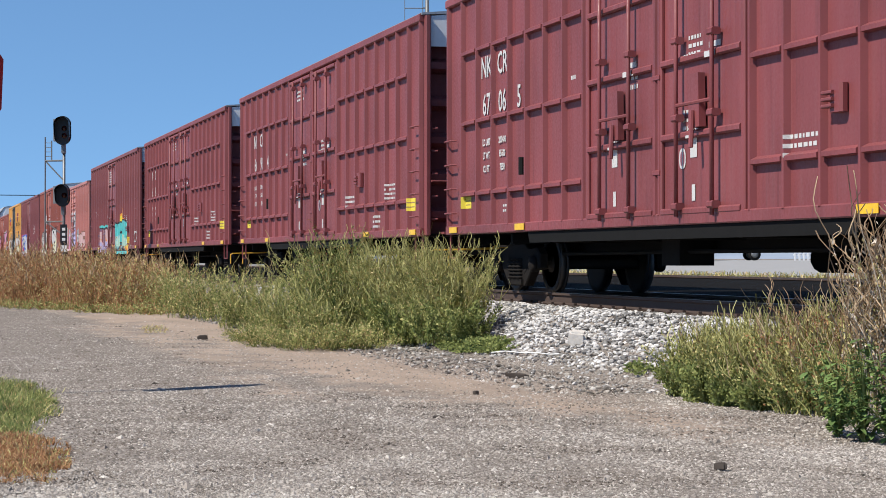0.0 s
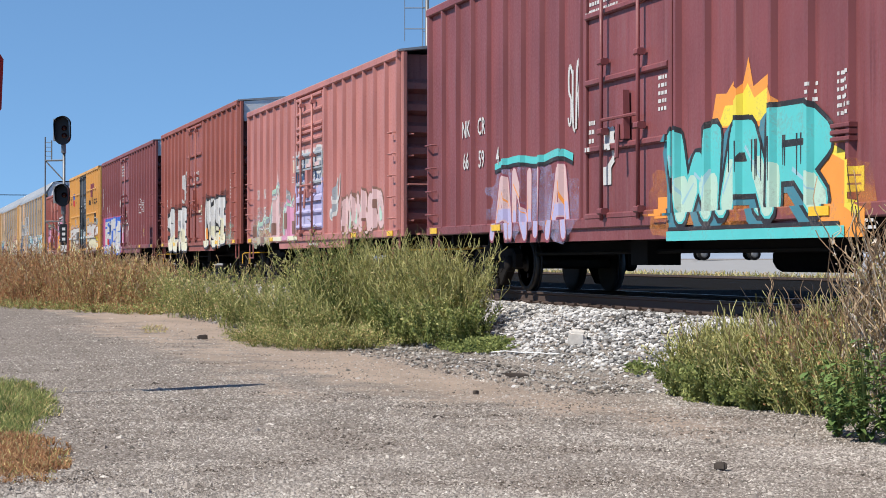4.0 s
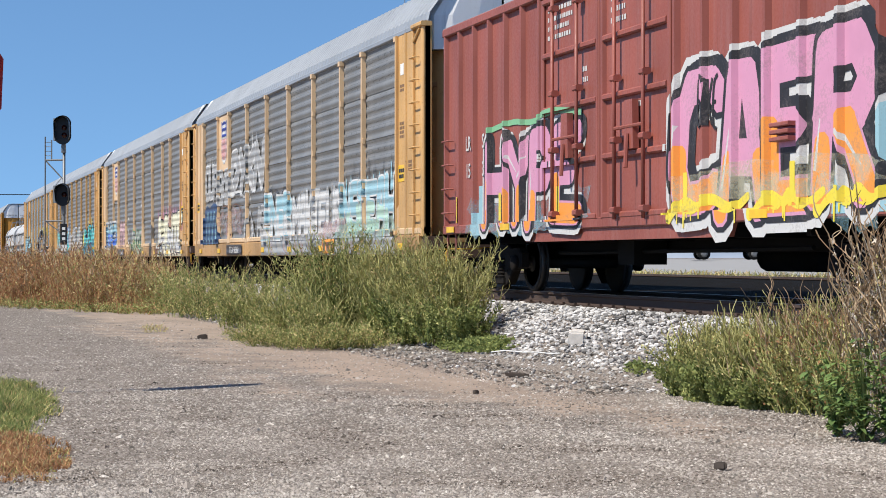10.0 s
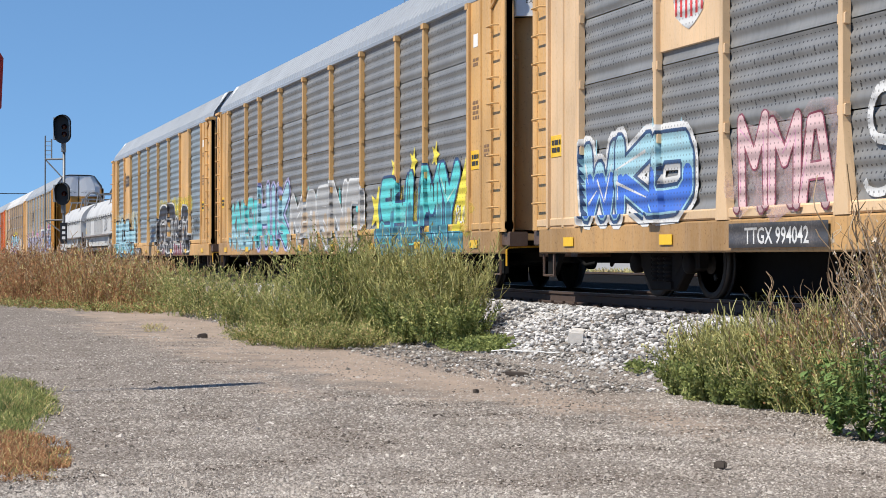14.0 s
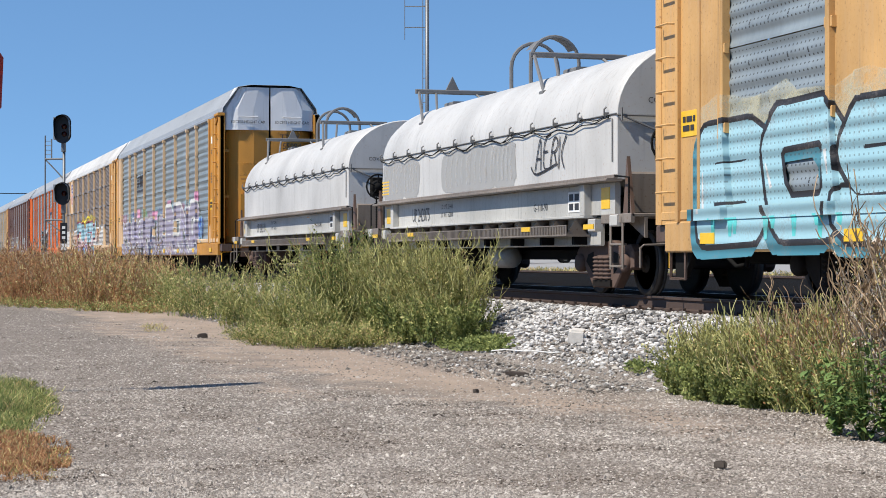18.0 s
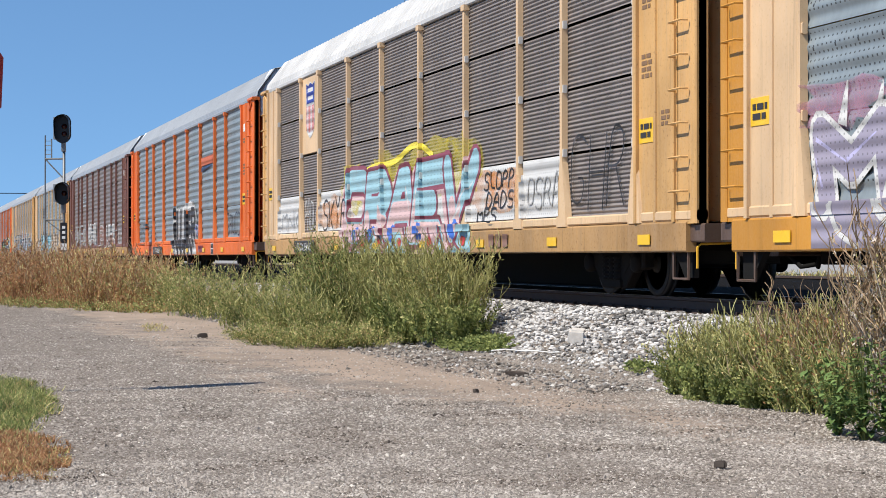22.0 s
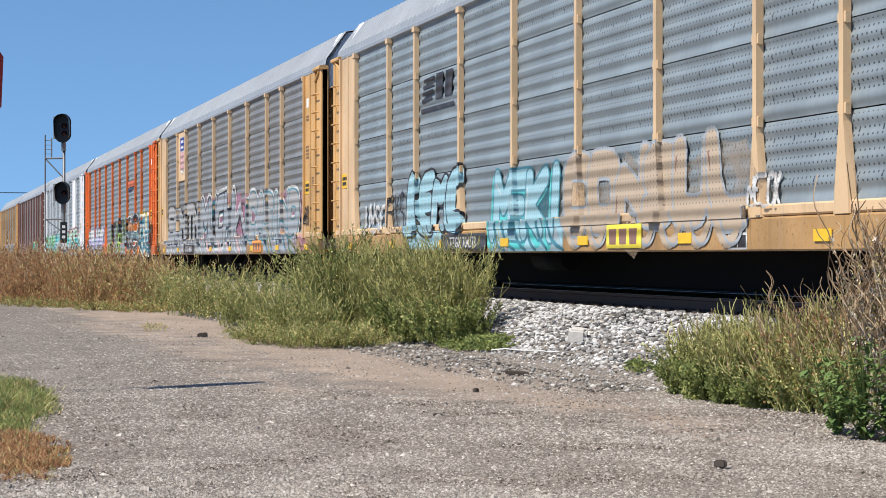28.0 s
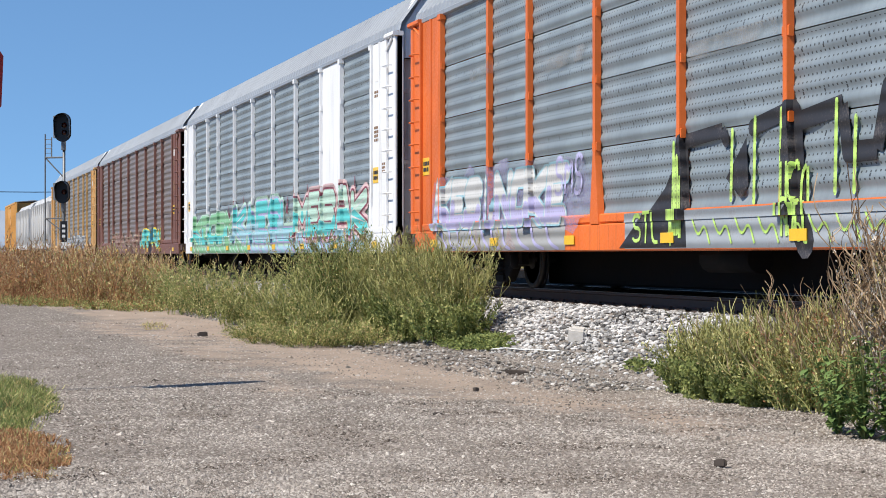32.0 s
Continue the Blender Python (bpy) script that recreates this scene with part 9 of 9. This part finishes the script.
def grass_patch(name, x0, x1, y0, y1, n, h, tones, label, seed, mixw, w=0.006, lift=0.0, thin=0.5):
    """Blades over an uneven patch of the lot given by two corners of the wide view, thinning at its rim."""
    rng = np.random.default_rng(seed)
    b, tall = [], []
    while len(b) < n:
        u, v = rng.uniform(-1, 1), rng.uniform(-1, 1)
        gx, gy = spot((x0 + x1) / 2 + u * (x1 - x0) / 2, (y0 + y1) / 2 + v * (y1 - y0) / 2)
        tuft = noise.noise((gx * 3.1, gy * 1.7, seed)) + 0.6 * noise.noise((gx * 9, gy * 6, seed))
        room = 1 - (u * u + v * v) + 0.75 * tuft
        if room > thin * rng.random():
            b.append((gx, gy, ground_z(gx, gy) + lift))
            tall.append(0.45 + 0.8 * min(1.2, max(0.0, room)) * rng.random())
    b = np.array(b)
    paths = stalks(b, h * np.array(tall), h * 0.8, rng, 4, 0.35)
    v, f = ribbons(paths, w, w * 0.25, rng)
    mi = np.repeat(rng.choice(len(tones), n, p=mixw), 3)
    soup(name, v, f, list(tones), label, "grass", mi=mi)


def creeper(name, x0, x1, y0, y1, n, label, seed, tall=0.12):
    """Low creeping leaves over the stones."""
    rng = np.random.default_rng(seed)
    b = []
    while len(b) < n:
        u, v = rng.uniform(-1, 1), rng.uniform(-1, 1)
        gx, gy = on_bank((x0 + x1) / 2 + u * (x1 - x0) / 2, (y0 + y1) / 2 + v * (y1 - y0) / 2)
        room = 1 - (u * u + v * v) + 0.7 * noise.noise((gx * 3, gy * 2, seed)) + 0.4 * noise.noise((gx * 9, gy * 7, seed))
        if room > 0.35 * rng.random():
            b.append((gx, gy, ground_z(gx, gy) + 0.03 + tall * min(1.0, max(0.1, room)) * rng.random()))
    d = rng.normal(size=(n, 3))
    d[:, 2] = np.abs(d[:, 2]) * 0.5
    v, f = leaves(np.array(b), d, 0.045 * rng.uniform(0.6, 1.5, n), 0.013 * rng.uniform(0.7, 1.4, n), rng)
    soup(name, v, f, [GREEN], label, "weeds")


grass_patch("green_grass", -110, 110, 672, 768, 6500, 0.15, (GREEN, OLIVE, STRAW), "patch of green grass on the gravel", 71, (0.72, 0.18, 0.1))
grass_patch("dead_grass", -110, 125, 765, 862, 5600, 0.07, (RUSTY, OLIVE, STRAW), "patch of dead rust-brown grass on the gravel", 72, (0.82, 0.1, 0.08))
creeper("ground_cover", 772, 918, 598, 628, 4600, "low green creeping weeds at the bank's foot", 73)
creeper("ground_cover", 1105, 1150, 650, 668, 260, "small green tuft among the stones", 74, 0.1)
grass_patch("dry_tuft", 245, 300, 576, 590, 220, 0.10, (OLIVE, STRAW), "small dry tuft on the dirt lane", 75, (0.35, 0.65), 0.007)

# ---- signal mast ----
SIG_BLACK = plain("black signal enamel", (0.012, 0.012, 0.013), 0.45)
SIG_GREY = plain("galvanised signal steel", (0.187, 0.193, 0.198), 0.5, 0.4)
LENS = plain("dark red lens glass", (0.05, 0.008, 0.006), 0.15)


def signal():
    k = 70 / 3260
    d, u = 70.0, (113 - 784) * k
    x, y = u * math.cos(TURN) + d * math.sin(TURN), -u * math.sin(TURN) + d * math.cos(TURN)
    s = thing("railway_signal", (x, y, 0.0), "two-headed black railway signal on a steel mast", "railway signal", rz=-12)
    eye = EYE

    def up(py):
        return eye + (456 - py) * k
    bm = bmesh.new()
    tube(bm, [(0, 0, 0), (0, 0, up(255))], 0.055, 10)
    lathe(bm, [(0.16, 0), (0.16, 0.5), (0.09, 0.6)], (0, 0, 0), (0, 0, 1), 10)
    part("mast", bm, SIG_GREY, s)
    for cz, h, w in ((up(230), 1.10, 0.64), (up(344), 0.86, 0.56)):
        head = bmesh.new()
        ring = []
        for i in range(28):
            a = 2 * math.pi * i / 28
            cx, cy = math.cos(a), math.sin(a)
            ring.append((cx * w / 2, cy * w / 2 + (h - w) / 2 * (1 if cy > 0 else -1)))
        loft(head, [[(p, f, cz + q) for p, q in ring] for f in (-0.42, -0.39)])
        hd = part("signal_head", head, SIG_BLACK, s, "black oval signal head with hood")
        hood = bmesh.new()
        rows = []
        for f, kk in ((-0.42, 1.0), (-0.75, 0.97)):
            rows.append([(p * 0.92 * kk, f - (0.18 if q > 0 else 0) * (f < -0.5), cz + q * 0.92 * kk) for p, q in ring])
        vs = [[hood.verts.new(p) for p in r] for r in rows]
        for i in range(28):
            if not 17 <= i <= 24:
                hood.faces.new((vs[0][i], vs[0][(i + 1) % 28], vs[1][(i + 1) % 28], vs[1][i]))
        part("hood", hood, SIG_BLACK, hd)
        ln = bmesh.new()
        for dz in (-0.2, 0.08) if h > 1 else (0.0,):
            lathe(ln, [(0.105, 0), (0.09, 0.03), (0.0, 0.05)], (0.06, -0.42, cz + dz), (0, -1, 0), 16)
        part("lens", ln, LENS, hd)
        cab = bmesh.new()
        bbox(cab, -0.36, 0.10, -0.39, -0.02, cz - h * 0.36, cz + h * 0.40, 0.06)
        part("cabinet", cab, SIG_GREY, s, "grey equipment cabinet behind the head")
        br = bmesh.new()
        bbox(br, -0.07, 0.07, -0.3, 0.08, cz - h * 0.5 - 0.30, cz - h * 0.40, 0.02)
        tube(br, [(0, -0.25, cz - h * 0.5), (0, 0, cz - h * 0.5 - 0.25)], 0.06, 8)
        part("bracket", br, SIG_GREY, s)
    bm = bmesh.new()                                      # ladder and its stays
    for dx in (-0.74, -0.50):
        tube(bm, [(dx, 0.25, up(430) if dx < -0.6 else up(282)), (dx, 0.25, up(240) if dx < -0.6 else up(246))], 0.028, 6)
    for py in range(250, 282, 8):
        tube(bm, [(-0.74, 0.25, up(py)), (-0.50, 0.25, up(py))], 0.012, 5)
    tube(bm, [(-0.74, 0.25, up(282)), (0, 0.0, up(282))], 0.035, 6)
    tube(bm, [(-0.70, 0.25, up(284)), (0, 0.0, up(318))], 0.028, 6)
    tube(bm, [(-0.74, 0.25, up(390)), (0, 0.0, up(390))], 0.03, 6)
    tube(bm, [(-0.70, 0.25, up(391)), (0, 0.0, up(415))], 0.025, 6)
    part("ladder_stay", bm, SIG_GREY, s)
    bm = bmesh.new()
    box(bm, -0.13, 0.13, -0.09, -0.075, up(445), up(395))
    pl = part("plate", bm, SIG_BLACK, s, "dark plate with pale marks")
    bm = bmesh.new()
    for i in range(3):
        box(bm, -0.06, 0.06, -0.094, -0.091, up(406 + i * 9), up(401 + i * 9))
    box(bm, -0.12, 0.12, -0.096, -0.091, up(444), up(432))
    part("plate_marks", bm, LETTER, pl)
    return s


signal()


# ---- red sign that just reaches into view ----
def road_sign():
    d = 17.8
    u = (-85 - 784) / 3260 * d
    x, y = u * math.cos(TURN) + d * math.sin(TURN), -u * math.sin(TURN) + d * math.cos(TURN)
    zc = EYE + (457 - 134) * d / 3260
    s = thing("stop_sign", (x, y, 0), "red octagonal road sign on a steel post", "road sign", rz=38)
    bm = bmesh.new()
    R = 0.60 / math.cos(math.pi / 8)
    lean = math.radians(3)
    for r, a, b in ((R, 0.0, 0.004),):
        slab(bm, [(r * math.cos(math.pi / 8 + i * math.pi / 4 - lean), zc + r * math.sin(math.pi / 8 + i * math.pi / 4 - lean)) for i in range(8)], 1, -0.03, -0.026)
    part("plate", bm, plain("red sign sheet", (0.36, 0.012, 0.014), 0.5), s, "red octagonal plate")
    bm = bmesh.new()
    bbox(bm, -0.03, 0.03, -0.024, 0.02, 0, zc + 0.5, 0.01)
    part("post", bm, SIG_GREY, s)


road_sign()


# ---- small things on the ground ----
def rock(x, y, h, size, label, mat, seed, name="rock"):
    gx, gy = spot(x, y, h)
    rnd = random.Random(seed)
    bm = bmesh.new()
    bmesh.ops.create_cube(bm, size=1)
    bmesh.ops.bevel(bm, geom=bm.edges[:], offset=0.14, segments=2, affect="EDGES")
    for v in bm.verts:
        v.co = Vector((v.co.x * size[0], v.co.y * size[1], v.co.z * size[2])) * (1 + rnd.uniform(-0.06, 0.06))
    ob = new(name, mesh(name, bm, mat))
    ob.matrix_basis = pose(gx, gy, ground_z(gx, gy) + size[2] * 0.35, 6, 4, rnd.uniform(0, 360) if seed != 1 else -28)
    return tagged(ob, label, "rock")


CONCRETE = plain("pale broken concrete", (0.62, 0.59, 0.55), 0.9, scale=14, b=0.5)
DARKSTONE = plain("dark stone", (0.09, 0.075, 0.065), 0.9, scale=20, b=0.5)
rock(1023, 600, 0.32, (0.22, 0.24, 0.20), "pale squared concrete lump on the ballast", CONCRETE, 1)
rock(358, 600, 0, (0.16, 0.10, 0.09), "dark stone on the dirt lane", DARKSTONE, 2)
rock(1275, 829, 0, (0.075, 0.05, 0.05), "small dark stone on the gravel", DARKSTONE, 3)
rock(915, 666, 0, (0.26, 0.06, 0.05), "dark scrap of wood on the gravel", DARKSTONE, 4, "wood_scrap")
rock(842, 697, 0, (0.05, 0.05, 0.045), "small dark stone on the gravel", DARKSTONE, 5)
rock(775, 742, 0, (0.09, 0.05, 0.04), "small dark stone on the gravel", DARKSTONE, 6)


def cord():
    pts = []
    for x, y in ((870, 629), (895, 627), (925, 630), (950, 630), (975, 633), (990, 632)):
        gx, gy = on_bank(x, y)
        pts.append(Vector((gx, gy, ground_z(gx, gy) + 0.05)))
    c = thing("white_cord", tuple(pts[0]), "thin white cord over the stones", "cord")
    bm = bmesh.new()
    tube(bm, [p - pts[0] for p in pts], 0.007, 6)
    part("cord", bm, LETTER, c)


cord()


# ---- beyond the tracks ----
ROAD = plain("sun-bleached road concrete", (0.32, 0.315, 0.31), 0.9, var=0.12, scale=0.8, world=True)
bm = bmesh.new()
rows = []
for y in (-40, 10, 60, 120, 260, 600):
    rows.append([bm.verts.new((x, y, ground_z(x, y) + 0.03)) for x in (27.4, 28.0, 34, 45, 58)])
for a, b in zip(rows, rows[1:]):
    for i in range(4):
        bm.faces.new((a[i], a[i + 1], b[i + 1], b[i]))
tagged(new("road", mesh("road", bm, ROAD)), "pale concrete road beyond the tracks", "road", kind="structure")
rng0 = np.random.default_rng(9)
n = 5000
bx = rng0.uniform(26.2, 27.4, n)
by = rng0.uniform(30, 140, n)
gp = stalks(np.stack([bx, by, np.array([ground_z(a, 0) for a in bx])], 1), 0.30 * rng0.uniform(0.3, 1, n), 0.2, rng0, 4, 0.3)
v, f = ribbons(gp, 0.02, 0.006, rng0)
soup("verge_grass", v, f, [OLIVE, STRAW], "dry yellow-green grass on the road verge", "grass", mi=np.repeat(rng0.integers(0, 2, n), 3))


def suv(x, y, paint_c, label):
    """A parked sport utility car, side on."""
    d = 105.0
    u = (x - 784) / 3260 * d
    gx, gy = u * math.cos(TURN) + d * math.sin(TURN), -u * math.sin(TURN) + d * math.cos(TURN)
    c = thing("suv", (gx, gy, ground_z(gx, gy) + 0.03), label, "car", rz=-16)
    bm = bmesh.new()
    low = [(-2.35, 0.45), (-2.3, 0.95), (-1.3, 1.08), (-0.75, 1.62), (1.75, 1.68), (2.25, 1.1), (2.35, 0.5)]
    loft(bm, [[(px * s, w, pz) for px, pz in low] for w, s in ((-0.92, 0.98), (-0.8, 1.0), (0.8, 1.0), (0.92, 0.98))])
    part("body", bm, paint_c, c)
    bm = bmesh.new()
    for a, b in (((-1.05, 1.12), (-0.55, 1.55)), ((-0.1, 1.12), (0.6, 1.56)), ((0.7, 1.12), (1.6, 1.56))):
        box(bm, a[0] if a[0] > -1 else -0.9, b[0] if b[0] > 0 else -0.2, -0.935, -0.90, a[1], b[1])
    part("side_glass", bm, SIG_BLACK, c)
    for wx in (-1.45, 1.40):
        for wy in (-0.86, 0.86):
            bm = bmesh.new()
            lathe(bm, [(0.2, -0.12), (0.35, -0.11), (0.35, 0.11), (0.2, 0.12)], (0, 0, 0), (0, 1, 0), 18)
            w = part("wheel", bm, UNDER, c, "", (wx, wy, 0.35))
            bm = bmesh.new()
            lathe(bm, [(0.21, -0.125), (0.1, -0.13), (0.0, -0.135)], (0, 0, 0), (0, 1, 0), 12)
            part("rim", bm, SIG_GREY, w)
    return c


suv(1287, 0, plain("silver car paint", (0.5, 0.51, 0.52), 0.3, 0.5), "silver sport utility car parked beyond the road")
suv(955, 0, plain("red car paint", (0.35, 0.015, 0.02), 0.3), "dark red car parked beyond the road")


def fence():
    d = 100.0
    u = (1505 - 784) / 3260 * d
    gx, gy = u * math.cos(TURN) + d * math.sin(TURN), -u * math.sin(TURN) + d * math.cos(TURN)
    z = ground_z(gx, gy)
    f = thing("picket_fence", (gx, gy, z), "white picket fence beyond the road", "fence", rz=-16)
    bm = bmesh.new()
    box(bm, -0.05, 0.05, -0.02, 0.02, 0, 1.1)
    pk = mesh("picket", bm, WHITE)
    for i in range(26):
        part("picket", pk, None, f, "", (-3.0 + i * 0.24, 0, 0))
    for zz in (0.3, 0.85):
        bm = bmesh.new()
        box(bm, -3.1, 3.2, 0.025, 0.06, zz, zz + 0.08)
        part("rail", bm, WHITE, f)


fence()


def antenna():
    d = 160.0
    k = d / 3260
    u = (756 - 784) * k
    gx, gy = u * math.cos(TURN) + d * math.sin(TURN), -u * math.sin(TURN) + d * math.cos(TURN)
    a = thing("antenna_mast", (gx, gy, ground_z(gx, gy)), "thin steel antenna mast with side arms", "antenna mast", rz=-16)
    z = lambda py: EYE + (457 - py) * k - ground_z(gx, gy)
    bm = bmesh.new()
    tube(bm, [(0.0, 0, 0), (0.0, 0, z(-60))], 0.17, 10)
    tube(bm, [(-0.38, 0, 0), (-0.38, 0, z(-60))], 0.04, 5)
    for i in range(14):
        tube(bm, [(-0.38, 0, 1.0 + i * 2.1), (0.0, 0, 1.0 + i * 2.1)], 0.03, 4)
    part("mast", bm, SIG_GREY, a)
    for py in (13, 50):
        bm = bmesh.new()
        tube(bm, [(-1.95, 0, z(py)), (0, 0, z(py))], 0.045, 5)
        tube(bm, [(-1.95, 0, z(py + 22)), (-1.95, 0, z(py - 16))], 0.03, 5)
        part("side_arm", bm, SIG_GREY, a)


antenna()


def cable():
    d = 220.0
    bm = bmesh.new()
    k = d / 3260
    pts = []
    for px, py in ((-500, 338), (-250, 342), (0, 344), (60, 344.5), (300, 343), (600, 338)):
        u = (px - 784) * k
        pts.append((u * math.cos(TURN) + d * math.sin(TURN), -u * math.sin(TURN) + d * math.cos(TURN), EYE + (457 - py) * k))
    tube(bm, pts, 0.05, 5)
    tagged(new("power_line", mesh("power_line", bm, UNDER)), "thin overhead power line in the distance", "power line", kind="structure")


cable()


def hills():
    m, nt, bs = node_mat("far hills")
    n = noise_tex(nt, coords(nt, world=True), 0.004, 6)
    nt.links.new(ramp(nt, n, [(0.35, (0.20, 0.25, 0.33)), (0.65, (0.30, 0.34, 0.40))]), bs.inputs["Base Color"])
    bs.inputs["Roughness"].default_value = 1.0
    bm = bmesh.new()
    top, bot = [], []
    for i in range(90):
        a = -0.9 + i * 0.022
        d = 3300.0
        x, y = d * math.sin(a), d * math.cos(a)
        h = 92 + 60 * noise.noise((i * 0.13, 0, 0)) + 18 * noise.noise((i * 0.5, 3, 0))
        h *= max(0.15, 1 - max(0, a + 0.05) * 1.5)
        top.append(bm.verts.new((x * 1.06, y * 1.06, h)))
        bot.append(bm.verts.new((x, y, -5)))
    for i in range(89):
        bm.faces.new((bot[i], bot[i + 1], top[i + 1], top[i]))
    tagged(new("backdrop", mesh("backdrop", bm, m)), "hazy blue-grey hills on the horizon", "hills", kind="structure")


hills()

# ---- what moves ----
def travelled(t):
    """How far the train has gone, in metres: it gathers a little speed."""
    return 15.5525 * t + 0.00832 * t * t


def motions():
    foot = NEAR * math.tan(TURN)
    for car in TRAIN:
        rows = []
        for k in range(9):
            t = 4.0 * k
            rows.append((t, pose(CX, car["middle"] - travelled(t) - foot, RAIL)))
        walk(car, rows)
    for wheel, a, car, y in WHEELS:
        passing = (car["middle"] + y) / 15.8
        start = round(max(0.0, passing - 3.2) * FPS) / FPS
        stop = min(32.0, passing - 0.6)
        rows = [(0.0, pose(0, a, 0.46))]
        n = int((stop - start) * FPS)
        if n > 1:
            for i in range(1 if start == 0 else 0, n + 1):
                t = start + i / FPS
                rows.append((t, pose(0, a, 0.46, math.degrees((travelled(t) - travelled(start)) / 0.46))))
            last = rows[-1][1]
        else:
            last = rows[0][1]
        if rows[-1][0] < 31.97:
            rows.append((32.0, last))
        walk(wheel, rows)


motions()
